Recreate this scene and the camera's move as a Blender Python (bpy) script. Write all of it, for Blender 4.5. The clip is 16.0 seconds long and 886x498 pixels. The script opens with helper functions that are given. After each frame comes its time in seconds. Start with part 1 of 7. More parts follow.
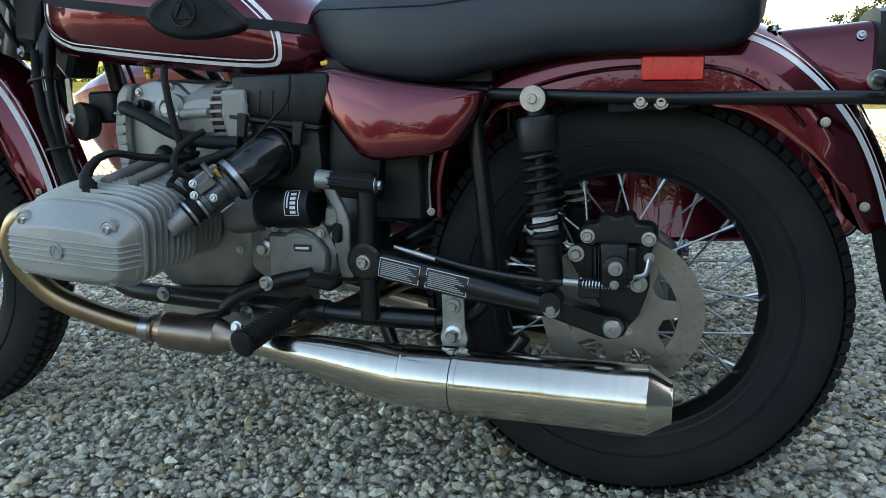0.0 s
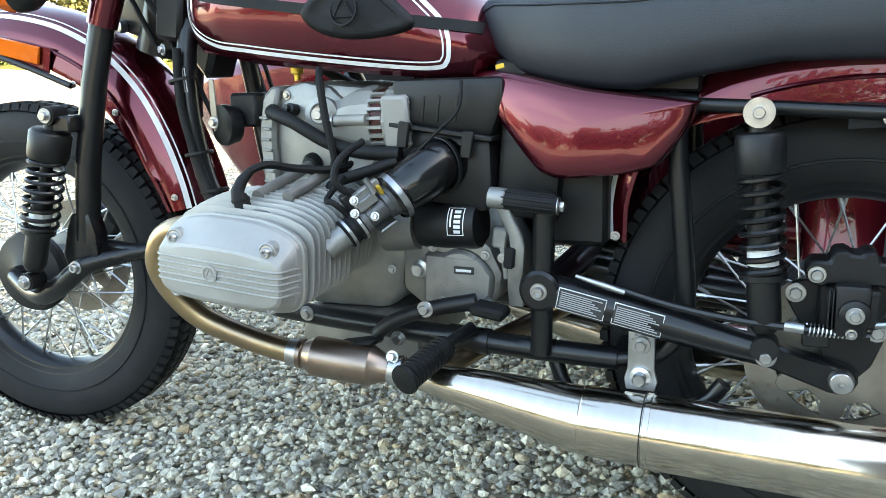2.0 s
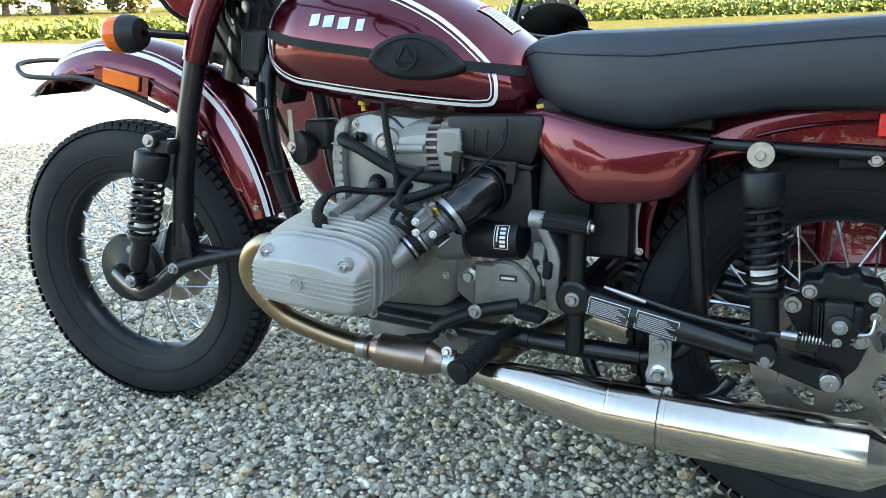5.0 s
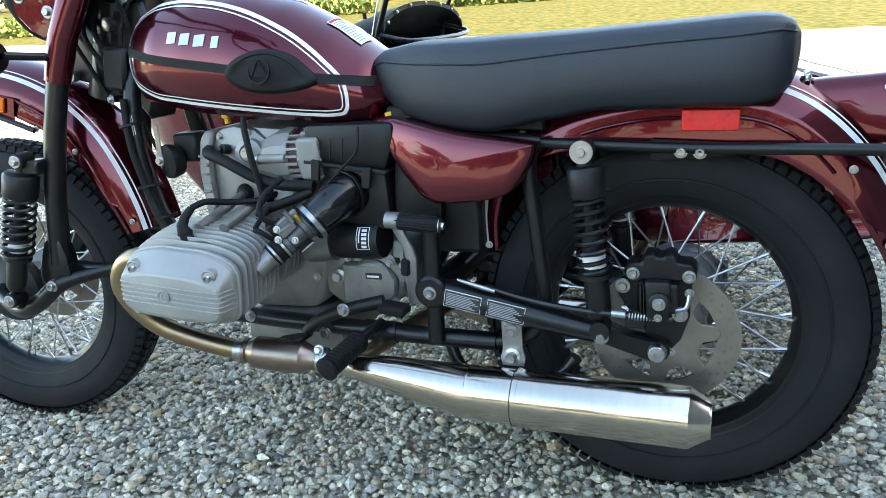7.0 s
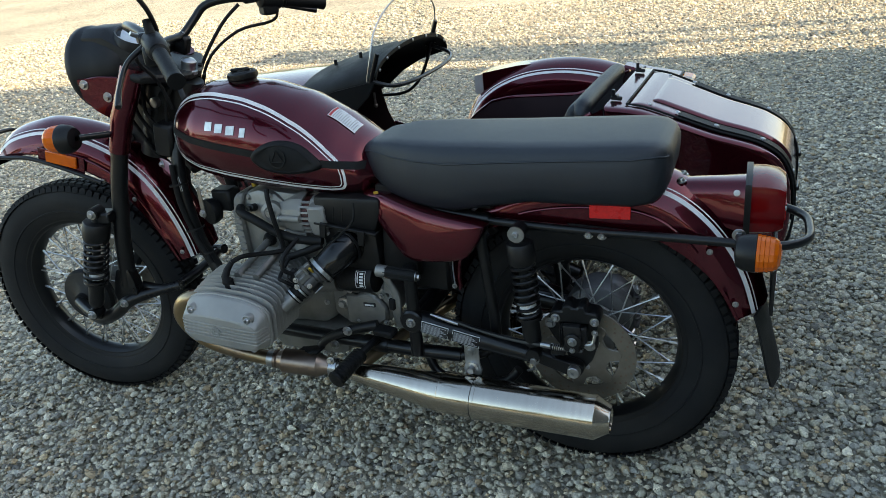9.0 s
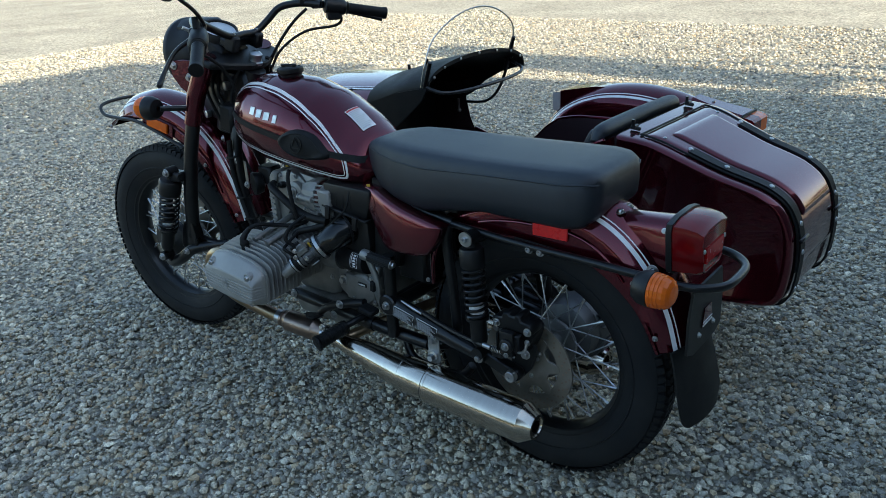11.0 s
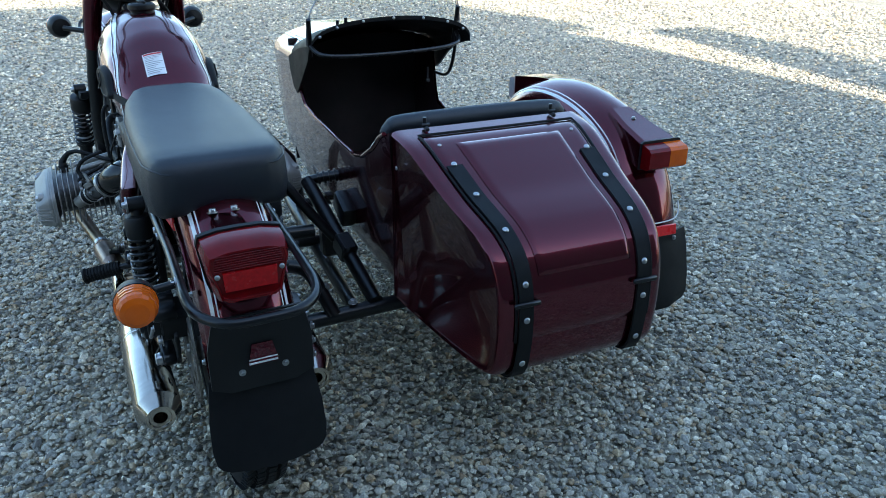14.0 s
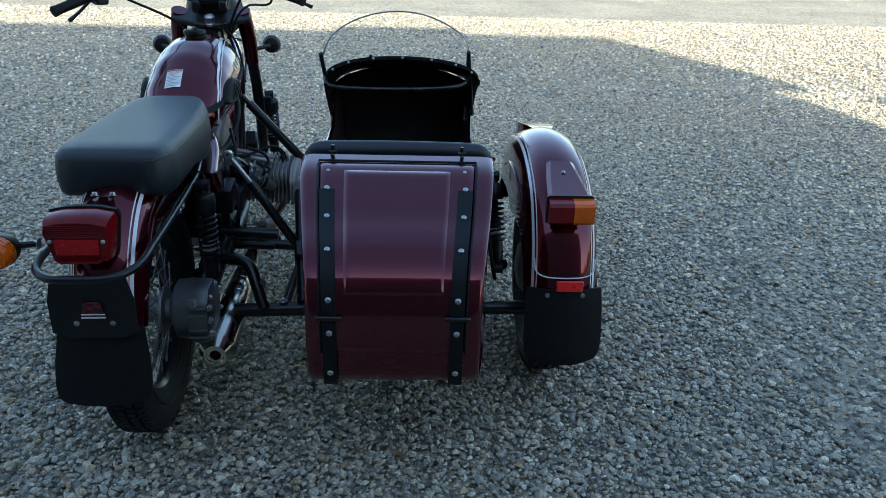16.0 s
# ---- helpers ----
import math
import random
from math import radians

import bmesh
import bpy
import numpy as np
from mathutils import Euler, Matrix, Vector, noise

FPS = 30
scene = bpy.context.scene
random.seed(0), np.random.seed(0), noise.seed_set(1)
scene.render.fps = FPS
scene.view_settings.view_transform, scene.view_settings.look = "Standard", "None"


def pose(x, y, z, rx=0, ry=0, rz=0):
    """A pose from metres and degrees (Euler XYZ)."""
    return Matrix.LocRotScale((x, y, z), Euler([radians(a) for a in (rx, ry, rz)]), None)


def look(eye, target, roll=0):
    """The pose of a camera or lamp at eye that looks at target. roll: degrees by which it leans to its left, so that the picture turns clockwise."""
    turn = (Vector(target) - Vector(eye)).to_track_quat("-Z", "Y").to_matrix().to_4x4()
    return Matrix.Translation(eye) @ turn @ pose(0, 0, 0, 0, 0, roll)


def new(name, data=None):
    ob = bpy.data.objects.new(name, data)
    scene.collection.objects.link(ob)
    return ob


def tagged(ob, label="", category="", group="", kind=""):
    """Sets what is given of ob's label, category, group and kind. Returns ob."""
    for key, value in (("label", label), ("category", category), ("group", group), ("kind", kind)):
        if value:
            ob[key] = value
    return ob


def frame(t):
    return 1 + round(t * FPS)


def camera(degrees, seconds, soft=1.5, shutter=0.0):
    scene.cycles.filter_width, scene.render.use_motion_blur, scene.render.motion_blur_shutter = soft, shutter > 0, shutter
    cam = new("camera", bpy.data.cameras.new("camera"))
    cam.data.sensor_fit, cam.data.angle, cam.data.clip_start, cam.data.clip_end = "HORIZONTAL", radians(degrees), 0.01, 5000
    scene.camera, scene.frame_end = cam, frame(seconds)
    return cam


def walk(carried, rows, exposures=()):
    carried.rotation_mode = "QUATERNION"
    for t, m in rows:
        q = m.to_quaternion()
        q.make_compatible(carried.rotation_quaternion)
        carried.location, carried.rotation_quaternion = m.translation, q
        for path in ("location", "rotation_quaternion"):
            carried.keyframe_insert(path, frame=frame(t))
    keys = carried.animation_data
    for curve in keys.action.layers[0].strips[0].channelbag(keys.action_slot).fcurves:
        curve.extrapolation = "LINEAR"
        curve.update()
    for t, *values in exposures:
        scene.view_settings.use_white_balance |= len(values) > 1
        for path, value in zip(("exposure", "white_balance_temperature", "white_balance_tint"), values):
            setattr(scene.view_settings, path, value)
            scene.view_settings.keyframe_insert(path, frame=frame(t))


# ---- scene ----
cam = camera(60.0, 16.0, soft=0.75)
PATH = [
    (0, (0.159, -1.296, 0.699), (-0.534, 0.536, 0.292), -2.2),
    (0.5, (0.106, -1.276, 0.705), (-0.628, 0.529, 0.253), -2.4),
    (1, (0.038, -1.253, 0.708), (-0.696, 0.548, 0.24), -1.8),
    (1.5, (-0.012, -1.226, 0.719), (-0.806, 0.555, 0.274), -1.8),
    (2, (-0.049, -1.219, 0.743), (-0.907, 0.531, 0.295), -2.0),
    (2.5, (-0.074, -1.229, 0.747), (-0.996, 0.492, 0.314), -1.6),
    (3, (-0.081, -1.236, 0.756), (-1.049, 0.463, 0.337), -1.7),
    (5.5, (0.072, -1.404, 0.883), (-0.861, 0.278, 0.334), -3.0),
    (6, (0.131, -1.413, 0.897), (-0.755, 0.29, 0.337), -3.9),
    (6.5, (0.183, -1.426, 0.909), (-0.698, 0.281, 0.352), -4.9),
    (7, (0.175, -1.388, 0.9), (-0.615, 0.36, 0.334), -4.8),
    (7.5, (0.112, -1.289, 0.915), (-0.552, 0.479, 0.259), -3.7),
    (8, (0.177, -1.342, 1.091), (-0.415, 0.396, 0.298), -3.4),
    (8.5, (0.286, -1.494, 1.3), (-0.42, 0.2, 0.505), -5.1),
    (9, (0.426, -1.635, 1.358), (-0.384, 0.001, 0.542), -6.3),
    (11.5, (1.115, -1.329, 1.373), (-0.183, -0.016, 0.606), -3.5),
    (12, (1.24, -1.117, 1.332), (-0.1, 0.141, 0.545), -4.1),
    (12.5, (1.398, -0.888, 1.329), (-0.065, 0.213, 0.523), -2.7),
    (13, (1.45, -0.657, 1.317), (-0.125, 0.276, 0.51), -1.2),
    (13.5, (1.51, -0.38, 1.338), (-0.105, 0.447, 0.497), -0.4),
    (14, (1.655, -0.161, 1.345), (-0.001, 0.562, 0.489), 0.6),
    (14.5, (1.85, 0.039, 1.384), (0.121, 0.572, 0.531), 1.4),
    (15, (1.909, 0.254, 1.38), (0.109, 0.58, 0.572), 1.6),
    (15.5, (1.935, 0.494, 1.395), (0.101, 0.688, 0.62), 1.7),
    (16, (2.015, 0.749, 1.403), (0.177, 0.834, 0.62), 1.8),
]
EXPOSURES = [(0.0, 2.55, 7200, 4), (0.5, 2.98, 7250, 5), (1.5, 3.72, 7750, 6), (2.5, 3.60, 7900, 7), (3.0, 3.28, 7900, 7), (6.0, 3.30, 7080, 4), (7.0, 3.30, 7080, 6), (7.5, 3.34, 7080, 6), (8.0, 3.22, 7300, 7), (8.5, 3.02, 7350, 6),
             (9.0, 2.05, 7500, 5), (11.5, 1.70, 5920, 2), (12.0, 1.85, 5820, 2), (13.5, 2.05, 5740, 2), (14.0, 2.25, 5820, 2), (14.5, 2.3, 5850, 2), (15.0, 2.02, 5800, 1), (16.0, 1.70, 5820, 1)]
walk(cam, [(t, look(eye, target, roll)) for t, eye, target, roll in PATH], EXPOSURES)

# ---- light ----
SUN_AZIMUTH, SUN_HEIGHT = 9.6, 21.0      # degrees from +x towards +y, and above the horizon
world = bpy.data.worlds.new("sky")
scene.world = world
world.use_nodes = True
sky = world.node_tree.nodes.new("ShaderNodeTexSky")
sky.sky_type, sky.sun_disc = "NISHITA", False
sky.sun_elevation, sky.sun_rotation = radians(SUN_HEIGHT), radians(90 - SUN_AZIMUTH)
sky.dust_density, sky.ozone_density = 1.5, 1.0
world.node_tree.nodes["Background"].inputs[1].default_value = 0.13
world.node_tree.links.new(sky.outputs[0], world.node_tree.nodes["Background"].inputs[0])
sun = new("sun", bpy.data.lights.new("sun", "SUN"))
sun.data.energy, sun.data.angle, sun.data.color = 3.3, radians(0.5), (1.0, 0.84, 0.64)
_s = Vector((math.cos(radians(SUN_HEIGHT)) * math.cos(radians(SUN_AZIMUTH)), math.cos(radians(SUN_HEIGHT)) * math.sin(radians(SUN_AZIMUTH)), math.sin(radians(SUN_HEIGHT))))
sun.matrix_basis = look(_s * 60, (0, 0, 0))

# ---- materials ----


def material(name, color, rough=0.5, metal=0.0, coat=0.0, color2=None, scale=20.0, bump=0.0, bump_scale=200.0, rough2=None, stretch=None, detail=4.0, spec=0.5, flakes=0.0):
    """A principled material whose colour and roughness drift with two noises, one coarse and one fine, in object space."""
    m = bpy.data.materials.new(name)
    m.use_nodes = True
    nt, b = m.node_tree, m.node_tree.nodes["Principled BSDF"]
    b.inputs["Base Color"].default_value = (*color, 1)
    b.inputs["Roughness"].default_value, b.inputs["Metallic"].default_value = rough, metal
    b.inputs["Coat Weight"].default_value, b.inputs["Coat Roughness"].default_value = coat, 0.02
    b.inputs["Coat IOR"].default_value = 1.55
    b.inputs["Specular IOR Level"].default_value = spec
    tc = nt.nodes.new("ShaderNodeTexCoord")
    co = tc.outputs["Object"]
    if stretch:
        mp = nt.nodes.new("ShaderNodeMapping")
        mp.inputs["Scale"].default_value = stretch
        nt.links.new(co, mp.inputs[0])
        co = mp.outputs[0]
    n1 = nt.nodes.new("ShaderNodeTexNoise")
    n1.inputs["Scale"].default_value, n1.inputs["Detail"].default_value = scale, detail
    nt.links.new(co, n1.inputs["Vector"])
    if color2:
        mix = nt.nodes.new("ShaderNodeMix")
        mix.data_type = "RGBA"
        mix.inputs[6].default_value, mix.inputs[7].default_value = (*color, 1), (*color2, 1)
        ramp = nt.nodes.new("ShaderNodeMapRange")
        ramp.inputs[1].default_value, ramp.inputs[2].default_value = 0.35, 0.65
        nt.links.new(n1.outputs[0], ramp.inputs[0])
        nt.links.new(ramp.outputs[0], mix.inputs[0])
        nt.links.new(mix.outputs[2], b.inputs["Base Color"])
    n2 = nt.nodes.new("ShaderNodeTexNoise")
    n2.inputs["Scale"].default_value, n2.inputs["Detail"].default_value = scale * 0.35, 6.0
    nt.links.new(co, n2.inputs["Vector"])
    mr = nt.nodes.new("ShaderNodeMapRange")
    mr.inputs[1].default_value, mr.inputs[2].default_value = 0.3, 0.7
    mr.inputs[3].default_value, mr.inputs[4].default_value = rough, rough2 if rough2 is not None else min(1.0, rough * 1.35 + 0.02)
    nt.links.new(n2.outputs[0], mr.inputs[0])
    nt.links.new(mr.outputs[0], b.inputs["Roughness"])
    if bump:
        n3 = nt.nodes.new("ShaderNodeTexNoise")
        n3.inputs["Scale"].default_value, n3.inputs["Detail"].default_value = bump_scale, 3.0
        nt.links.new(co, n3.inputs["Vector"])
        bp = nt.nodes.new("ShaderNodeBump")
        bp.inputs["Strength"].default_value, bp.inputs["Distance"].default_value = bump, 0.002
        nt.links.new(n3.outputs[0], bp.inputs["Height"])
        nt.links.new(bp.outputs[0], b.inputs["Normal"])
    if flakes:
        v = nt.nodes.new("ShaderNodeTexVoronoi")
        v.inputs["Scale"].default_value = 1800.0
        nt.links.new(tc.outputs["Object"], v.inputs["Vector"])
        hs = nt.nodes.new("ShaderNodeMix")
        hs.data_type = "RGBA"
        hs.inputs[6].default_value, hs.inputs[7].default_value = (*color, 1), (*[min(1, c * flakes) for c in color], 1)
        sp = nt.nodes.new("ShaderNodeSeparateColor")
        nt.links.new(v.outputs["Color"], sp.inputs[0])
        nt.links.new(sp.outputs[0], hs.inputs[0])
        nt.links.new(hs.outputs[2], b.inputs["Base Color"])
    return m


PAINT = material("maroon_metallic_paint", (0.084, 0.0034, 0.0112), 0.17, 0.82, 0.62, flakes=1.35, scale=3.0, rough2=0.22)
BLACK_PAINT = material("black_frame_paint", (0.004, 0.0042, 0.005), 0.27, 0.0, 0.12, color2=(0.007, 0.0072, 0.008), scale=9.0, bump=0.05, spec=0.38)
RUBBER = material("tyre_rubber", (0.0095, 0.0100, 0.0112), 0.60, color2=(0.0145, 0.0146, 0.0150), scale=14.0, bump=0.25, bump_scale=350.0, spec=0.28)
SOFT_RUBBER = material("moulded_rubber", (0.0045, 0.0047, 0.0052), 0.50, color2=(0.0070, 0.0071, 0.0074), scale=30.0, bump=0.2, bump_scale=500.0, spec=0.24)
VINYL = material("black_vinyl", (0.0082, 0.0118, 0.0178), 0.40, color2=(0.0110, 0.0150, 0.0215), scale=6.0, bump=0.35, bump_scale=900.0, rough2=0.50, spec=0.55)
PLASTIC = material("black_plastic", (0.005, 0.005, 0.0055), 0.38, color2=(0.008, 0.008, 0.0085), scale=16.0, bump=0.12, bump_scale=700.0, spec=0.35)
CAST = material("cast_aluminium", (0.225, 0.222, 0.212), 0.42, 0.75, color2=(0.31, 0.305, 0.29), scale=18.0, bump=0.30, bump_scale=420.0, rough2=0.58)
DARK_CAST = material("dark_cast_aluminium", (0.095, 0.096, 0.099), 0.38, 0.6, color2=(0.15, 0.15, 0.15), scale=18.0, bump=0.3, bump_scale=420.0, rough2=0.50)
HEAD_ALU = material("blasted_aluminium", (0.275, 0.270, 0.255), 0.48, 0.45, color2=(0.345, 0.338, 0.32), scale=10.0, bump=0.16, bump_scale=800.0, rough2=0.62, spec=0.35)
STEEL = material("brushed_stainless", (0.55, 0.495, 0.42), 0.13, 1.0, color2=(0.59, 0.535, 0.455), scale=14.0, stretch=(5.0, 1.0, 1.0), rough2=0.19)
HEATED = material("heat_tinted_steel", (0.40, 0.30, 0.17), 0.26, 1.0, color2=(0.27, 0.20, 0.15), scale=7.0, rough2=0.36)
BROWNED = material("browned_steel", (0.26, 0.20, 0.165), 0.28, 1.0, color2=(0.34, 0.26, 0.21), scale=26.0, rough2=0.42)
ZINC = material("zinc_plated_steel", (0.50, 0.505, 0.51), 0.26, 1.0, color2=(0.40, 0.405, 0.41), scale=60.0, rough2=0.38)
DISC = material("ground_steel", (0.33, 0.30, 0.26), 0.38, 0.92, color2=(0.26, 0.235, 0.20), scale=24.0, rough2=0.52)
WHITE = material("white_line_paint", (0.80, 0.80, 0.79), 0.30, 0.0, 0.6, color2=(0.74, 0.74, 0.73), scale=30.0)
LABEL = material("white_label", (0.78, 0.79, 0.78), 0.45, color2=(0.70, 0.71, 0.71), scale=40.0)
INK = material("black_ink", (0.02, 0.02, 0.022), 0.5, color2=(0.03, 0.03, 0.03), scale=40.0)
RED_INK = material("red_ink", (0.45, 0.03, 0.03), 0.5, color2=(0.4, 0.03, 0.03), scale=40.0)
REFLECT_RED = material("red_reflector", (0.85, 0.016, 0.018), 0.25, 0.0, 0.5, color2=(0.72, 0.013, 0.015), scale=160.0)
RED_LENS = material("red_lens", (0.165, 0.0032, 0.0050), 0.14, 0.0, 0.10, color2=(0.125, 0.0022, 0.0036), scale=25.0, spec=0.28)
RAIL_STEEL = material("dark_coated_rail", (0.020, 0.020, 0.021), 0.22, 0.3, color2=(0.03, 0.03, 0.03), scale=30.0)
AMBER_LENS = material("amber_lens", (0.70, 0.125, 0.003), 0.12, 0.0, 0.25, color2=(0.60, 0.098, 0.002), scale=25.0, spec=0.3)
RED_FIELD = material("red_reflector_field", (0.46, 0.007, 0.010), 0.20, 0.0, 0.1, color2=(0.34, 0.006, 0.008), scale=160.0, spec=0.25)
CLEAR_LENS = material("clear_lens", (0.62, 0.58, 0.55), 0.15, 0.0, 0.8, color2=(0.55, 0.50, 0.48), scale=25.0)
BRASS = material("yellow_plated_fitting", (0.62, 0.42, 0.06), 0.35, 0.7, color2=(0.5, 0.33, 0.05), scale=40.0)
COPPER = material("red_enamelled_winding", (0.07, 0.012, 0.010), 0.38, 0.3, color2=(0.02, 0.006, 0.006), scale=220.0)
DARK = material("dark_interior", (0.010, 0.008, 0.009), 0.75, color2=(0.016, 0.012, 0.013), scale=12.0)
LINING = material("dark_lining", (0.022, 0.010, 0.013), 0.42, color2=(0.030, 0.014, 0.017), scale=8.0, rough2=0.55)
GLOSS_RUBBER = material("glossy_rubber", (0.004, 0.004, 0.0045), 0.16, color2=(0.006, 0.006, 0.006), scale=20.0, rough2=0.24)
DIAL = material("dial_face", (0.42, 0.45, 0.48), 0.12, 0.0, 1.0, color2=(0.36, 0.39, 0.42), scale=30.0)


def glass(name, color, rough=0.02):
    m = bpy.data.materials.new(name)
    m.use_nodes = True
    b = m.node_tree.nodes["Principled BSDF"]
    b.inputs["Base Color"].default_value = (*color, 1)
    b.inputs["Roughness"].default_value = rough
    b.inputs["Transmission Weight"].default_value, b.inputs["IOR"].default_value = 1.0, 1.02
    return m


CLEAR = glass("clear_acrylic", (0.90, 0.93, 0.93))


def ground_material():
    m = bpy.data.materials.new("gravel_ground")
    m.use_nodes = True
    nt, b = m.node_tree, m.node_tree.nodes["Principled BSDF"]
    tc = nt.nodes.new("ShaderNodeTexCoord")
    v = nt.nodes.new("ShaderNodeTexVoronoi")
    v.inputs["Scale"].default_value = 46.0
    nt.links.new(tc.outputs["Object"], v.inputs["Vector"])
    sp = nt.nodes.new("ShaderNodeSeparateColor")
    nt.links.new(v.outputs["Color"], sp.inputs[0])
    cr = nt.nodes.new("ShaderNodeValToRGB")
    cr.color_ramp.elements[0].color, cr.color_ramp.elements[1].color = (0.21, 0.195, 0.160, 1), (0.60, 0.535, 0.410, 1)
    e = cr.color_ramp.elements.new(0.5)
    e.color = (0.400, 0.366, 0.288, 1)
    nt.links.new(sp.outputs[0], cr.inputs[0])
    big = nt.nodes.new("ShaderNodeTexNoise")
    big.inputs["Scale"].default_value, big.inputs["Detail"].default_value = 0.8, 5.0
    nt.links.new(tc.outputs["Object"], big.inputs["Vector"])
    mul = nt.nodes.new("ShaderNodeMix")
    mul.data_type, mul.blend_type = "RGBA", "MULTIPLY"
    mr = nt.nodes.new("ShaderNodeMapRange")
    mr.inputs[1].default_value, mr.inputs[2].default_value, mr.inputs[3].default_value, mr.inputs[4].default_value = 0.3, 0.7, 0.8, 1.12
    nt.links.new(big.outputs[0], mr.inputs[0])
    mul.inputs[0].default_value = 1.0
    nt.links.new(cr.outputs[0], mul.inputs[6])
    nt.links.new(mr.outputs[0], mul.inputs[7])
    # the lawn begins beyond the lot
    geo = nt.nodes.new("ShaderNodeSeparateXYZ")
    nt.links.new(tc.outputs["Object"], geo.inputs[0])
    wob = nt.nodes.new("ShaderNodeTexNoise")
    wob.inputs["Scale"].default_value, wob.inputs["Detail"].default_value = 0.6, 6.0
    nt.links.new(tc.outputs["Object"], wob.inputs["Vector"])
    add = nt.nodes.new("ShaderNodeMath")
    add.operation = "MULTIPLY_ADD"
    add.inputs[1].default_value = 3.0
    nt.links.new(wob.outputs[0], add.inputs[0])
    nt.links.new(geo.outputs[1], add.inputs[2])
    edge = nt.nodes.new("ShaderNodeMapRange")
    edge.inputs[1].default_value, edge.inputs[2].default_value = LOT_EDGE + 1.2, LOT_EDGE + 1.8
    nt.links.new(add.outputs[0], edge.inputs[0])
    gn = nt.nodes.new("ShaderNodeTexNoise")
    gn.inputs["Scale"].default_value, gn.inputs["Detail"].default_value = 3.5, 15.0
    nt.links.new(tc.outputs["Object"], gn.inputs["Vector"])
    gr = nt.nodes.new("ShaderNodeValToRGB")
    gr.color_ramp.elements[0].color, gr.color_ramp.elements[1].color = (0.055, 0.066, 0.015, 1), (0.155, 0.128, 0.040, 1)
    gr.color_ramp.elements[0].position, gr.color_ramp.elements[1].position = 0.38, 0.62
    nt.links.new(gn.outputs[0], gr.inputs[0])
    pick = nt.nodes.new("ShaderNodeMix")
    pick.data_type = "RGBA"
    nt.links.new(edge.outputs[0], pick.inputs[0])
    nt.links.new(mul.outputs[2], pick.inputs[6])
    nt.links.new(gr.outputs[0], pick.inputs[7])
    nt.links.new(pick.outputs[2], b.inputs["Base Color"])
    b.inputs["Roughness"].default_value, b.inputs["Specular IOR Level"].default_value = 0.95, 0.06
    bp = nt.nodes.new("ShaderNodeBump")
    bp.inputs["Strength"].default_value, bp.inputs["Distance"].default_value = 0.55, 0.012
    inv = nt.nodes.new("ShaderNodeMath")
    inv.operation = "SUBTRACT"
    inv.inputs[0].default_value = 1.0
    nt.links.new(v.outputs["Distance"], inv.inputs[1])
    nt.links.new(inv.outputs[0], bp.inputs["Height"])
    nt.links.new(bp.outputs[0], b.inputs["Normal"])
    return m


def stone_material():
    """Grey crushed stone; each pebble takes its own tone."""
    m = bpy.data.materials.new("crushed_stone")
    m.use_nodes = True
    nt, b = m.node_tree, m.node_tree.nodes["Principled BSDF"]
    g = nt.nodes.new("ShaderNodeNewGeometry")
    cr = nt.nodes.new("ShaderNodeValToRGB")
    r = cr.color_ramp
    r.elements[0].color, r.elements[1].color = (0.158, 0.148, 0.128, 1), (0.920, 0.828, 0.642, 1)
    for p, c in ((0.14, (0.320, 0.298, 0.246, 1)), (0.28, (0.415, 0.394, 0.335, 1)), (0.42, (0.473, 0.436, 0.330, 1)), (0.56, (0.557, 0.505, 0.395, 1)), (0.66, (0.593, 0.515, 0.381, 1)), (0.74, (0.572, 0.449, 0.284, 1)), (0.79, (0.410, 0.298, 0.177, 1)), (0.83, (0.530, 0.500, 0.419, 1)), (0.92, (0.672, 0.606, 0.470, 1))):
        e = r.elements.new(p)
        e.color = c
    nt.links.new(g.outputs["Random Per Island"], cr.inputs[0])
    tc = nt.nodes.new("ShaderNodeTexCoord")
    n = nt.nodes.new("ShaderNodeTexNoise")
    n.inputs["Scale"].default_value, n.inputs["Detail"].default_value = 160.0, 5.0
    nt.links.new(tc.outputs["Object"], n.inputs["Vector"])
    mul = nt.nodes.new("ShaderNodeMix")
    mul.data_type, mul.blend_type = "RGBA", "MULTIPLY"
    mul.inputs[0].default_value = 1.0
    mr = nt.nodes.new("ShaderNodeMapRange")
    mr.inputs[1].default_value, mr.inputs[2].default_value, mr.inputs[3].default_value, mr.inputs[4].default_value = 0.3, 0.7, 0.66, 1.28
    nt.links.new(n.outputs[0], mr.inputs[0])
    nt.links.new(cr.outputs[0], mul.inputs[6])
    nt.links.new(mr.outputs[0], mul.inputs[7])
    nt.links.new(mul.outputs[2], b.inputs["Base Color"])
    b.inputs["Roughness"].default_value = 0.72
    bp = nt.nodes.new("ShaderNodeBump")
    bp.inputs["Strength"].default_value, bp.inputs["Distance"].default_value = 0.5, 0.003
    nt.links.new(n.outputs[0], bp.inputs["Height"])
    nt.links.new(bp.outputs[0], b.inputs["Normal"])
    return m


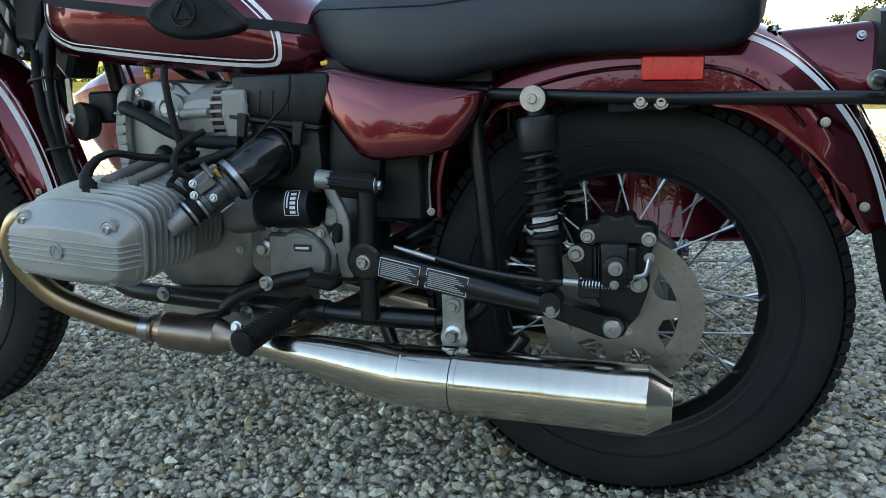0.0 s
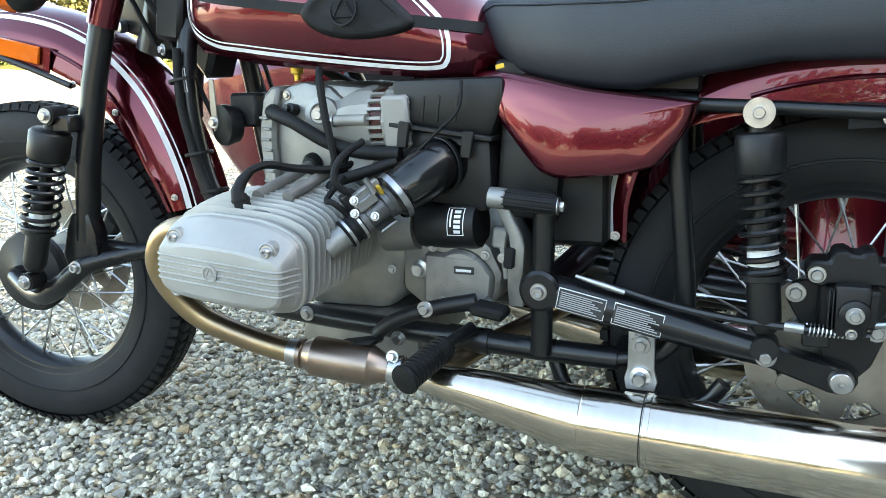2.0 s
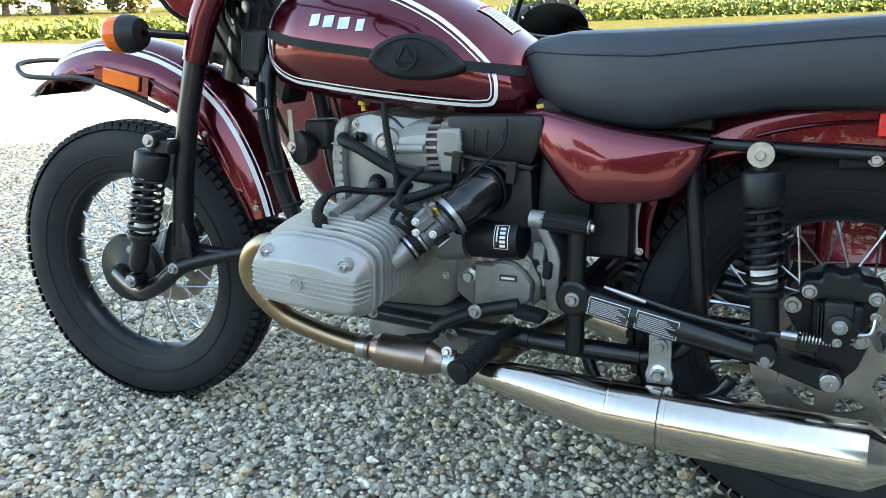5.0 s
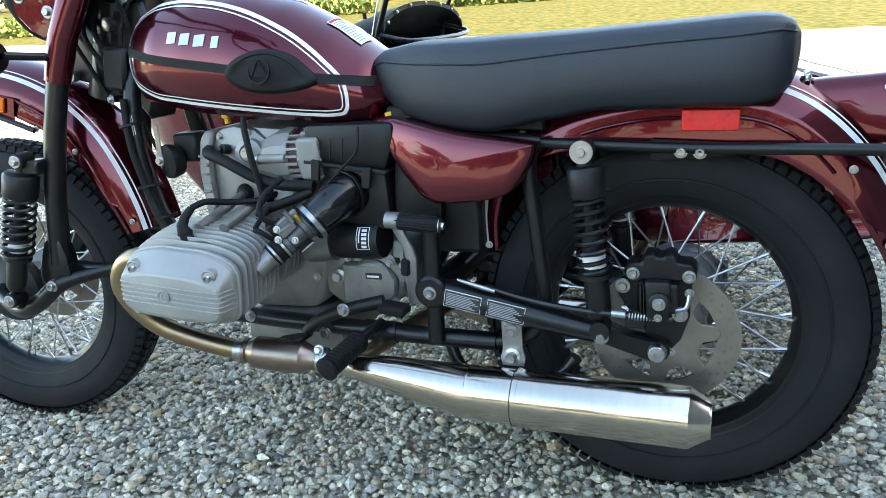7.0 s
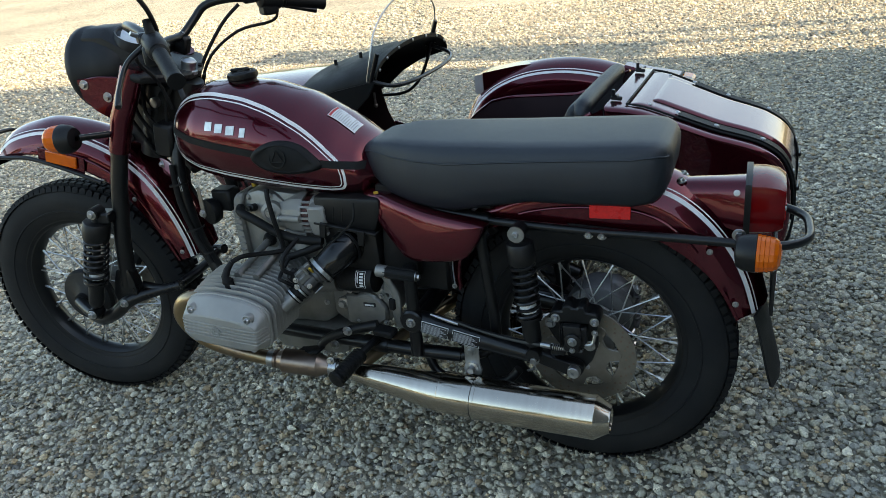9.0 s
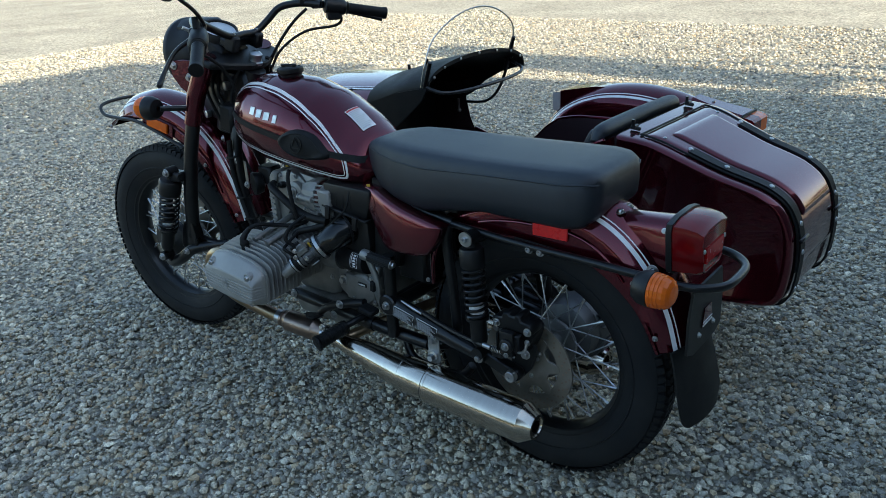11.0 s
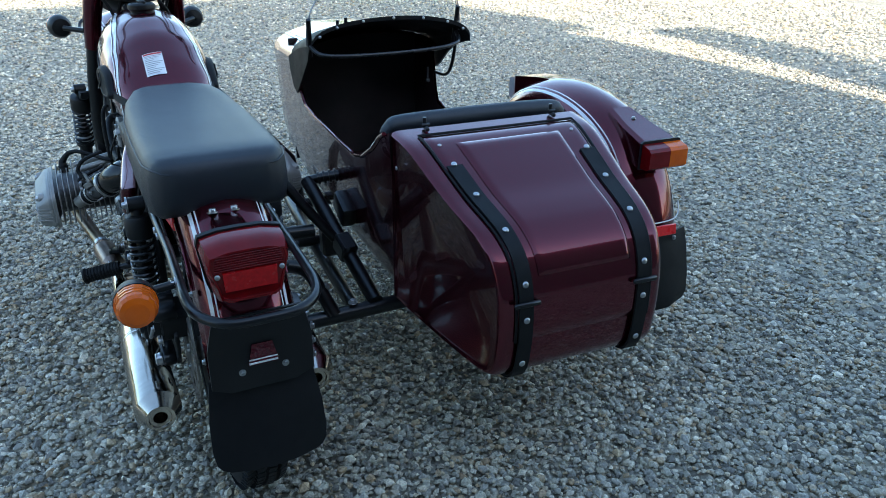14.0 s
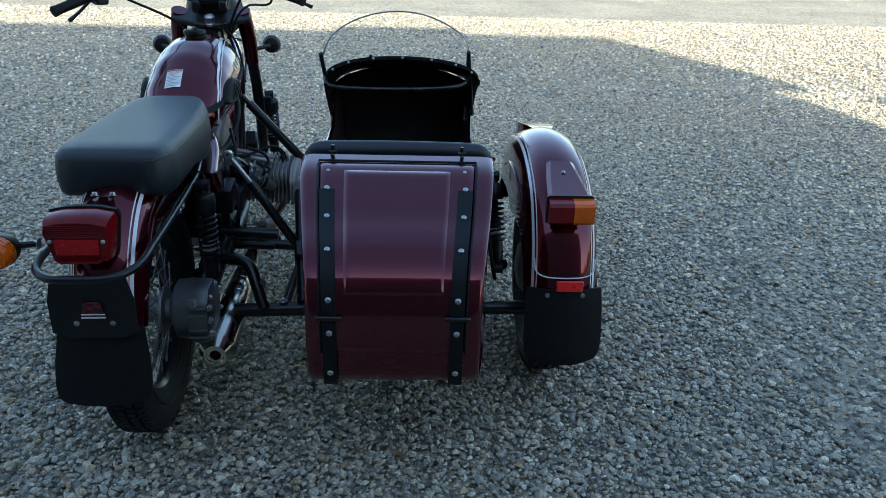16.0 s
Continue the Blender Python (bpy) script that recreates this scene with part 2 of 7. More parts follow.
LOT_EDGE = 24.0
GROUND = ground_material()
STONE = stone_material()
LEAF = material("crop_leaf", (0.075, 0.12, 0.022), 0.6, color2=(0.15, 0.17, 0.035), scale=3.0)
TREE_LEAF = material("tree_leaf", (0.075, 0.080, 0.022), 0.65, color2=(0.12, 0.11, 0.035), scale=0.8)
BARK = material("bark", (0.09, 0.07, 0.05), 0.85, color2=(0.14, 0.11, 0.08), scale=4.0, bump=0.5, bump_scale=12.0)
SIDING = material("painted_siding", (0.095, 0.095, 0.10), 0.7, color2=(0.075, 0.076, 0.08), scale=1.2, bump=0.1, bump_scale=30.0)
SHINGLE = material("roof_shingle", (0.07, 0.065, 0.06), 0.85, color2=(0.10, 0.095, 0.09), scale=5.0, bump=0.3, bump_scale=40.0)

# ---- mesh tools ----


class Shape:
    """Vertices and faces that grow by simple solids."""

    def __init__(self):
        self.v, self.f = [], []

    def add(self, verts, faces):
        n = len(self.v)
        self.v += [tuple(map(float, p)) for p in verts]
        self.f += [tuple(i + n for i in face) for face in faces]
        return self

    def rings(self, rings, closed=True, caps=True, loop=False):
        """A skin over rings of equally many points; loop: the last ring joins the first."""
        k, m = len(rings[0]), len(rings)
        verts = [p for r in rings for p in r]
        faces = []
        for i in range(m if loop else m - 1):
            a, b = i * k, (i + 1) % m * k
            for j in range(k if closed else k - 1):
                j2 = (j + 1) % k
                faces.append((a + j, a + j2, b + j2, b + j))
        if caps and closed and not loop:
            faces += [tuple(range(k))[::-1], tuple(range((m - 1) * k, m * k))]
        return self.add(verts, faces)

    def tube(self, pts, r, n=12, smooth=0, caps=True, loop=False):
        """A round bar along points; r: one radius or one for each point. smooth: steps of a curve through the points."""
        pts = [Vector(p) for p in pts]
        rs = list(r) if isinstance(r, (list, tuple)) else [r] * len(pts)
        if smooth:
            pts, rs = spline(pts, rs, smooth, loop)
        out, m = [], len(pts)
        side = None
        for i, p in enumerate(pts):
            a, b = pts[i - 1] if i or loop else p, pts[(i + 1) % m] if i < m - 1 or loop else p
            d = (b - a).normalized()
            if side is None:
                side = d.cross(Vector((0, 0, 1)) if abs(d.z) < 0.9 else Vector((1, 0, 0))).normalized()
            side = (side - d * side.dot(d)).normalized()
            up = d.cross(side)
            out.append([p + rs[i] * (math.cos(t) * side + math.sin(t) * up) for t in (2 * math.pi * k / n for k in range(n))])
        return self.rings(out, caps=caps, loop=loop)

    def cyl(self, p, q, r, r2=None, n=20, caps=True):
        return self.tube([p, q], [r, r if r2 is None else r2], n, caps=caps)

    def lathe(self, profile, origin, axis, n=32, caps=False):
        """profile: (radius, way along the axis) turned round the axis."""
        o, d = Vector(origin), Vector(axis).normalized()
        s = d.cross(Vector((0, 0, 1)) if abs(d.z) < 0.9 else Vector((1, 0, 0))).normalized()
        u = d.cross(s)
        return self.rings([[o + d * h + max(r, 1e-4) * (math.cos(t) * s + math.sin(t) * u) for t in (2 * math.pi * k / n for k in range(n))] for r, h in profile], caps=caps)

    def box(self, c, size, rot=(0, 0, 0), bevel=0.0, seg=1):
        m = pose(*c, *rot) @ Matrix.Diagonal((*size, 1))
        bm = bmesh.new()
        bmesh.ops.create_cube(bm, size=1.0, matrix=m)
        return self.take(bm, bevel, seg)

    def prism(self, outline, depth, m=Matrix(), bevel=0.0, seg=1):
        """An outline in the plane x, y of m, drawn out by depth along its z to both sides."""
        bm = bmesh.new()
        low = [bm.verts.new(m @ Vector((x, y, -depth / 2))) for x, y in outline]
        high = [bm.verts.new(m @ Vector((x, y, depth / 2))) for x, y in outline]
        n = len(outline)
        bm.faces.new(low[::-1])
        bm.faces.new(high)
        for i in range(n):
            bm.faces.new((low[i], low[(i + 1) % n], high[(i + 1) % n], high[i]))
        bmesh.ops.recalc_face_normals(bm, faces=bm.faces)
        return self.take(bm, bevel, seg)

    def take(self, bm, bevel=0.0, seg=1):
        if bevel:
            bmesh.ops.bevel(bm, geom=list(bm.edges), offset=bevel, segments=seg, affect="EDGES", profile=0.5, clamp_overlap=True)
        bm.verts.index_update()
        self.add([tuple(v.co) for v in bm.verts], [[v.index for v in f.verts] for f in bm.faces])
        bm.free()
        return self

    def mirrored(self):
        """The same on the other side of the plane y = 0."""
        s = Shape()
        s.v, s.f = [(x, -y, z) for x, y, z in self.v], [f[::-1] for f in self.f]
        return s

    def mesh(self, name, mat, sharp=38.0):
        me = bpy.data.meshes.new(name)
        me.from_pydata(self.v, [], self.f)
        bm = bmesh.new()
        bm.from_mesh(me)
        bmesh.ops.recalc_face_normals(bm, faces=bm.faces)
        bm.to_mesh(me)
        bm.free()
        me.polygons.foreach_set("use_smooth", [True] * len(me.polygons))
        me.set_sharp_from_angle(angle=radians(sharp))
        me.materials.append(mat)
        return me


def spline(pts, rs, steps, loop=False):
    """A Catmull-Rom curve through the points, with their radii."""
    n, out, radii = len(pts), [], []
    for i in range(n if loop else n - 1):
        p = [pts[(i + k) % n] if loop else pts[min(max(i + k, 0), n - 1)] for k in (-1, 0, 1, 2)]
        for s in range(steps):
            t = s / steps
            out.append(0.5 * (2 * p[1] + (p[2] - p[0]) * t + (2 * p[0] - 5 * p[1] + 4 * p[2] - p[3]) * t * t + (3 * p[1] - p[0] - 3 * p[2] + p[3]) * t**3))
            radii.append(rs[i] + (rs[(i + 1) % n] - rs[i]) * t)
    if not loop:
        out.append(pts[-1])
        radii.append(rs[-1])
    return out, radii


def curve(pts, steps=6, loop=False):
    """The same for points of any size, as tuples."""
    got = spline([Vector((*p, 0.0)[:3]) for p in pts], [0] * len(pts), steps, loop)[0]
    return [tuple(v)[: len(pts[0])] for v in got]


def lerp(table, x):
    """A value from a table of (x, value), smooth enough for outlines."""
    xs, ys = zip(*table)
    return float(np.interp(x, xs, ys))


def part(name, shape, mat, parent, label="", xf=None, sharp=38.0):
    """One mesh under a thing or a part."""
    me = shape if isinstance(shape, bpy.types.Mesh) else shape.mesh(name, mat, sharp)
    ob = new(name, me)
    ob.parent = parent
    if xf is not None:
        ob.matrix_basis = xf
    return tagged(ob, label)


def thing(name, label, category, m=Matrix(), group="", kind=""):
    ob = new(name)
    ob.empty_display_size = 0.1
    ob.matrix_basis = m
    return tagged(ob, label, category, group, kind)


def towards(p, way, twist=0.0):
    """A pose at p whose z points along way."""
    return Matrix.Translation(p) @ Vector(way).to_track_quat("Z", "Y").to_matrix().to_4x4() @ pose(0, 0, 0, 0, 0, twist)


SIDE = Matrix(((1, 0, 0, 0), (0, 0, -1, 0), (0, 1, 0, 0), (0, 0, 0, 1)))  # outlines in x, z, drawn out along y


def bolt_mesh(name, r, mat, washer=True):
    s = Shape()
    if washer:
        s.lathe([(0, -0.001), (r * 1.55, -0.001), (r * 1.6, 0.0006), (r * 1.5, 0.0016), (0, 0.0016)], (0, 0, 0), (0, 0, 1), 20)
    hexa = [(r * math.cos(math.pi / 3 * k), r * math.sin(math.pi / 3 * k)) for k in range(6)]
    s.prism(hexa, r * 0.9, Matrix.Translation((0, 0, 0.0016 + r * 0.45)), bevel=r * 0.12)
    return s.mesh(name, mat)


def cap_mesh(name, r, mat):
    """A socket-head screw."""
    s = Shape()
    s.lathe([(r * 1.5, -0.001), (r * 1.5, 0.001), (r * 1.05, 0.0012), (r * 1.05, r * 0.9), (r * 0.9, r * 1.1), (r * 0.5, r * 1.1), (r * 0.48, r * 0.5), (0, r * 0.5)], (0, 0, 0), (0, 0, 1), 18)
    return s.mesh(name, mat)


def dome_mesh(name, r, mat):
    """A round rivet head."""
    s = Shape()
    s.lathe([(r, -0.001), (r, 0.0008), (r * 0.85, r * 0.35), (r * 0.5, r * 0.52), (0, r * 0.58)], (0, 0, 0), (0, 0, 1), 14)
    return s.mesh(name, mat)


HEX_S, HEX_M, HEX_L = bolt_mesh("bolt", 0.005, ZINC), bolt_mesh("bolt", 0.0068, ZINC), bolt_mesh("bolt", 0.0085, ZINC)
CAP_S, CAP_M, CAP_L = cap_mesh("screw", 0.0045, ZINC), cap_mesh("screw", 0.0072, ZINC), cap_mesh("screw", 0.0085, ZINC)
RIVET = dome_mesh("rivet", 0.0075, ZINC)
RIVET_S = dome_mesh("rivet", 0.005, ZINC)


def bolt(parent, p, way, me=HEX_S, twist=0.0, name="bolt"):
    return part(name, me, None, parent, xf=towards(p, way, twist))

# ---- ground, gravel, distance ----


def ground_z(x, y):
    """Flat round the machine; beyond the lot the land falls across the view and rises to the fields."""
    t = min(max((y - 9.5) / 14.5, 0.0), 1.0)
    across = -0.10 - 0.048 * min(max(x, -130.0), 30.0)
    return -0.017 + t * t * (3 - 2 * t) * across + 0.046 * min(max(y - 24.0, 0.0), 110.0)


def make_ground():
    """One sheet that reaches the horizon."""
    xs = np.unique(np.concatenate([np.linspace(-900, -130, 12), np.linspace(-130, 60, 77), np.linspace(60, 900, 15)]))
    ys = np.unique(np.concatenate([np.linspace(-900, -60, 15), np.linspace(-60, 8, 18), np.linspace(8, 26, 37), np.linspace(26, 140, 58), np.linspace(140, 900, 12)]))
    verts = [(x, y, ground_z(x, y)) for y in ys for x in xs]
    n = len(xs)
    faces = [(j * n + i, j * n + i + 1, (j + 1) * n + i + 1, (j + 1) * n + i) for j in range(len(ys) - 1) for i in range(n - 1)]
    s = Shape().add(verts, faces)
    ob = new("ground", s.mesh("ground", GROUND))
    return tagged(ob, "grey crushed-gravel lot running out into a mown lawn", "ground", kind="structure")


def make_gravel():
    """Loose crushed stones, thick near the machine and thinner farther out."""
    rng = np.random.default_rng(7)
    base = []
    octa = (np.array([(1, 0, 0), (-1, 0, 0), (0, 1, 0), (0, -1, 0), (0, 0, 1), (0, 0, -1)], float), np.array([(0, 2, 4), (2, 1, 4), (1, 3, 4), (3, 0, 4), (2, 0, 5), (1, 2, 5), (3, 1, 5), (0, 3, 5)]))
    for k in range(16):      # ten full shapes for the near beds, six plainer ones for the far
        if k < 10:
            bm = bmesh.new()
            bmesh.ops.create_icosphere(bm, subdivisions=1, radius=1.0)
            v = np.array([p.co for p in bm.verts])
            f = np.array([[p.index for p in q.verts] for q in bm.faces])
            bm.free()
        else:
            v, f = octa[0] * 1.12, octa[1]
        v = v * (1 + rng.uniform(-0.24, 0.20, (len(v), 1))) * np.array([1.0, rng.uniform(0.62, 0.95), rng.uniform(0.45, 0.75)])
        base.append((v, f))
    spots = []
    for x0, x1, y0, y1, step, lo, hi in GRAVEL_BEDS:
        nx, ny = int((x1 - x0) / step), int((y1 - y0) / step)
        gx, gy = np.meshgrid(np.arange(nx), np.arange(ny))
        p = np.stack([x0 + (gx.ravel() + 0.5) * step, y0 + (gy.ravel() + 0.5) * step], 1)
        p += rng.uniform(-0.55, 0.55, p.shape) * step
        size = lo + (hi - lo) * rng.random(len(p)) ** 3.2
        spots.append(np.concatenate([p, size[:, None], np.full((len(p), 1), step)], 1))
    spots = np.concatenate(spots)
    vs, fs, soft, at = [], [], [], 0
    pick = np.where(spots[:, 3] < 0.0130, rng.integers(0, 16, len(spots)), rng.integers(10, 16, len(spots)))
    for k, (v, f) in enumerate(base):
        s = spots[pick == k]
        m = len(s)
        a, b = rng.uniform(0, 2 * np.pi, m), rng.uniform(-0.35, 0.35, m)
        ca, sa, cb, sb = np.cos(a), np.sin(a), np.cos(b), np.sin(b)
        w = v[None] * s[:, 2, None, None]
        x, y, z = w[..., 0], w[..., 1], w[..., 2]
        x, z = x * cb[:, None] + z * sb[:, None], z * cb[:, None] - x * sb[:, None]
        x, y = x * ca[:, None] - y * sa[:, None], x * sa[:, None] + y * ca[:, None]
        lift = rng.uniform(-0.013, 0.006, m)
        vs.append(np.stack([x + s[:, 0, None], y + s[:, 1, None], z + lift[:, None]], -1).reshape(-1, 3))
        fs.append((f[None] + (at + np.arange(m) * len(v))[:, None, None]).reshape(-1, 3))
        soft.append(np.full(m * len(f), k < 7))
        at += m * len(v)
    vs, fs = np.concatenate(vs), np.concatenate(fs)
    me = bpy.data.meshes.new("gravel")
    me.vertices.add(len(vs))
    me.vertices.foreach_set("co", vs.ravel())
    me.loops.add(fs.size)
    me.loops.foreach_set("vertex_index", fs.ravel().astype(np.int32))
    me.polygons.add(len(fs))
    me.polygons.foreach_set("loop_start", np.arange(0, fs.size, 3, dtype=np.int32))
    me.polygons.foreach_set("use_smooth", np.concatenate(soft))
    me.update(calc_edges=True)
    me.materials.append(STONE)
    ob = new("gravel", me)
    return tagged(ob, "loose crushed grey stone covering the lot", "gravel", kind="stuff")


GRAVEL_BEDS = [  # x from, to, y from, to, spacing, smallest and largest half size
    (-2.2, 1.30, -1.15, 2.1, 0.0128, 0.0062, 0.0178),
    (-4.8, 2.6, 2.1, 5.2, 0.0245, 0.0105, 0.0195),
    (-4.8, -2.2, -2.0, 2.1, 0.0205, 0.0095, 0.0180),
    (-2.2, 0.6, -2.0, -1.15, 0.0170, 0.0080, 0.0170),
    (-4.8, 0.6, -4.2, -2.0, 0.0330, 0.0120, 0.0210),
    (-4.8, 0.6, -7.0, -4.2, 0.0430, 0.0140, 0.0230),
    (1.30, 2.6, -1.3, 2.1, 0.0142, 0.0068, 0.0165),
    (-9.0, 3.0, 5.2, 9.0, 0.050, 0.0155, 0.024),
    (-11.0, -4.8, -4.0, 5.2, 0.050, 0.0155, 0.024),
    (-11.0, -4.8, -8.0, -4.0, 0.050, 0.0155, 0.024),
    (-11.0, -9.0, 5.2, 9.0, 0.050, 0.0155, 0.024),
]
make_ground()
make_gravel()


def make_house():
    """The house behind the rear of the machine, which throws the shade; a plain gabled block."""
    h = thing("house", "plain sided house with a dark gabled roof beside the lot", "house", pose(0, 0, 0))
    s = Shape().prism([(-5.5, 0), (6.1, 0), (6.1, 4.1), (-5.5, 4.1)], 7.0, Matrix.Translation((9.0, 0, 0)) @ Matrix(((0, 0, 1, 0), (1, 0, 0, 0), (0, 1, 0, 0), (0, 0, 0, 1))))
    part("wall", s, SIDING, h)
    r = Shape().prism([(5.0, 4.0), (9.0, 6.7), (13.0, 4.0), (13.0, 4.2), (9.0, 6.95), (5.0, 4.2)], 12.2, Matrix.Translation((0, 0.3, 0)) @ SIDE)
    part("roof", r, SHINGLE, h)
    # an added, unseen block that keeps skylight off the near ground and boot
    sky_block = Shape().prism([(-5.5, 0), (5.7, 0), (5.7, 3.9), (-5.5, 3.9)], 2.1, Matrix.Translation((4.45, 0, 0)) @ Matrix(((0, 0, 1, 0), (1, 0, 0, 0), (0, 1, 0, 0), (0, 0, 0, 1))))
    part("sky_block_wall", sky_block, SIDING, h)
    # an added, unseen slab on posts, placed to cast the narrow shadow band
    part("shade_slab", Shape().box((7.5, 7.2, 4.05), (4.0, 0.75, 0.14), (0, 0, 0), 0.02), SHINGLE, h)
    for x in (5.7, 9.3):
        part("shade_slab_post", Shape().box((x, 7.45, 1.99), (0.12, 0.12, 3.98), (0, 0, 0), 0.01), SIDING, h)
    return h


make_house()


def leaf_cloud(n, rng, place, size, name, mat):
    """Many small leaves, each a bent quad, at places drawn by place(rng, n)."""
    p = place(rng, n)
    a = rng.normal(size=(n, 3))
    a /= np.linalg.norm(a, axis=1)[:, None]
    b = np.cross(a, rng.normal(size=(n, 3)))
    b /= np.linalg.norm(b, axis=1)[:, None]
    s = size * rng.uniform(0.6, 1.4, n)[:, None]
    quad = np.stack([p - a * s - b * s * 0.6, p + a * s - b * s * 0.6, p + a * s + b * s * 0.6, p - a * s + b * s * 0.6], 1).reshape(-1, 3)
    me = bpy.data.meshes.new(name)
    me.from_pydata(quad.tolist(), [], np.arange(4 * n).reshape(-1, 4).tolist())
    me.materials.append(mat)
    return me


def make_distance():
    rng = np.random.default_rng(3)
    def rows(rng, n):
        u, d = rng.uniform(-40, 62, n), rng.uniform(0, 1, n) ** 1.4 * 12
        x, y = -38 + 0.774 * u - 0.633 * d, 28 + 0.633 * u + 0.774 * d
        z = np.array([ground_z(p, q) for p, q in zip(x, y)]) + rng.uniform(0.0, 1.0, n) * (0.75 + 0.2 * np.sin(x * 1.7) * np.sin(y * 1.3))
        return np.stack([x, y, z], 1)
    ob = new("crop_field", leaf_cloud(60000, rng, rows, 0.122, "crop_field", LEAF))
    tagged(ob, "low green and yellow crop plants beyond the lawn", "crop", kind="stuff")


make_distance()


def tree(x, y, z, h, w, seed, group):
    rng = np.random.default_rng(seed)
    t = thing("tree", "leafy broad-crowned tree at the edge of the field", "tree", pose(x, y, z), group)
    s = Shape().tube([(0, 0, 0), (0.1, 0.05, h * 0.3), (0, 0.1, h * 0.75)], [w * 0.06, w * 0.045, 0.03], 8)
    for k in range(6):
        a = k * 1.05 + rng.uniform(0, 0.5)
        s.tube([(0, 0, h * (0.25 + 0.06 * k)), (math.cos(a) * w * 0.2, math.sin(a) * w * 0.2, h * (0.42 + 0.06 * k)), (math.cos(a) * w * 0.4, math.sin(a) * w * 0.4, h * (0.5 + 0.06 * k))], [w * 0.025, w * 0.015, 0.01], 6)
    part("trunk", s, BARK, t)
    lumps = rng.normal(size=(26, 3)) * np.array([w * 0.22, w * 0.22, h * 0.18]) + np.array([0, 0, h * 0.52])
    def crown(rng, n):
        k = rng.integers(0, len(lumps), n)
        return lumps[k] + rng.normal(size=(n, 3)) * np.array([w * 0.085, w * 0.085, h * 0.055])
    part("crown", leaf_cloud(2700, rng, crown, 0.235 * h / 9, "crown", TREE_LEAF), None, t)
    return t


_r = random.Random(5)
def far_tree(x, y, h, w, seed):
    return tree(x, y, ground_z(x, y), h, w, seed, "trees beyond the field")


for k in range(17):
    far_tree(-150 + k * 17 + _r.uniform(-5, 5), 185 + _r.uniform(-12, 12), _r.uniform(9, 14), _r.uniform(9, 15), 100 + k)
for k in range(8):
    far_tree(-120 + k * 5.5 + _r.uniform(-2, 2), 62 + k * 2.5 + _r.uniform(-3, 3), _r.uniform(9, 13), _r.uniform(7, 10), 140 + k)
for k in range(26):
    tree(-84 + k * 6.2 + _r.uniform(-2, 2), -62 + _r.uniform(-8, 8), -0.02, _r.uniform(7.5, 13), _r.uniform(9, 13), 200 + k, "trees across the road")

# ---- the motorcycle ----
# Its own axes: x to the rear, y to its right, z up, from the ground below the rear axle.
BIKE = pose(0, 0, 0, 0, 0, 2.5)
STEER = pose(-1.2, 0, 0, 0, 0, 6.5)      # the front end, turned a little to the left
bike = thing("motorcycle", "maroon retro motorcycle with white pinstripes standing on gravel beside its sidecar", "motorcycle", BIKE)
TYRE_R, RIM_R = 0.348, 0.232


def tyre_shape(R=TYRE_R):
    s = Shape()
    prof = [(RIM_R - 0.004, -0.030), (RIM_R + 0.010, -0.041), (0.262, -0.050), (0.288, -0.055), (0.312, -0.054), (0.328, -0.046), (0.337, -0.030), (0.341, 0.0),
            (0.337, 0.030), (0.328, 0.046), (0.312, 0.054), (0.288, 0.055), (0.262, 0.050), (RIM_R + 0.010, 0.041), (RIM_R - 0.004, 0.030)]
    s.lathe([(r * R / 0.348, h) for r, h in prof], (0, 0, 0), (0, 1, 0), 72)
    n = 92
    for k in range(n):      # tread blocks: two on the crown, one on each shoulder
        a = 2 * math.pi * k / n
        for y, half, long, r0, r1, shift, tilt in ((-0.012, 0.010, 0.0094, 0.336, 0.3480, 0.0, 0), (0.013, 0.010, 0.0094, 0.336, 0.3480, 0.5, 0),
                                                   (-0.037, 0.010, 0.0086, 0.327, 0.3430, 0.25, -20), (0.037, 0.010, 0.0086, 0.327, 0.3430, 0.75, 20)):
            b = a + 2 * math.pi / n * shift
            m = pose(0, 0, 0, 0, math.degrees(b), 0)
            rr = (r0 + r1) / 2 * R / 0.348
            c = [(sx * long, sy * half, sz * (r1 - r0) / 2) for sz in (-1, 1) for sx, sy in ((-1, -1), (1, -1), (1, 1), (-1, 1))]
            c = [(x * (0.86 if z > 0 else 1.1), yy * (0.86 if z > 0 else 1.1), z) for x, yy, z in c]
            q = m @ Matrix.Translation((0, y, rr)) @ pose(0, 0, 0, -tilt * -1 if y < 0 else -tilt, 0, 8 if y < 0 else -8)
            s.add([q @ Vector(p) for p in c], [(0, 1, 5, 4), (1, 2, 6, 5), (2, 3, 7, 6), (3, 0, 4, 7), (4, 5, 6, 7)])
    for y in (-0.054, 0.054):    # moulded line on the side wall
        s.lathe([(0.268, y * 0.94), (0.2695, y * 1.005), (0.272, y * 1.005), (0.2735, y * 0.96)], (0, 0, 0), (0, 1, 0), 72)
    return s


def rim_shape():
    s = Shape()
    s.lathe([(0.236, -0.038), (0.243, -0.040), (0.243, -0.034), (0.225, -0.030), (0.218, -0.020), (0.2115, -0.008), (0.2105, 0.0), (0.2115, 0.008), (0.218, 0.020), (0.225, 0.030), (0.243, 0.034), (0.243, 0.040), (0.236, 0.038)], (0, 0, 0), (0, 1, 0), 72)
    return s


TYRE_ME, RIM_ME = tyre_shape().mesh("tyre", RUBBER, 30), rim_shape().mesh("rim", BLACK_PAINT)


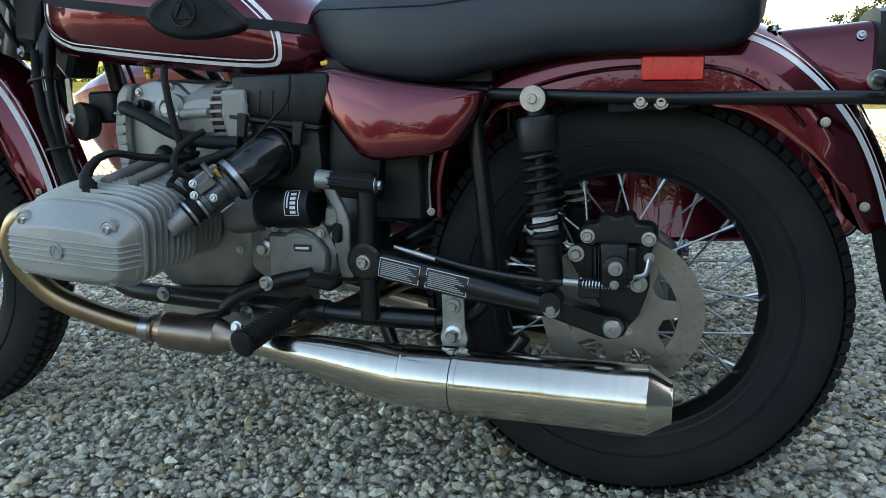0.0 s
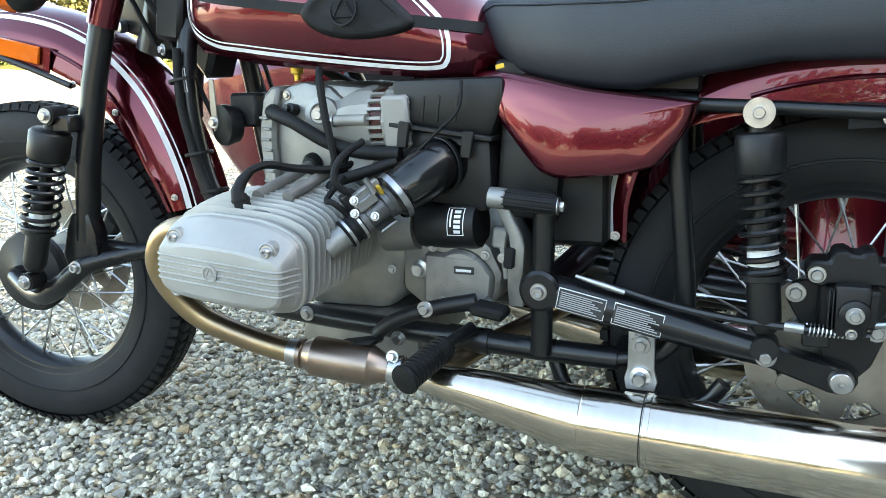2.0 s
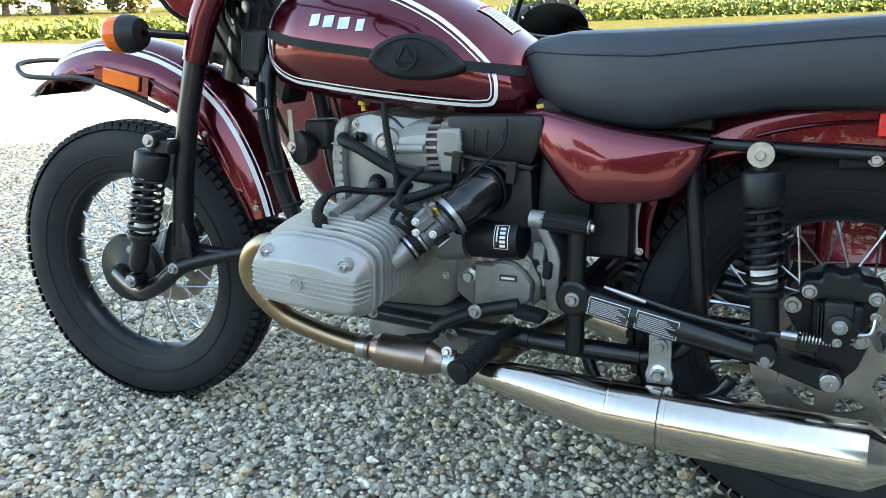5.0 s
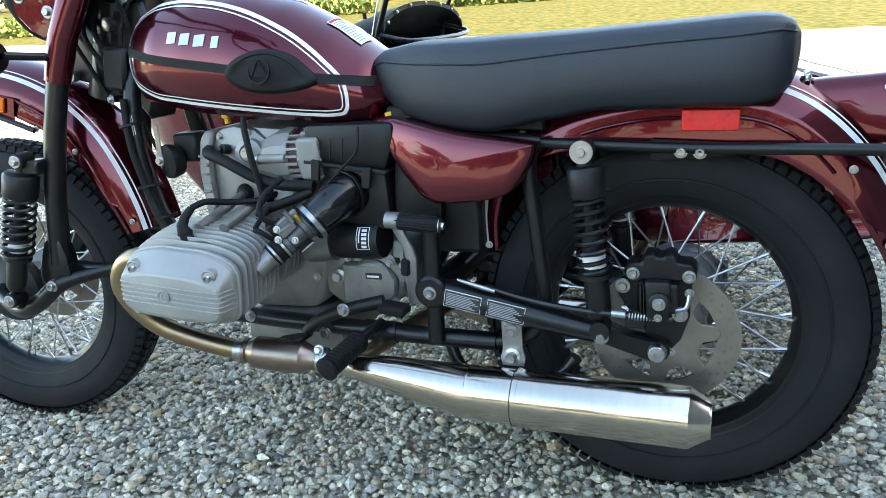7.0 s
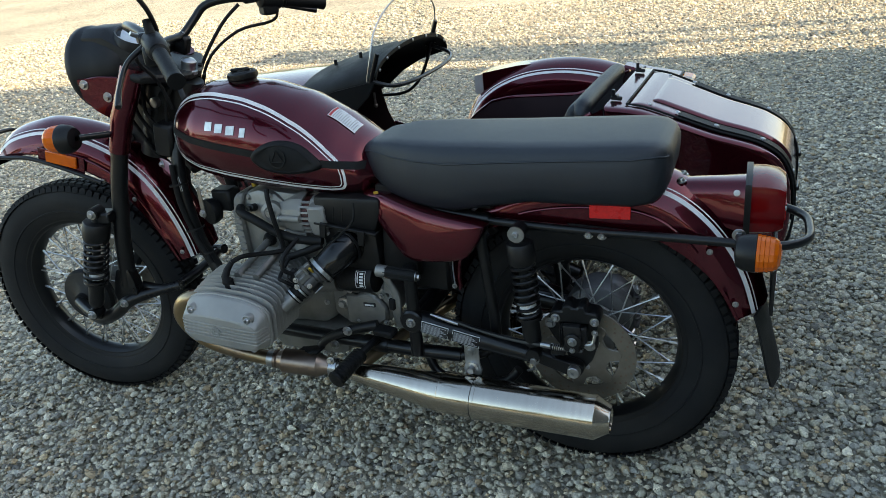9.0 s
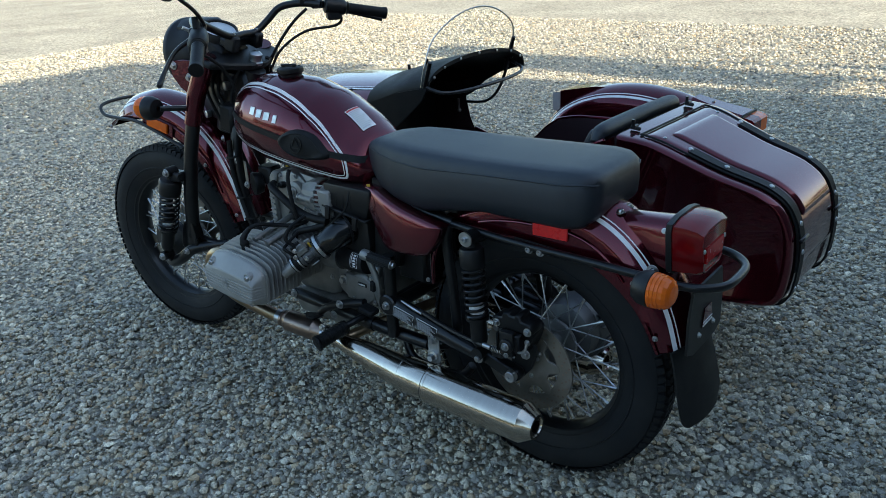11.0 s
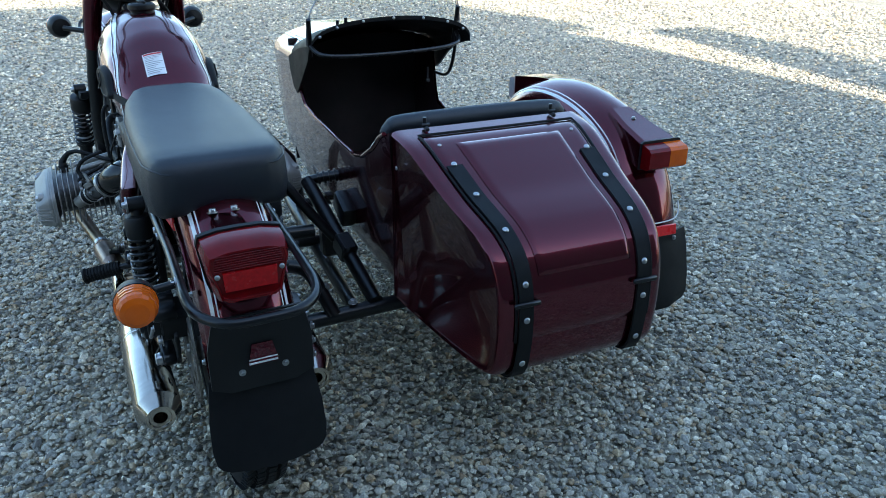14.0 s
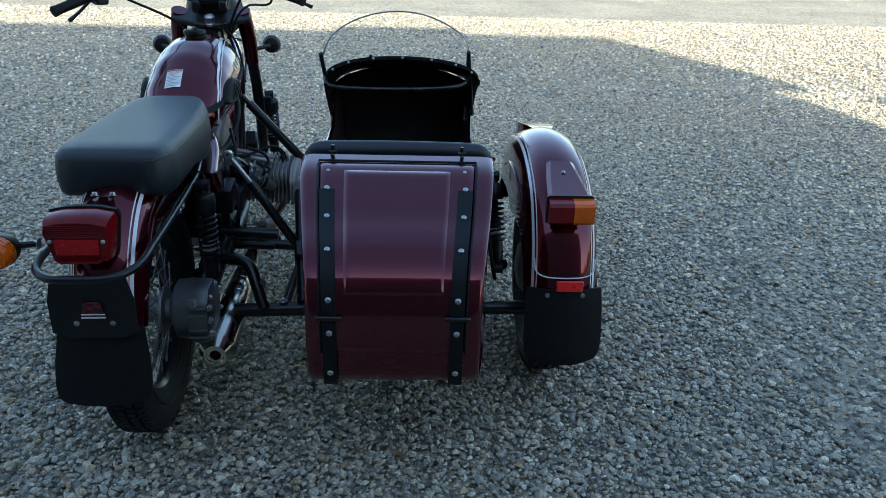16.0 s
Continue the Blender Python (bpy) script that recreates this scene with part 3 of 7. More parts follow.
def spoke_mesh(r, y, swing):
    """From the hub flange (radius r, side y) to the rim, swung by some degrees, with its nipple."""
    a = radians(swing)
    p, q = Vector((0, y, r)), Vector((0.214 * math.sin(a), y * 0.12, 0.214 * math.cos(a)))
    s = Shape().tube([p, q], 0.0019, 6)
    d = (q - p).normalized()
    s.cyl(q - d * 0.022, q + d * 0.004, 0.0034, n=6)
    return s.mesh("spoke", ZINC)


SPOKES = [spoke_mesh(0.062, sy * 0.036, sw) for sy in (-1, 1) for sw in (-40, 40)]


def disc_shape(y, r_out=0.128, r_in=0.092):
    s = Shape()
    s.lathe([(r_in, -0.0025), (r_out, -0.0025), (r_out, 0.0025), (r_in, 0.0025), (r_in, -0.0025)], (0, y, 0), (0, 1, 0), 64)
    return s


def carrier_shape(y):
    """The spider: a ring whose edge runs out into seven swept arms, one outline drawn out."""
    outline = []
    for k in range(7):
        for da, r in ((-16, 0.064), (-9, 0.066), (-3, 0.088), (2, 0.094), (10, 0.094), (14, 0.086), (20, 0.066), (28, 0.063)):
            a = radians(360 / 7 * k + da)
            outline.append((r * math.cos(a), r * math.sin(a)))
    return Shape().prism(outline, 0.007, Matrix.Translation((0, y, 0)) @ SIDE, 0.0008)


def wheel(name, centre, parent, m, disc=0.0, label="", disc_r=0.128, grow=1.0):
    hub = Shape()
    hub.lathe([(0.016, -0.075), (0.030, -0.070), (0.034, -0.045), (0.067, -0.042), (0.069, -0.036), (0.067, -0.031), (0.040, -0.026), (0.036, 0.0),
               (0.040, 0.026), (0.067, 0.031), (0.069, 0.036), (0.067, 0.042), (0.034, 0.045), (0.030, 0.070), (0.016, 0.075)], (0, 0, 0), (0, 1, 0), 36, caps=True)
    w = part(name, hub, CAST, parent, label, m @ Matrix.Translation(centre) @ Matrix.Diagonal((grow, 1, grow, 1)))
    part("tyre", TYRE_ME, None, w, "black block-tread tyre")
    part("rim", RIM_ME, None, w)
    for k in range(40):
        part("spoke", SPOKES[k % 4], None, w, xf=pose(0, 0, 0, 0, 9.0 * k + (4 if k % 4 in (1, 3) else 0), 0))
    if disc:
        part("brake_disc", disc_shape(disc, disc_r, disc_r - 0.040), DISC, w, "drilled steel brake disc")
        part("disc_carrier", carrier_shape(disc), DISC, w)
    return w


def drill(wheel_ob, y, r0, count, side):
    """The rows of drilled holes, let into the disc's mesh as small dark cups."""
    s = Shape()
    for k in range(count):
        for j in range(3):
            a, r = 2 * math.pi * (k + 0.34 * j) / count, r0 + 0.002 + j * 0.0088
            s.lathe([(0.0030, 0.0), (0.0030, 0.0006), (0, 0.0006)], (r * math.cos(a), y + side * 0.0026, r * math.sin(a)), (0, side, 0), 8)
    part("drilling", s, BROWNED, wheel_ob)


rear = wheel("rear_wheel", (0, 0, 0.340), bike, Matrix(), -0.092, "wire-spoked rear wheel with black rim")
drill(rear, -0.092, 0.102, 26, -1)
front = wheel("front_wheel", (-0.362, 0, 0.357), bike, STEER, 0.085, "wire-spoked front wheel with black rim", grow=1.028)
drill(front, 0.085, 0.102, 22, -1)

# fuel tank: its outline along x as top, bottom and half width
TANK_TOP = [(-1.095, 0.90), (-1.08, 0.945), (-1.04, 0.978), (-0.98, 0.998), (-0.90, 1.003), (-0.80, 0.992), (-0.70, 0.962), (-0.60, 0.908), (-0.53, 0.855), (-0.49, 0.80)]
TANK_LOW = [(-1.095, 0.84), (-1.08, 0.815), (-1.04, 0.793), (-0.98, 0.782), (-0.90, 0.766), (-0.80, 0.755), (-0.70, 0.745), (-0.60, 0.735), (-0.53, 0.735), (-0.49, 0.76)]
TANK_HALF = [(-1.095, 0.055), (-1.08, 0.085), (-1.04, 0.118), (-0.98, 0.138), (-0.90, 0.148), (-0.80, 0.150), (-0.70, 0.146), (-0.60, 0.133), (-0.53, 0.112), (-0.49, 0.07)]


def tank_half_at(x, z):
    """How far the tank's side stands from its middle plane."""
    zt, zb, w = lerp(TANK_TOP, x), lerp(TANK_LOW, x), lerp(TANK_HALF, x)
    u = min(max((z - zb) / (zt - zb), 0.0), 1.0)
    if u < 0.35:
        return w * (1 - 0.20 * ((0.35 - u) / 0.35) ** 2)
    return w * math.sqrt(max(0.0, 1 - ((u - 0.35) / 0.65) ** 2.2))


def make_tank():
    s, rings = Shape(), []
    for x, _ in curve(TANK_TOP, 4):
        zt, zb = lerp(TANK_TOP, x), lerp(TANK_LOW, x)
        us = [0.0, 0.06, 0.14, 0.24, 0.35, 0.46, 0.57, 0.68, 0.78, 0.86, 0.92, 0.965, 0.99, 1.0]
        half = [(tank_half_at(x, zb + u * (zt - zb)), zb + u * (zt - zb)) for u in us]
        half[-1] = (0.0, zt)
        rings.append([(x, -y, z) for y, z in half] + [(x, y, z) for y, z in half[-2::-1]] )
    s.rings(rings)
    tank = part("fuel_tank", s, PAINT, bike, "glossy maroon fuel tank", sharp=60)
    loop = [(-1.062, 0.905), (-1.050, 0.943), (-1.015, 0.972), (-0.950, 0.983), (-0.880, 0.979), (-0.792, 0.961), (-0.696, 0.921), (-0.622, 0.872), (-0.570, 0.823), (-0.558, 0.797), (-0.557, 0.774), (-0.563, 0.757), (-0.582, 0.7475),
            (-0.650, 0.751), (-0.800, 0.769), (-0.920, 0.786), (-0.990, 0.797), (-1.035, 0.818), (-1.058, 0.852)]
    line = curve(loop, 5, True)
    n = len(line)
    for side in (-1, 1):
        for inset, width in ((0.0, 0.0064), (0.0105, 0.0024)):
            st, inner, outer = Shape(), [], []
            for i in range(n):
                (x0, z0), (x1, z1) = line[i - 1], line[(i + 1) % n]
                d = Vector((x1 - x0, z1 - z0)).normalized()
                nx, nz = -d.y, d.x          # into the loop
                if (Vector((-0.82, 0.87)) - Vector(line[i])).dot(Vector((nx, nz))) < 0:
                    nx, nz = -nx, -nz
                for store, off in ((outer, inset), (inner, inset + width)):
                    x, z = line[i][0] + nx * off, line[i][1] + nz * off
                    store.append((x, side * (tank_half_at(x, z) + 0.0012), z))
            st.rings([outer, inner], caps=False)
            part("pinstripe", st, WHITE, tank, "white pinstripe", sharp=80)
    cap = Shape().lathe([(0.030, -0.02), (0.034, 0.0), (0.039, 0.004), (0.040, 0.010), (0.039, 0.017), (0.034, 0.021), (0.031, 0.0205), (0.029, 0.017), (0.026, 0.017), (0.025, 0.020), (0.012, 0.021), (0.011, 0.024), (0, 0.0245)], (-0.880, -0.004, 1.000), (-0.05, 0, 1), 36)
    cap.box((-0.885, -0.004, 1.024), (0.05, 0.010, 0.010), (0, 0, 20), 0.003)
    part("filler_cap", cap, PLASTIC, tank, "black plastic filler cap")
    for side in (-1, 1):
        pad, rings = Shape(), []
        outline = curve([(-0.795, 0.842), (-0.765, 0.868), (-0.715, 0.879), (-0.665, 0.868), (-0.625, 0.838), (-0.607, 0.817), (-0.625, 0.804), (-0.680, 0.797), (-0.735, 0.800), (-0.775, 0.815)], 4, True)
        cx, cz = -0.700, 0.838
        for k, lift in ((1.0, 0.0), (0.97, 0.009), (0.90, 0.0135), (0.80, 0.0145), (0.76, 0.0125), (0.5, 0.0135), (0.05, 0.0135)):
            rings.append([(cx + (x - cx) * k, side * (tank_half_at(cx + (x - cx) * k, cz + (z - cz) * k) + lift), cz + (z - cz) * k) for x, z in outline])
        pad.rings(rings)
        knee = part("knee_pad", pad, SOFT_RUBBER, tank, "black rubber knee pad with a round emblem", sharp=50)
        em = Shape()
        o = Vector((-0.715, side * (tank_half_at(-0.715, 0.840) + 0.0135), 0.840))
        em.lathe([(0.024, 0.0), (0.024, 0.0022), (0.021, 0.0022), (0.021, 0.0)], o, (0, side, 0.2), 28)
        for a in (90, 210, 330):
            p = o + Vector((0.020 * math.cos(radians(a)), side * 0.001, 0.020 * math.sin(radians(a))))
            q = o + Vector((0.020 * math.cos(radians(a + 120)), side * 0.001, 0.020 * math.sin(radians(a + 120))))
            em.cyl(p, q, 0.0016, n=6)
        part("emblem", em, SOFT_RUBBER, tank)
        strap, top, low = Shape(), [], []
        for x, z in curve([(-1.066, 0.897), (-0.98, 0.877), (-0.88, 0.861), (-0.79, 0.847), (-0.70, 0.833), (-0.61, 0.820), (-0.56, 0.813), (-0.515, 0.806)], 3):
            top.append((x, z + 0.0085)), low.append((x, z - 0.0085))
        rr = [[(x, side * (tank_half_at(x, z) + o2), z) for (x, z), o2 in zip(row, [o1] * len(row))] for row, o1 in ((top, 0.0), (top, 0.0035), (low, 0.0035), (low, 0.0))]
        strap.rings(rr, closed=False, caps=False)
        part("tank_strap", strap, SOFT_RUBBER, tank, "black rubber strap", sharp=30)
        for k, (x, w) in enumerate(((-0.919, 0.022), (-0.887, 0.022), (-0.853, 0.024), (-0.817, 0.016))):
            bar, ring = Shape(), []
            for dx, dz in ((-w / 2, -0.0105), (w / 2, -0.0105), (w / 2 + 0.003, 0.0105), (-w / 2 + 0.003, 0.0105)):
                xx, zz = x + dx, 0.914 + dz - (x + 0.93) * 0.14
                ring.append((xx, side * (tank_half_at(xx, zz) + 0.0015), zz))
            bar.rings([[Vector(p) - Vector((0, side * 0.003, 0)) for p in ring], ring])
            part("nameplate", bar, ZINC, tank, "small bright nameplate bar")
    def top_at(x, y, lift):
        zt, zb, w = lerp(TANK_TOP, x), lerp(TANK_LOW, x), lerp(TANK_HALF, x)
        return (x, y, zb + (zt - zb) * (0.35 + 0.65 * max(0.0, 1 - (abs(y) / w) ** 2) ** (1 / 2.2)) + lift)
    def patch(x0, x1, y0, y1, lift, n=8):
        return Shape().rings([[top_at(x0 + (x1 - x0) * i / n, y0 + (y1 - y0) * j / n, lift) for j in range(n + 1)] for i in range(n + 1)], closed=False, caps=False)
    warn = part("warning_label", patch(-0.624, -0.556, -0.046, 0.006, 0.0025), LABEL, tank, "white printed warning label", sharp=80)
    part("print", patch(-0.622, -0.6165, -0.044, 0.004, 0.0032, 4), RED_INK, warn, "thin red heading")
    for k in range(11):
        x0 = -0.613 + 0.0050 * k
        part("print", patch(x0, x0 + 0.0018, -0.042, 0.003 - 0.007 * ((k * 5) % 4), 0.0032, 4), material_grey(), warn)
    return tank


_grey = []


def material_grey():
    if not _grey:
        _grey.append(material("grey_print", (0.30, 0.31, 0.32), 0.6, color2=(0.40, 0.40, 0.40), scale=300.0))
    return _grey[0]


make_tank()

# saddle
SEAT_TOP = [(-0.535, 0.832), (-0.525, 0.848), (-0.50, 0.861), (-0.44, 0.870), (-0.35, 0.869), (-0.15, 0.869), (0.03, 0.873), (0.13, 0.876), (0.17, 0.872), (0.19, 0.862), (0.198, 0.845)]
SEAT_PIPE = [(-0.535, 0.828), (-0.50, 0.838), (-0.43, 0.832), (-0.29, 0.826), (-0.16, 0.835), (-0.01, 0.842), (0.11, 0.845), (0.17, 0.849), (0.198, 0.842)]
SEAT_LOW = [(-0.535, 0.815), (-0.520, 0.79), (-0.495, 0.765), (-0.465, 0.742), (-0.40, 0.724), (-0.33, 0.713), (-0.28, 0.711), (-0.20, 0.727), (-0.10, 0.742), (0.12, 0.740), (0.16, 0.745), (0.182, 0.760), (0.194, 0.785), (0.198, 0.812)]
SEAT_HALF = [(-0.535, 0.050), (-0.525, 0.066), (-0.50, 0.086), (-0.44, 0.114), (-0.38, 0.132), (-0.30, 0.142), (-0.20, 0.146), (0.0, 0.148), (0.12, 0.145), (0.165, 0.134), (0.185, 0.118), (0.198, 0.088)]


def make_seat():
    s, rings, left = Shape(), [], []
    xs = sorted(set([-0.535, -0.53, -0.525, -0.515, -0.50, -0.48, -0.46] + [-0.44 + 0.02 * k for k in range(30)] + [0.15, 0.165, 0.175, 0.185, 0.19, 0.194, 0.198]))
    for x in xs:
        if x > 0.198:
            continue
        zt, zp, zb, w = lerp(SEAT_TOP, x), lerp(SEAT_PIPE, x), lerp(SEAT_LOW, x), lerp(SEAT_HALF, x)
        half = [(0.0, zb), (w * 0.86, zb), (w * 0.955, zb + 0.10 * (zp - zb)), (w * 1.0, zb + 0.45 * (zp - zb)), (w * 0.985, zb + 0.85 * (zp - zb)), (w * 0.955, zp), (w * 0.915, zp + 0.50 * (zt - zp)), (w * 0.82, zp + 0.84 * (zt - zp)), (w * 0.58, zp + 0.97 * (zt - zp)), (0.0, zt)]
        rings.append([(x, -y, z) for y, z in half] + [(x, y, z) for y, z in half[-2:0:-1]])
        left.append((x, w * 0.958, zp + 0.001))
    s.rings(rings)
    seat = part("seat", s, VINYL, bike, "long black vinyl bench seat", sharp=70)
    left = [p for p in left if p[0] < 0.192]
    pipe = [(x, -y, z) for x, y, z in left] + [(x + 0.002, y, z) for x, y, z in left[::-1]]
    part("piping", Shape().tube(pipe, 0.0022, 8), VINYL, seat)


make_seat()

# side cover
COVER = [(-0.536, 0.730), (-0.517, 0.743), (-0.465, 0.741), (-0.339, 0.714), (-0.205, 0.697), (-0.199, 0.690), (-0.213, 0.655), (-0.241, 0.617), (-0.262, 0.606), (-0.300, 0.597), (-0.375, 0.590), (-0.398, 0.593), (-0.421, 0.605), (-0.472, 0.660), (-0.515, 0.707)]


def make_cover(side):
    s, rings = Shape(), []
    line = curve(COVER, 3, True)
    cx, cz = -0.35, 0.665
    def lean(x, z):      # the face looks a little up and forward, more so towards its top
        return 0.11 * (x - cx) - 0.8 * min(x - cx, 0.0) ** 2 - 0.13 * (z - cz) - 0.6 * (z - cz) ** 2
    for k, y in ((1.0, 0.128), (1.0, 0.143), (0.988, 0.152), (0.96, 0.158), (0.90, 0.1615), (0.80, 0.1632), (0.5, 0.165), (0.05, 0.1655)):
        rings.append([(cx + (x - cx) * k, side * (y + lean(cx + (x - cx) * k, cz + (z - cz) * k)), cz + (z - cz) * k) for x, z in line])
    s.rings(rings)
    return part("side_cover", s, PAINT, bike, "glossy maroon triangular side cover", sharp=50)


make_cover(-1)
make_cover(1)

# mudguards: a bent section swept along a line of crest points


def mudguard(name, crest, half, xf, label, depth=0.085, stripe=0.074, bead=None, depths=None, width=0.0066):
    line = curve(crest, 6)
    n, rings = len(line), []
    frames = []
    for i in range(n):
        (x0, z0), (x1, z1) = line[max(i - 1, 0)], line[min(i + 1, n - 1)]
        t = Vector((x1 - x0, 0, z1 - z0)).normalized()
        frames.append((Vector((line[i][0], 0, line[i][1])), Vector((t.z, 0, -t.x))))      # the way in, to the wheel
    for i, (p, inn) in enumerate(frames):
        dd = lerp(depths, i / (n - 1)) if depths else depth
        sec = [(0, 0), (0.30, 0.005), (0.52, 0.013), (0.70, 0.025), (0.83, 0.040), (0.91, 0.056), (0.93, 0.060), (0.935, 0.068), (1.0, dd * 0.9), (1.0, dd)]
        sec = [(y, min(d, dd)) for y, d in sec]
        outer = [p + inn * d + Vector((0, -half * y, 0)) for y, d in sec[::-1]] + [p + inn * d + Vector((0, half * y, 0)) for y, d in sec[1:]]
        inner = [p + inn * (d + 0.003 * (1 - y)) + Vector((0, (half - 0.003) * y, 0)) for y, d in sec[::-1]] + [p + inn * (d + 0.003 * (1 - y)) - Vector((0, (half - 0.003) * y, 0)) for y, d in sec[1:]]
        rings.append(outer + inner)
    g = part(name, Shape().rings(rings), PAINT, bike, label, xf, sharp=50)
    if bead:      # a pressed line along both flanks: how deep, from and to where along the guard
        deep, i0, i1 = bead[0], int(bead[1] * (n - 1)), int(bead[2] * (n - 1))
        for side in (-1, 1):
            part("pressed_bead", Shape().tube([p + inn * deep + Vector((0, side * half * 0.985, 0)) for p, inn in frames[i0:i1 + 1]], 0.0032, 8), PAINT, g)
    for side in (-1, 1):
        for y0, w in ((stripe, width), (stripe - 0.011, 0.0026)):
            rr = []
            for k in (0, 1):
                y = y0 - k * w
                u = y / half
                d = float(np.interp(u, [0, 0.30, 0.52, 0.70, 0.83, 0.91], [0, 0.005, 0.013, 0.025, 0.040, 0.056]))
                rr.append([p + inn * (d - 0.0012) + Vector((0, side * y, 0)) for p, inn in frames])
            part("pinstripe", Shape().rings(rr, closed=False, caps=False), WHITE, g, "white pinstripe", sharp=80)
    return g


REAR_CREST = [(-0.352, 0.487), (-0.352, 0.56), (-0.330, 0.64), (-0.275, 0.715), (-0.18, 0.770), (-0.06, 0.798), (0.06, 0.803), (0.15, 0.795), (0.225, 0.765), (0.290, 0.712), (0.345, 0.640), (0.380, 0.565), (0.402, 0.490)]
rear_guard = mudguard("rear_mudguard", REAR_CREST, 0.095, None, "maroon rear mudguard with twin white pinstripes", bead=(0.082, 0.36, 0.80), depths=[(0, 0.055), (0.2, 0.065), (0.42, 0.128), (0.62, 0.135), (0.75, 0.115), (0.87, 0.088), (1, 0.065)])
FRONT_CREST = [(-0.575, 0.800), (-0.530, 0.848), (-0.470, 0.888), (-0.395, 0.908), (-0.318, 0.912), (-0.203, 0.888), (-0.110, 0.845), (-0.050, 0.798), (0.002, 0.735), (0.045, 0.650), (0.072, 0.570), (0.085, 0.510)]
front_guard = mudguard("front_mudguard", FRONT_CREST, 0.092, STEER, "maroon front mudguard with twin white pinstripes", bead=(0.075, 0.30, 0.85), depths=[(0, 0.03), (0.2, 0.075), (0.5, 0.11), (0.75, 0.10), (1, 0.065)])
for p in ((0.279, -0.098, 0.634), (0.336, -0.098, 0.514), (-0.312, -0.098, 0.499)):
    bolt(rear_guard, p, (0, -1, 0), CAP_S)
for p in ((0.040, -0.094, 0.528), (-0.070, -0.094, 0.690), (-0.158, -0.094, 0.745), (-0.535, -0.094, 0.785)):
    bolt(front_guard, p, (0, -1, 0), CAP_S)
refl = Shape().box((0.071, -0.1005, 0.717), (0.088, 0.006, 0.034), (3, 2, 6), 0.0015)
part("side_reflector", refl, REFLECT_RED, rear_guard, "rectangular red reflector")
part("side_reflector", Shape().box((-0.27, -0.101, 0.812), (0.10, 0.007, 0.034), (0, 14, 0), 0.002), AMBER_LENS, front_guard, "rectangular amber reflector")
part("reflector_bracket", Shape().box((-0.275, -0.096, 0.808), (0.15, 0.003, 0.048), (0, 14, 0), 0.001), PAINT, front_guard)
part("guard_bar", Shape().tube([(-0.158, -0.100, 0.742), (-0.27, -0.102, 0.786), (-0.38, -0.102, 0.818), (-0.47, -0.104, 0.822), (-0.545, -0.105, 0.830), (-0.585, -0.080, 0.855), (-0.590, 0.0, 0.862), (-0.585, 0.080, 0.855), (-0.545, 0.105, 0.830), (-0.38, 0.102, 0.818), (-0.158, 0.100, 0.742)], 0.006, 10, smooth=5), BLACK_PAINT, front_guard, "black tubular bumper bar")

# tail: lamp bracket, lamp, flap, bumper loop
tail = part("tail_bracket", Shape().rings([[(x, s1 * y - 0.009, z) for s1, y, z in ((-1, w, z0), (-1, w * 0.96, z1 - 0.020), (-1, w * 0.72, z1 - 0.004), (-1, w * 0.4, z1), (1, w * 0.4, z1), (1, w * 0.72, z1 - 0.004), (1, w * 0.96, z1 - 0.020), (1, w, z0))] for x, w, z0, z1 in ((0.190, 0.034, 0.750, 0.763), (0.24, 0.036, 0.715, 0.767), (0.300, 0.040, 0.675, 0.770), (0.343, 0.046, 0.660, 0.773))]), PAINT, bike, "maroon tail lamp bracket", sharp=50)
for y in (-0.031, 0.011):
    bolt(tail, (0.212, y, 0.766), (-0.2, 0, 1), CAP_M)
bolt(tail, (0.325, -0.053, 0.752), (0, -1, 0.3), CAP_S)


def lamp_ring(x, wl, wh, zl, zh):
    """A shield-shaped outline: a gently bowed top, sides that draw in, a rounded foot."""
    pts = [(-wl * 0.72, zl), (-wl * 0.94, zl + 0.008), (-wl * 1.02, zl + 0.028), (-wh, zh - 0.024), (-wh * 0.94, zh - 0.008), (-wh * 0.5, zh - 0.001), (0, zh)]
    return [(x, y - 0.009, z) for y, z in pts + [(-y, z) for y, z in pts[-2::-1]]]


tl = part("tail_lamp", Shape().rings([lamp_ring(*v) for v in ((0.352, 0.064, 0.076, 0.664, 0.785), (0.380, 0.063, 0.076, 0.665, 0.785), (0.406, 0.061, 0.074, 0.668, 0.780), (0.418, 0.057, 0.070, 0.674, 0.772), (0.4185, 0.054, 0.067, 0.678, 0.769), (0.416, 0.053, 0.066, 0.679, 0.768))]), RED_LENS, bike, "large ribbed red tail lamp", sharp=30)
part("lamp_gasket", Shape().rings([lamp_ring(x, 0.067, 0.079, 0.660, 0.789) for x in (0.341, 0.3535)]), PLASTIC, tl)
part("lens_panel", Shape().rings([[(x, y - 0.009, z) for y, z in ((-0.046, 0.697), (-0.048, 0.733), (0.048, 0.733), (0.046, 0.697))] for x in (0.412, 0.421)]), RED_FIELD, tl, "brighter red reflector field")
for k in range(7):
    part("lens_rib", Shape().box((0.4165, -0.009, 0.738 + k * 0.0045), (0.005, 0.122 - 0.001 * k, 0.0019), (0, 0, 0), 0.0006), RED_LENS, tl)
for y in (-0.066, 0.048):
    bolt(tl, (0.419, y, 0.728), (1, 0, 0.1), RIVET_S, name="screw")
flap = Shape()
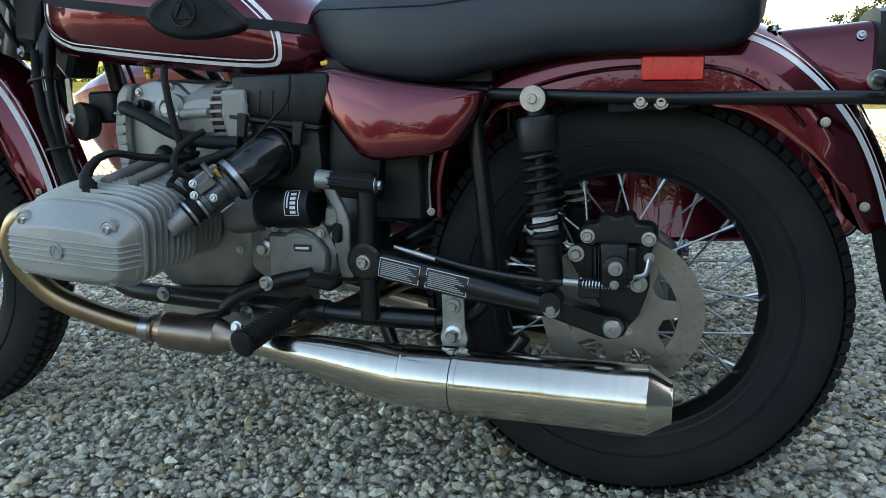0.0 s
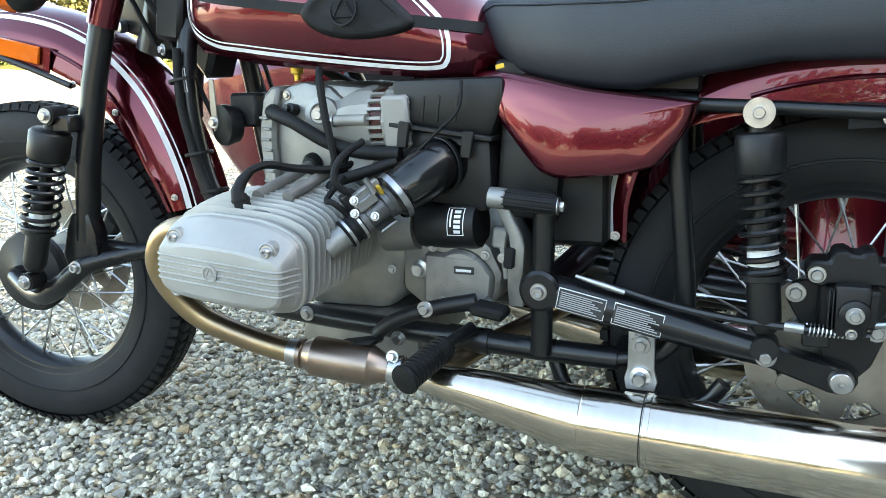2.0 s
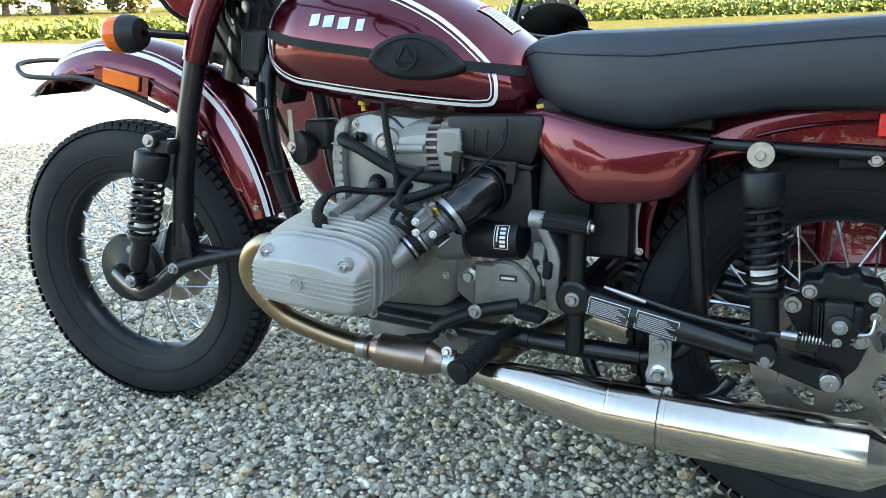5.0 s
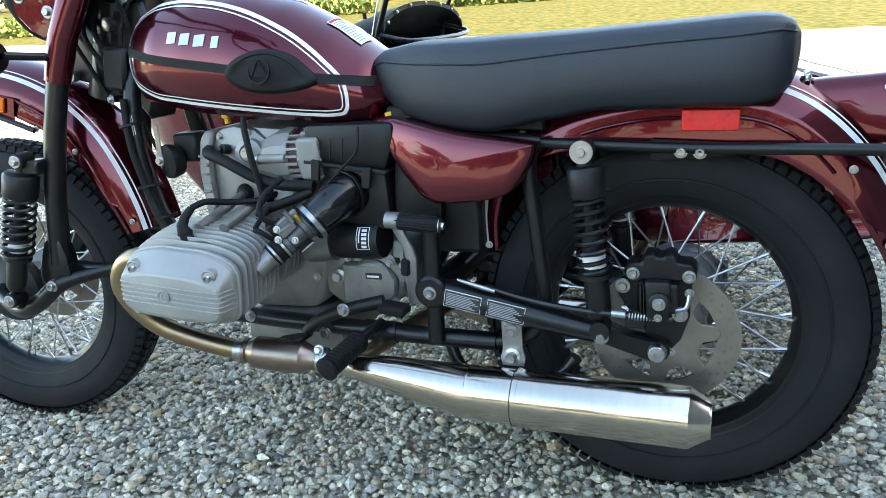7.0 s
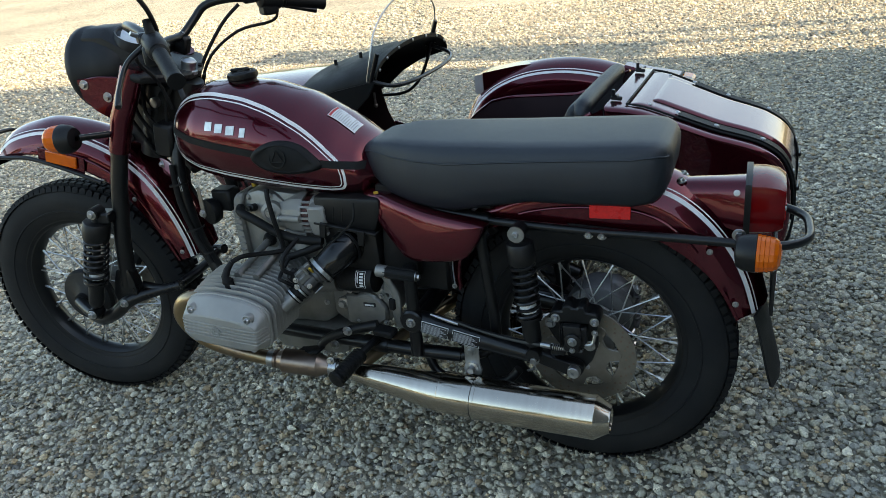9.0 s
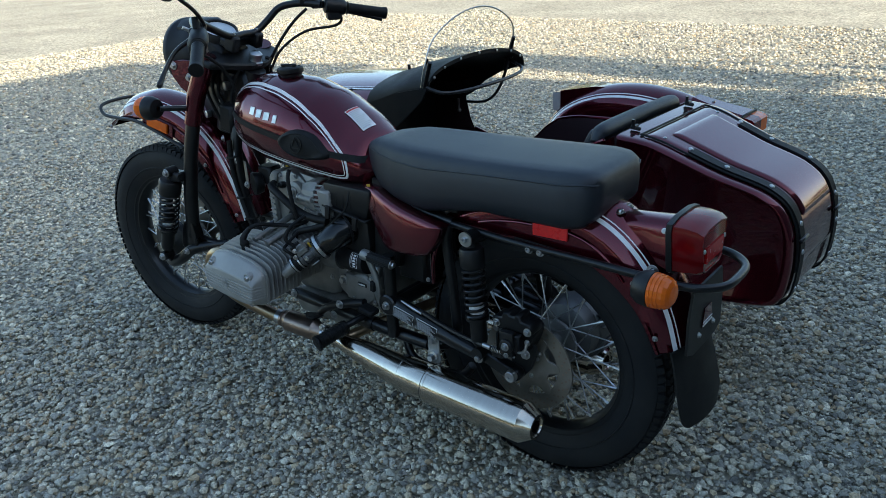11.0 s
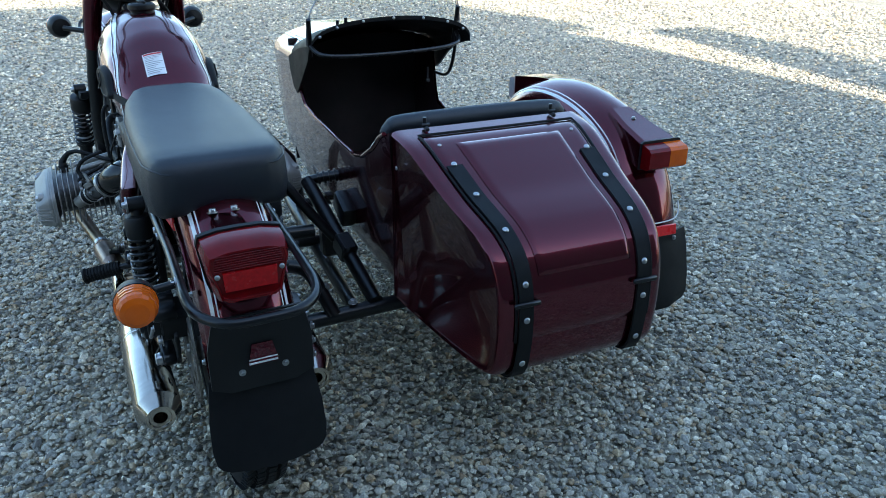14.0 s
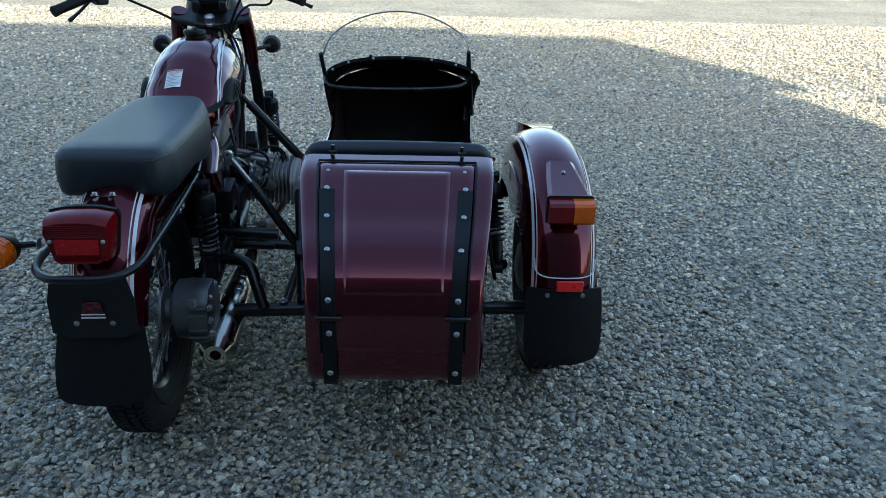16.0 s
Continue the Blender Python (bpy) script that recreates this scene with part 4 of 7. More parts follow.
flap.rings([[(x, y - 0.002, z) for x, z, y in ((x0, z0, -w), (x0 + 0.012, z0, -w * 0.5), (x0 + 0.015, z0, 0), (x0 + 0.012, z0, w * 0.5), (x0, z0, w))] + [(x, y - 0.002, z) for x, z, y in ((x0 - 0.005, z0, w), (x0 + 0.007, z0, w * 0.5), (x0 + 0.010, z0, 0), (x0 + 0.007, z0, -w * 0.5), (x0 - 0.005, z0, -w))] for x0, z0, w in ((0.378, 0.490, 0.100), (0.388, 0.46, 0.104), (0.400, 0.41, 0.111), (0.413, 0.355, 0.113), (0.420, 0.328, 0.109), (0.4235, 0.316, 0.100), (0.4255, 0.309, 0.086))])
part("mud_flap", flap, SOFT_RUBBER, bike, "black rubber mud flap", sharp=60)
plate = part("plate_bracket", Shape().rings([[(x, y, z) for y, z in ((-0.100, 0.495), (-0.100, 0.575), (-0.085, 0.640), (0.080, 0.640), (0.095, 0.575), (0.095, 0.495), (0.060, 0.480), (-0.065, 0.480))] for x in (0.405, 0.411)]), PLASTIC, bike, "black plate bracket without a plate")
for y in (-0.042, 0.040):
    bolt(plate, (0.412, y, 0.520), (1, 0, 0), CAP_S)
part("opening", Shape().prism([(-0.03, 0.0), (0.028, 0.0), (0.018, 0.045), (-0.020, 0.045)], 0.002, Matrix.Translation((0.4132, 0, 0.532)) @ Matrix(((0, 0, 1, 0), (1, 0, 0, 0), (0, 1, 0, 0), (0, 0, 0, 1)))), PAINT, plate)
for z in (0.536, 0.544):
    part("pinstripe", Shape().box((0.4148, -0.001, z), (0.001, 0.054, 0.0035 if z < 0.54 else 0.0025)), WHITE, plate)
rail = Shape().tube([(-0.215, -0.118, 0.690), (-0.10, -0.122, 0.684), (0.03, -0.119, 0.676), (0.15, -0.116, 0.672), (0.30, -0.118, 0.668), (0.38, -0.116, 0.664), (0.432, -0.100, 0.662), (0.466, -0.060, 0.660), (0.472, 0.0, 0.660), (0.466, 0.060, 0.660), (0.432, 0.100, 0.662), (0.38, 0.116, 0.664), (0.30, 0.118, 0.668), (0.03, 0.119, 0.676), (-0.215, 0.118, 0.690)], 0.0095, 12, smooth=4)
bumper = part("rear_loop", rail, BLACK_PAINT, bike, "black tubular frame loop round the tail")
for side in (-1, 1):
    part("frame_plate", Shape().prism([(-0.02, 0.655), (0.09, 0.660), (0.125, 0.668), (0.09, 0.683), (-0.02, 0.690)], 0.006, Matrix.Translation((0, side * 0.112, 0)) @ SIDE, 0.001), SOFT_RUBBER, bumper)
    bolt(bumper, (0.028, side * 0.124, 0.671), (0, side, 0), CAP_M)
    bolt(bumper, (0.057, side * 0.122, 0.669), (0, side, 0), CAP_M)
part("lamp_nut", HEX_L, None, bumper, xf=towards((0.335, -0.128, 0.690), (0, -1, 0)))


def flasher(xf, p, way, label):
    """A round turn signal: black bowl and ribbed amber lens on a short stalk; way: to where the lens looks."""
    b = Shape().lathe([(0.006, -0.040), (0.028, -0.036), (0.035, -0.024), (0.038, -0.005), (0.038, 0.0), (0.034, 0.001), (0, 0.001)], p, way, 32)
    o = part("turn_signal", b, PLASTIC, bike, label, xf)
    l = Shape().lathe([(0.0345, 0.0005), (0.0372, 0.001), (0.0372, 0.007), (0.0362, 0.008), (0.0366, 0.015), (0.0352, 0.016), (0.0356, 0.023), (0.0342, 0.024), (0.0330, 0.032), (0.0290, 0.039), (0.0200, 0.044), (0.0100, 0.0458), (0, 0.046)], p, way, 16)
    part("lens", l, AMBER_LENS, o, "faceted amber lens", sharp=12)
    return o


f1 = flasher(None, (0.369, -0.200, 0.685), (1, -0.05, 0), "amber rear turn signal with black bowl")
part("stalk", Shape().tube([(0.335, -0.13, 0.690), (0.340, -0.17, 0.688), (0.346, -0.195, 0.686)], 0.008, 10), BLACK_PAINT, f1)
for side in (-1, 1):
    f2 = flasher(STEER, (-0.130, side * 0.222, 0.905), (-1, side * 0.05, 0), "amber front turn signal with black bowl")
    part("stalk", Shape().tube([(-0.085, side * 0.215, 0.905), (-0.06, side * 0.18, 0.900), (-0.03, side * 0.14, 0.895)], 0.0085, 10), BLACK_PAINT, f2)

# ---- frame, engine, exhaust ----
fr = Shape()
for side in (-1, 1):
    y = side * 0.10
    fr.tube([(-1.085, side * 0.05, 0.90), (-1.086, side * 0.085, 0.80), (-1.080, y, 0.70), (-1.062, y, 0.58), (-1.030, y, 0.50), (-0.985, y * 1.15, 0.40), (-0.93, y * 1.25, 0.352), (-0.84, y * 1.3, 0.340), (-0.66, y * 1.3, 0.330), (-0.45, y * 1.3, 0.322), (-0.30, y * 1.25, 0.318)], 0.0180, 12, smooth=4)
    fr.tube([(-0.30, y * 1.25, 0.318), (-0.245, y * 1.2, 0.330), (-0.212, y * 1.16, 0.368), (-0.207, y * 1.15, 0.41), (-0.217, y * 1.15, 0.54), (-0.226, y * 1.15, 0.650), (-0.210, y * 1.15, 0.690)], 0.014, 12, smooth=4)
    fr.tube([(-0.405, side * 0.148, 0.57), (-0.412, side * 0.148, 0.322)], 0.0165, 14)
    fr.tube([(-1.05, side * 0.04, 0.86), (-0.80, side * 0.05, 0.80), (-0.50, side * 0.08, 0.72), (-0.20, side * 0.115, 0.690)], 0.014, 10, smooth=3)
fr.cyl((-1.13, 0, 0.78), (-1.05, 0, 1.0), 0.032, n=20)
fr.cyl((-0.30, -0.125, 0.318), (-0.30, 0.125, 0.318), 0.014)
fr.cyl((-0.409, -0.150, 0.423), (-0.409, 0.150, 0.423), 0.020)
frame_ob = part("frame", fr, BLACK_PAINT, bike, "black painted tubular frame")
part("pivot_boss", Shape().lathe([(0.012, -0.012), (0.030, -0.010), (0.031, 0.006), (0.026, 0.010), (0, 0.010)], (-0.409, -0.160, 0.425), (0, -1, 0), 28), BLACK_PAINT, frame_ob)
bolt(frame_ob, (-0.409, -0.171, 0.425), (0, -1, 0), CAP_L)
# steering head with its gusset, bosses and the loom that runs down beside it
head = part("steering_head", Shape().prism([(-1.315, 0.975), (-1.305, 0.862), (-1.275, 0.838), (-1.225, 0.826), (-1.190, 0.800), (-1.120, 0.800), (-1.085, 0.860), (-1.085, 0.975), (-1.150, 0.990), (-1.260, 0.990)], 0.080, SIDE, 0.012, 2), BLACK_PAINT, frame_ob, "black steering head and lower yoke")
part("head_tube", Shape().cyl((-1.225, 0, 0.80), (-1.150, 0, 1.0), 0.046, n=24), BLACK_PAINT, frame_ob)
for x, z, r in ((-1.272, 0.850, 0.011), (-1.146, 0.952, 0.013), (-1.180, 0.925, 0.009)):
    part("boss", Shape().lathe([(r, 0.0), (r * 1.1, 0.003), (r * 1.1, 0.016), (r * 0.7, 0.018), (0, 0.017)], (x, -0.038, z), (-0.2, -1, 0), 20), ZINC, head, "bright bolt boss")
for k, x in enumerate((-1.245, -1.205, -1.170)):
    part("cable", Shape().tube([(x - 0.02, -0.030, 0.99), (x - 0.004, -0.052 - 0.005 * k, 0.93), (x + 0.030, -0.056, 0.87), (x + 0.055, -0.045, 0.805)], 0.0055, 8, smooth=5), SOFT_RUBBER, head)
part("collar", Shape().cyl((-0.57, -0.13, 0.326), (-0.50, -0.13, 0.3235), 0.021, n=16), BLACK_PAINT, frame_ob)
for x, z in ((-0.83, 0.345), (-0.655, 0.318)):
    bolt(frame_ob, (x, -0.147, z), (0, -1, 0), HEX_L)
hanger = part("muffler_hanger", Shape().prism([(-0.281, 0.372), (-0.272, 0.382), (-0.253, 0.382), (-0.243, 0.370), (-0.243, 0.318), (-0.238, 0.300), (-0.242, 0.284), (-0.283, 0.284), (-0.286, 0.300), (-0.281, 0.318)], 0.005, Matrix.Translation((0, -0.152, 0)) @ SIDE, 0.001), ZINC, bike, "bright steel muffler hanger")
bolt(hanger, (-0.262, -0.156, 0.354), (0, -1, 0), HEX_L, 15)
part("clamp_nut", Shape().lathe([(0.0145, 0.0), (0.0150, 0.004), (0.0095, 0.006), (0.0095, 0.016), (0.008, 0.019), (0, 0.019)], (-0.262, -0.155, 0.306), (0, -1, 0), 22), ZINC, hanger)

# swinging arm with its warning labels
arm = Shape()
for side in (-1, 1):
    arm.tube([(-0.395, side * 0.135, 0.424), (-0.37, side * 0.148, 0.418), (-0.245, side * 0.152, 0.392), (-0.15, side * 0.153, 0.372), (-0.09, side * 0.153, 0.360)], [0.020, 0.026, 0.025, 0.022, 0.018], 14, smooth=3)
    arm.prism([(-0.13, 0.373), (-0.105, 0.379), (-0.06, 0.364), (0.006, 0.348), (0.016, 0.334), (0.008, 0.317), (-0.015, 0.312), (-0.10, 0.341), (-0.13, 0.351)], 0.030, Matrix.Translation((0, side * 0.140, 0)) @ SIDE, 0.004)
arm.cyl((-0.395, -0.14, 0.424), (-0.395, 0.14, 0.424), 0.019)
swing = part("swing_arm", arm, BLACK_PAINT, bike, "black swinging arm")
part("axle_nut", Shape().lathe([(0.0160, 0.0), (0.0160, 0.005), (0.0145, 0.007), (0.0145, 0.013), (0.0132, 0.0145), (0.004, 0.0155), (0.003, 0.013), (0, 0.013)], (-0.006, -0.156, 0.334), (0, -1, 0), 24), ZINC, swing)
bolt(swing, (-0.098, -0.172, 0.361), (0, -1, 0), HEX_L, 20)
for k, (x, z) in enumerate(((-0.345, 0.4135), (-0.265, 0.398))):
    m = Matrix.Translation((x, -0.1745, z)) @ pose(0, 0, 0, 0, 11.5, 0)
    lab = part("warning_label", Shape().prism([(-0.0350, -0.0160), (0.0350, -0.0160), (0.0350, 0.0160), (-0.0350, 0.0160)], 0.002, m @ SIDE), LABEL, swing, "white bordered black warning label")
    part("print", Shape().prism([(-0.034, -0.015), (0.034, -0.015), (0.034, 0.015), (-0.034, 0.015)], 0.002, m @ Matrix.Translation((0, -0.0006, 0)) @ SIDE), INK, lab)
    for j in range(8):
        w = 0.030 - 0.005 * ((j * 7 + k * 3) % 4)
        z0 = 0.0100 - j * 0.0031
        part("print", Shape().prism([(-0.031, z0), (w, z0), (w, z0 + 0.0013), (-0.031, z0 + 0.0013)], 0.002, m @ Matrix.Translation((0, -0.0013, 0)) @ SIDE), material_grey(), lab)


def shock(parent, low, high, xf, name, fat=1.0):
    """A spring over a damper between two eyes, with a black shroud on top."""
    a, b = Vector(low), Vector(high)
    d, n = (b - a), (b - a).length
    u = d / n
    body = Shape()
    body.lathe([(0.014, 0.02), (0.020, 0.03), (0.0215, n * 0.12), (0.0215, n * 0.29), (0.030, n * 0.30), (0.030, n * 0.325), (0.019, n * 0.33), (0.019, n * 0.55), (0.011, n * 0.56), (0.011, n * 0.80)], a, u, 20)
    body.lathe([(0.012, n * 0.745), (0.029 * fat, n * 0.75), (0.031 * fat, n * 0.765), (0.0315 * fat, n * 0.895), (0.028 * fat, n * 0.912), (0.014, n * 0.92), (0.012, n * 0.99)], a, u, 24)
    s1 = u.cross(Vector((0, 1, 0))).normalized()
    for p in (a, b):
        body.cyl(p - Vector((0, 0.018, 0)), p + Vector((0, 0.018, 0)), 0.017, n=20)
    ob = part(name, body, PLASTIC, parent, "black coil spring shock absorber", xf)
    s2, turns = u.cross(s1), 8.0
    pts = [a + u * (n * (0.325 + 0.445 * k / 120)) + 0.0265 * fat * (math.cos(2 * math.pi * turns * k / 120) * s1 + math.sin(2 * math.pi * turns * k / 120) * s2) for k in range(121)]
    part("spring", Shape().tube(pts, 0.0042, 7), BLACK_PAINT, ob, "black coil spring")
    part("label", Shape().lathe([(0.0196, n * 0.36), (0.0196, n * 0.43)], a, u, 24), LABEL, ob)
    return ob


for side in (-1, 1):
    sh = shock(bike, (-0.100, side * 0.158, 0.372), (-0.123, side * 0.150, 0.681), None, "rear_shock")
    if side < 0:
        part("washer", Shape().lathe([(0.019, -0.002), (0.019, 0.002), (0, 0.002)], (-0.123, -0.170, 0.681), (0, -1, 0), 26), ZINC, sh, "broad zinc washer")
        bolt(sh, (-0.123, -0.172, 0.681), (0, -1, 0), CAP_M)

# rear brake caliper: carrier plate, bridge, piston housing
cal = Shape()
cal.prism([(-0.040, 0.398), (-0.040, 0.470), (-0.026, 0.478), (0.040, 0.478), (0.052, 0.466), (0.046, 0.440), (0.030, 0.405), (0.020, 0.392)], 0.060, Matrix.Translation((0, -0.120, 0)) @ SIDE, 0.004)
cal.prism([(-0.060, 0.482), (-0.052, 0.493), (-0.030, 0.493), (-0.027, 0.507), (-0.010, 0.509), (-0.007, 0.503), (0.006, 0.503), (0.009, 0.509), (0.022, 0.508), (0.026, 0.494), (0.048, 0.493), (0.057, 0.482), (0.056, 0.466), (0.046, 0.458), (0.032, 0.464), (-0.030, 0.464), (-0.036, 0.458), (-0.054, 0.464)], 0.050, Matrix.Translation((0, -0.137, 0)) @ SIDE, 0.0035)
cal.prism([(-0.028, 0.412), (-0.032, 0.462), (0.030, 0.462), (0.026, 0.412)], 0.040, Matrix.Translation((0, -0.158, 0)) @ SIDE, 0.004)
cal.prism([(-0.022, 0.402), (-0.024, 0.470), (0.018, 0.470), (0.016, 0.402)], 0.020, Matrix.Translation((0, -0.176, 0)) @ SIDE, 0.006, 2)
cal.lathe([(0.019, 0.0), (0.018, 0.006), (0.015, 0.008), (0, 0.008)], (0.000, -0.185, 0.434), (0, -1, 0), 24)
cal.prism([(-0.078, 0.432), (-0.070, 0.455), (-0.045, 0.462), (0.02, 0.43), (0.045, 0.412), (0.045, 0.39), (0.03, 0.345), (0.008, 0.318), (-0.02, 0.318), (-0.03, 0.36), (-0.06, 0.40)], 0.010, Matrix.Translation((0, -0.120, 0)) @ SIDE, 0.002)
caliper = part("brake_caliper", cal, PLASTIC, bike, "black cast rear brake caliper")
for x in (-0.029, -0.0245):
    part("cooling_rib", Shape().box((x, -0.180, 0.437), (0.002, 0.014, 0.050), (0, 0, 0), 0.0006), PLASTIC, caliper)
for x, y, z, me in ((-0.066, -0.128, 0.441, HEX_L), (0.000, -0.193, 0.434, HEX_M), (0.030, -0.150, 0.402, HEX_L), (0.046, -0.165, 0.446, HEX_S), (-0.044, -0.163, 0.476, CAP_M), (0.045, -0.163, 0.473, CAP_M), (-0.002, -0.187, 0.408, CAP_S)):
    bolt(caliper, (x, y, z), (0, -1, 0), me, x * 500)
part("hose", Shape().tube([(0.046, -0.168, 0.444), (0.044, -0.172, 0.430), (0.038, -0.174, 0.421), (0.018, -0.172, 0.417)], 0.004, 8, smooth=4), ZINC, caliper)
part("cable_anchor", Shape().box((-0.040, -0.165, 0.392), (0.034, 0.016, 0.022), (0, 0, 0), 0.003), PLASTIC, caliper)
for x, z in ((0.036, 0.378), (0.030, 0.362), (0.012, 0.308)):
    bolt(rear, (x, -0.096, z - 0.340), (0, -1, 0), CAP_S)
rod = part("brake_rod", Shape().tube([(-0.30, -0.160, 0.438), (-0.22, -0.166, 0.420), (-0.12, -0.172, 0.408), (0.02, -0.176, 0.404)], 0.0055, 8, smooth=4), BLACK_PAINT, bike, "thin black brake rod with a return spring")
part("return_spring", Shape().tube([(-0.052 + 0.055 * k / 80, -0.176 + 0.0075 * math.sin(k * 0.9), 0.4065 + 0.0075 * math.cos(k * 0.9)) for k in range(81)], 0.0013, 5), ZINC, rod)
part("sleeve", Shape().cyl((-0.078, -0.174, 0.4075), (-0.055, -0.176, 0.4065), 0.0068, n=14), ZINC, rod)
part("cable_end", Shape().tube([(-0.355, -0.165, 0.452), (-0.31, -0.166, 0.440), (-0.285, -0.166, 0.433)], [0.003, 0.0052, 0.004], 12), ZINC, rod)

# final drive and right side
fd = Shape().lathe([(0.02, -0.06), (0.055, -0.05), (0.086, -0.035), (0.090, 0.0), (0.088, 0.022), (0.076, 0.034)], (0.0, 0.115, 0.345), (0, 1, 0), 30, caps=True)
fd.prism([(-0.075, 0.300), (-0.085, 0.350), (-0.070, 0.405), (-0.02, 0.432), (0.045, 0.430), (0.085, 0.395), (0.098, 0.345), (0.088, 0.285), (0.05, 0.255), (-0.03, 0.258)], 0.060, Matrix.Translation((0, 0.150, 0)) @ SIDE, 0.012, 2)
final = part("final_drive", fd, DARK_CAST, bike, "dark cast final drive housing")
for z in (0.300, 0.322, 0.368, 0.390):
    part("fin", Shape().box((0.094, 0.150, z), (0.014, 0.050, 0.006), (0, 0, 0), 0.0015), DARK_CAST, final)
part("filler_plug", HEX_L, None, final, xf=towards((0.092, 0.140, 0.405), (1, 0, 0.6)))
for k in range(7):
    bolt(final, (0.078 * math.cos(k * 0.9), 0.181, 0.345 + 0.074 * math.sin(k * 0.9)), (0, 1, 0), HEX_S)
for z in (0.305, 0.345, 0.385):
    bolt(final, (0.080, 0.183, z), (0.6, 1, 0), HEX_M)
part("driveshaft_tube", Shape().tube([(-0.02, 0.115, 0.350), (-0.20, 0.115, 0.372), (-0.40, 0.10, 0.40)], 0.024, 14), BLACK_PAINT, bike)

# engine: crankcase, gearbox, cylinders
cc = Shape()
cc.prism([(-0.905, 0.60), (-0.885, 0.700), (-0.860, 0.722), (-0.80, 0.735), (-0.70, 0.725), (-0.665, 0.70), (-0.655, 0.60), (-0.655, 0.46), (-0.665, 0.375), (-0.70, 0.350), (-0.85, 0.345), (-0.885, 0.40), (-0.915, 0.50)], 0.20, SIDE, 0.016, 2)
cc.prism([(-0.87, 0.285), (-0.86, 0.345), (-0.64, 0.345), (-0.635, 0.275), (-0.66, 0.262), (-0.85, 0.262)], 0.22, SIDE, 0.010, 2)
engine = part("crankcase", cc, CAST, bike, "cast aluminium crankcase")
gear = Shape().prism([(-0.665, 0.390), (-0.660, 0.545), (-0.60, 0.552), (-0.54, 0.505), (-0.505, 0.472), (-0.485, 0.430), (-0.490, 0.390), (-0.53, 0.362), (-0.62, 0.360)], 0.215, SIDE, 0.014, 2)
gear.lathe([(0.050, 0.0), (0.050, 0.010), (0.044, 0.016), (0, 0.018)], (-0.555, -0.105, 0.418), (0, -1, 0), 30)
gear.prism([(-0.62, 0.375), (-0.615, 0.462), (-0.52, 0.458), (-0.497, 0.43), (-0.50, 0.395), (-0.53, 0.372)], 0.018, Matrix.Translation((0, -0.113, 0)) @ SIDE, 0.006)
gb = part("gearbox", gear, CAST, bike, "cast aluminium gearbox")
part("maker_plate", Shape().box((-0.545, -0.1235, 0.436), (0.034, 0.003, 0.012), (0, 0, 0), 0.001), INK, gb)
part("print", Shape().box((-0.545, -0.1252, 0.436), (0.026, 0.001, 0.004)), LABEL, gb)
part("plug", Shape().lathe([(0.016, 0), (0.016, 0.008), (0.009, 0.010), (0.009, 0.020), (0, 0.020)], (-0.624, -0.112, 0.432), (0, -1, 0), 8), ZINC, gb)
for x, z in ((-0.585, 0.385), (-0.675, 0.428), (-0.60, 0.470), (-0.51, 0.462), (-0.505, 0.385)):
    bolt(gb, (x, -0.118, z), (0, -1, 0), HEX_S)
# rubber-covered breather, oil filter, alternator, air box, starter
of = part("oil_filter", Shape().lathe([(0.030, 0.0), (0.038, 0.004), (0.039, 0.012), (0.039, 0.095), (0.036, 0.104), (0.018, 0.107), (0, 0.106)], (-0.622, -0.105, 0.506), (1, -0.05, 0.03), 30, caps=True), PLASTIC, bike, "black oil filter cartridge with a white label")
def filter_strip(x0, x1, d0, d1, name, label=""):
    """A thin printed strip wrapped on the cartridge between two angles."""
    rows = [[(x, -0.105 - 0.05 * (x + 0.622) - 0.0397 * math.cos(radians(d)), 0.506 + 0.03 * (x + 0.622) + 0.0397 * math.sin(radians(d))) for d in np.linspace(d0, d1, 9)] for x in (x0, x1)]
    part(name, Shape().rings(rows, closed=False, caps=False), LABEL, of, label)


for x0, x1, d0, d1 in ((-0.562, -0.5606, -16, 50), (-0.5354, -0.534, -16, 50), (-0.562, -0.534, -16, -14.5), (-0.562, -0.534, 48.5, 50), (-0.5575, -0.5545, 4, 46)):
    filter_strip(x0, x1, d0, d1, "label_border")
for k in range(5):
    filter_strip(-0.5505, -0.5395, -11 + k * 11.6, -3.5 + k * 11.6, "label", "white label bar")
neck = part("filter_neck", Shape().lathe([(0.045, 0), (0.044, 0.02), (0.040, 0.05), (0.040, 0.06)], (-0.685, -0.100, 0.500), (1, -0.05, 0.03), 26, caps=True), CAST, bike)
o = Vector((-0.800, -0.088, 0.668))
ax = Vector((1, 0.02, 0.02)).normalized()
alternator = part("alternator", Shape().lathe([(0.012, -0.02), (0.030, -0.012), (0.040, 0.0), (0.042, 0.040), (0.048, 0.052), (0.055, 0.070), (0.057, 0.092), (0.056, 0.104), (0.048, 0.105), (0.048, 0.127), (0.056, 0.128), (0.056, 0.150), (0.020, 0.152), (0, 0.152)], o, ax, 12, caps=True), HEAD_ALU, bike, "bare aluminium alternator with vent slots", sharp=25)
part("winding", Shape().lathe([(0.0500, 0.105), (0.0515, 0.116), (0.0500, 0.127)], o, ax, 40), COPPER, alternator, "red winding behind the vents")
for k in range(7):
    m = Matrix.Translation(o + ax * 0.116) @ pose(0, 0, 0, 38 + k * 15, -1, 0) @ Matrix.Translation((0, 0, 0.0535))
    part("vent_bar", Shape().prism([(-0.013, -0.0024), (0.013, -0.0024), (0.013, 0.0024), (-0.013, 0.0024)], 0.006, m), HEAD_ALU, alternator)
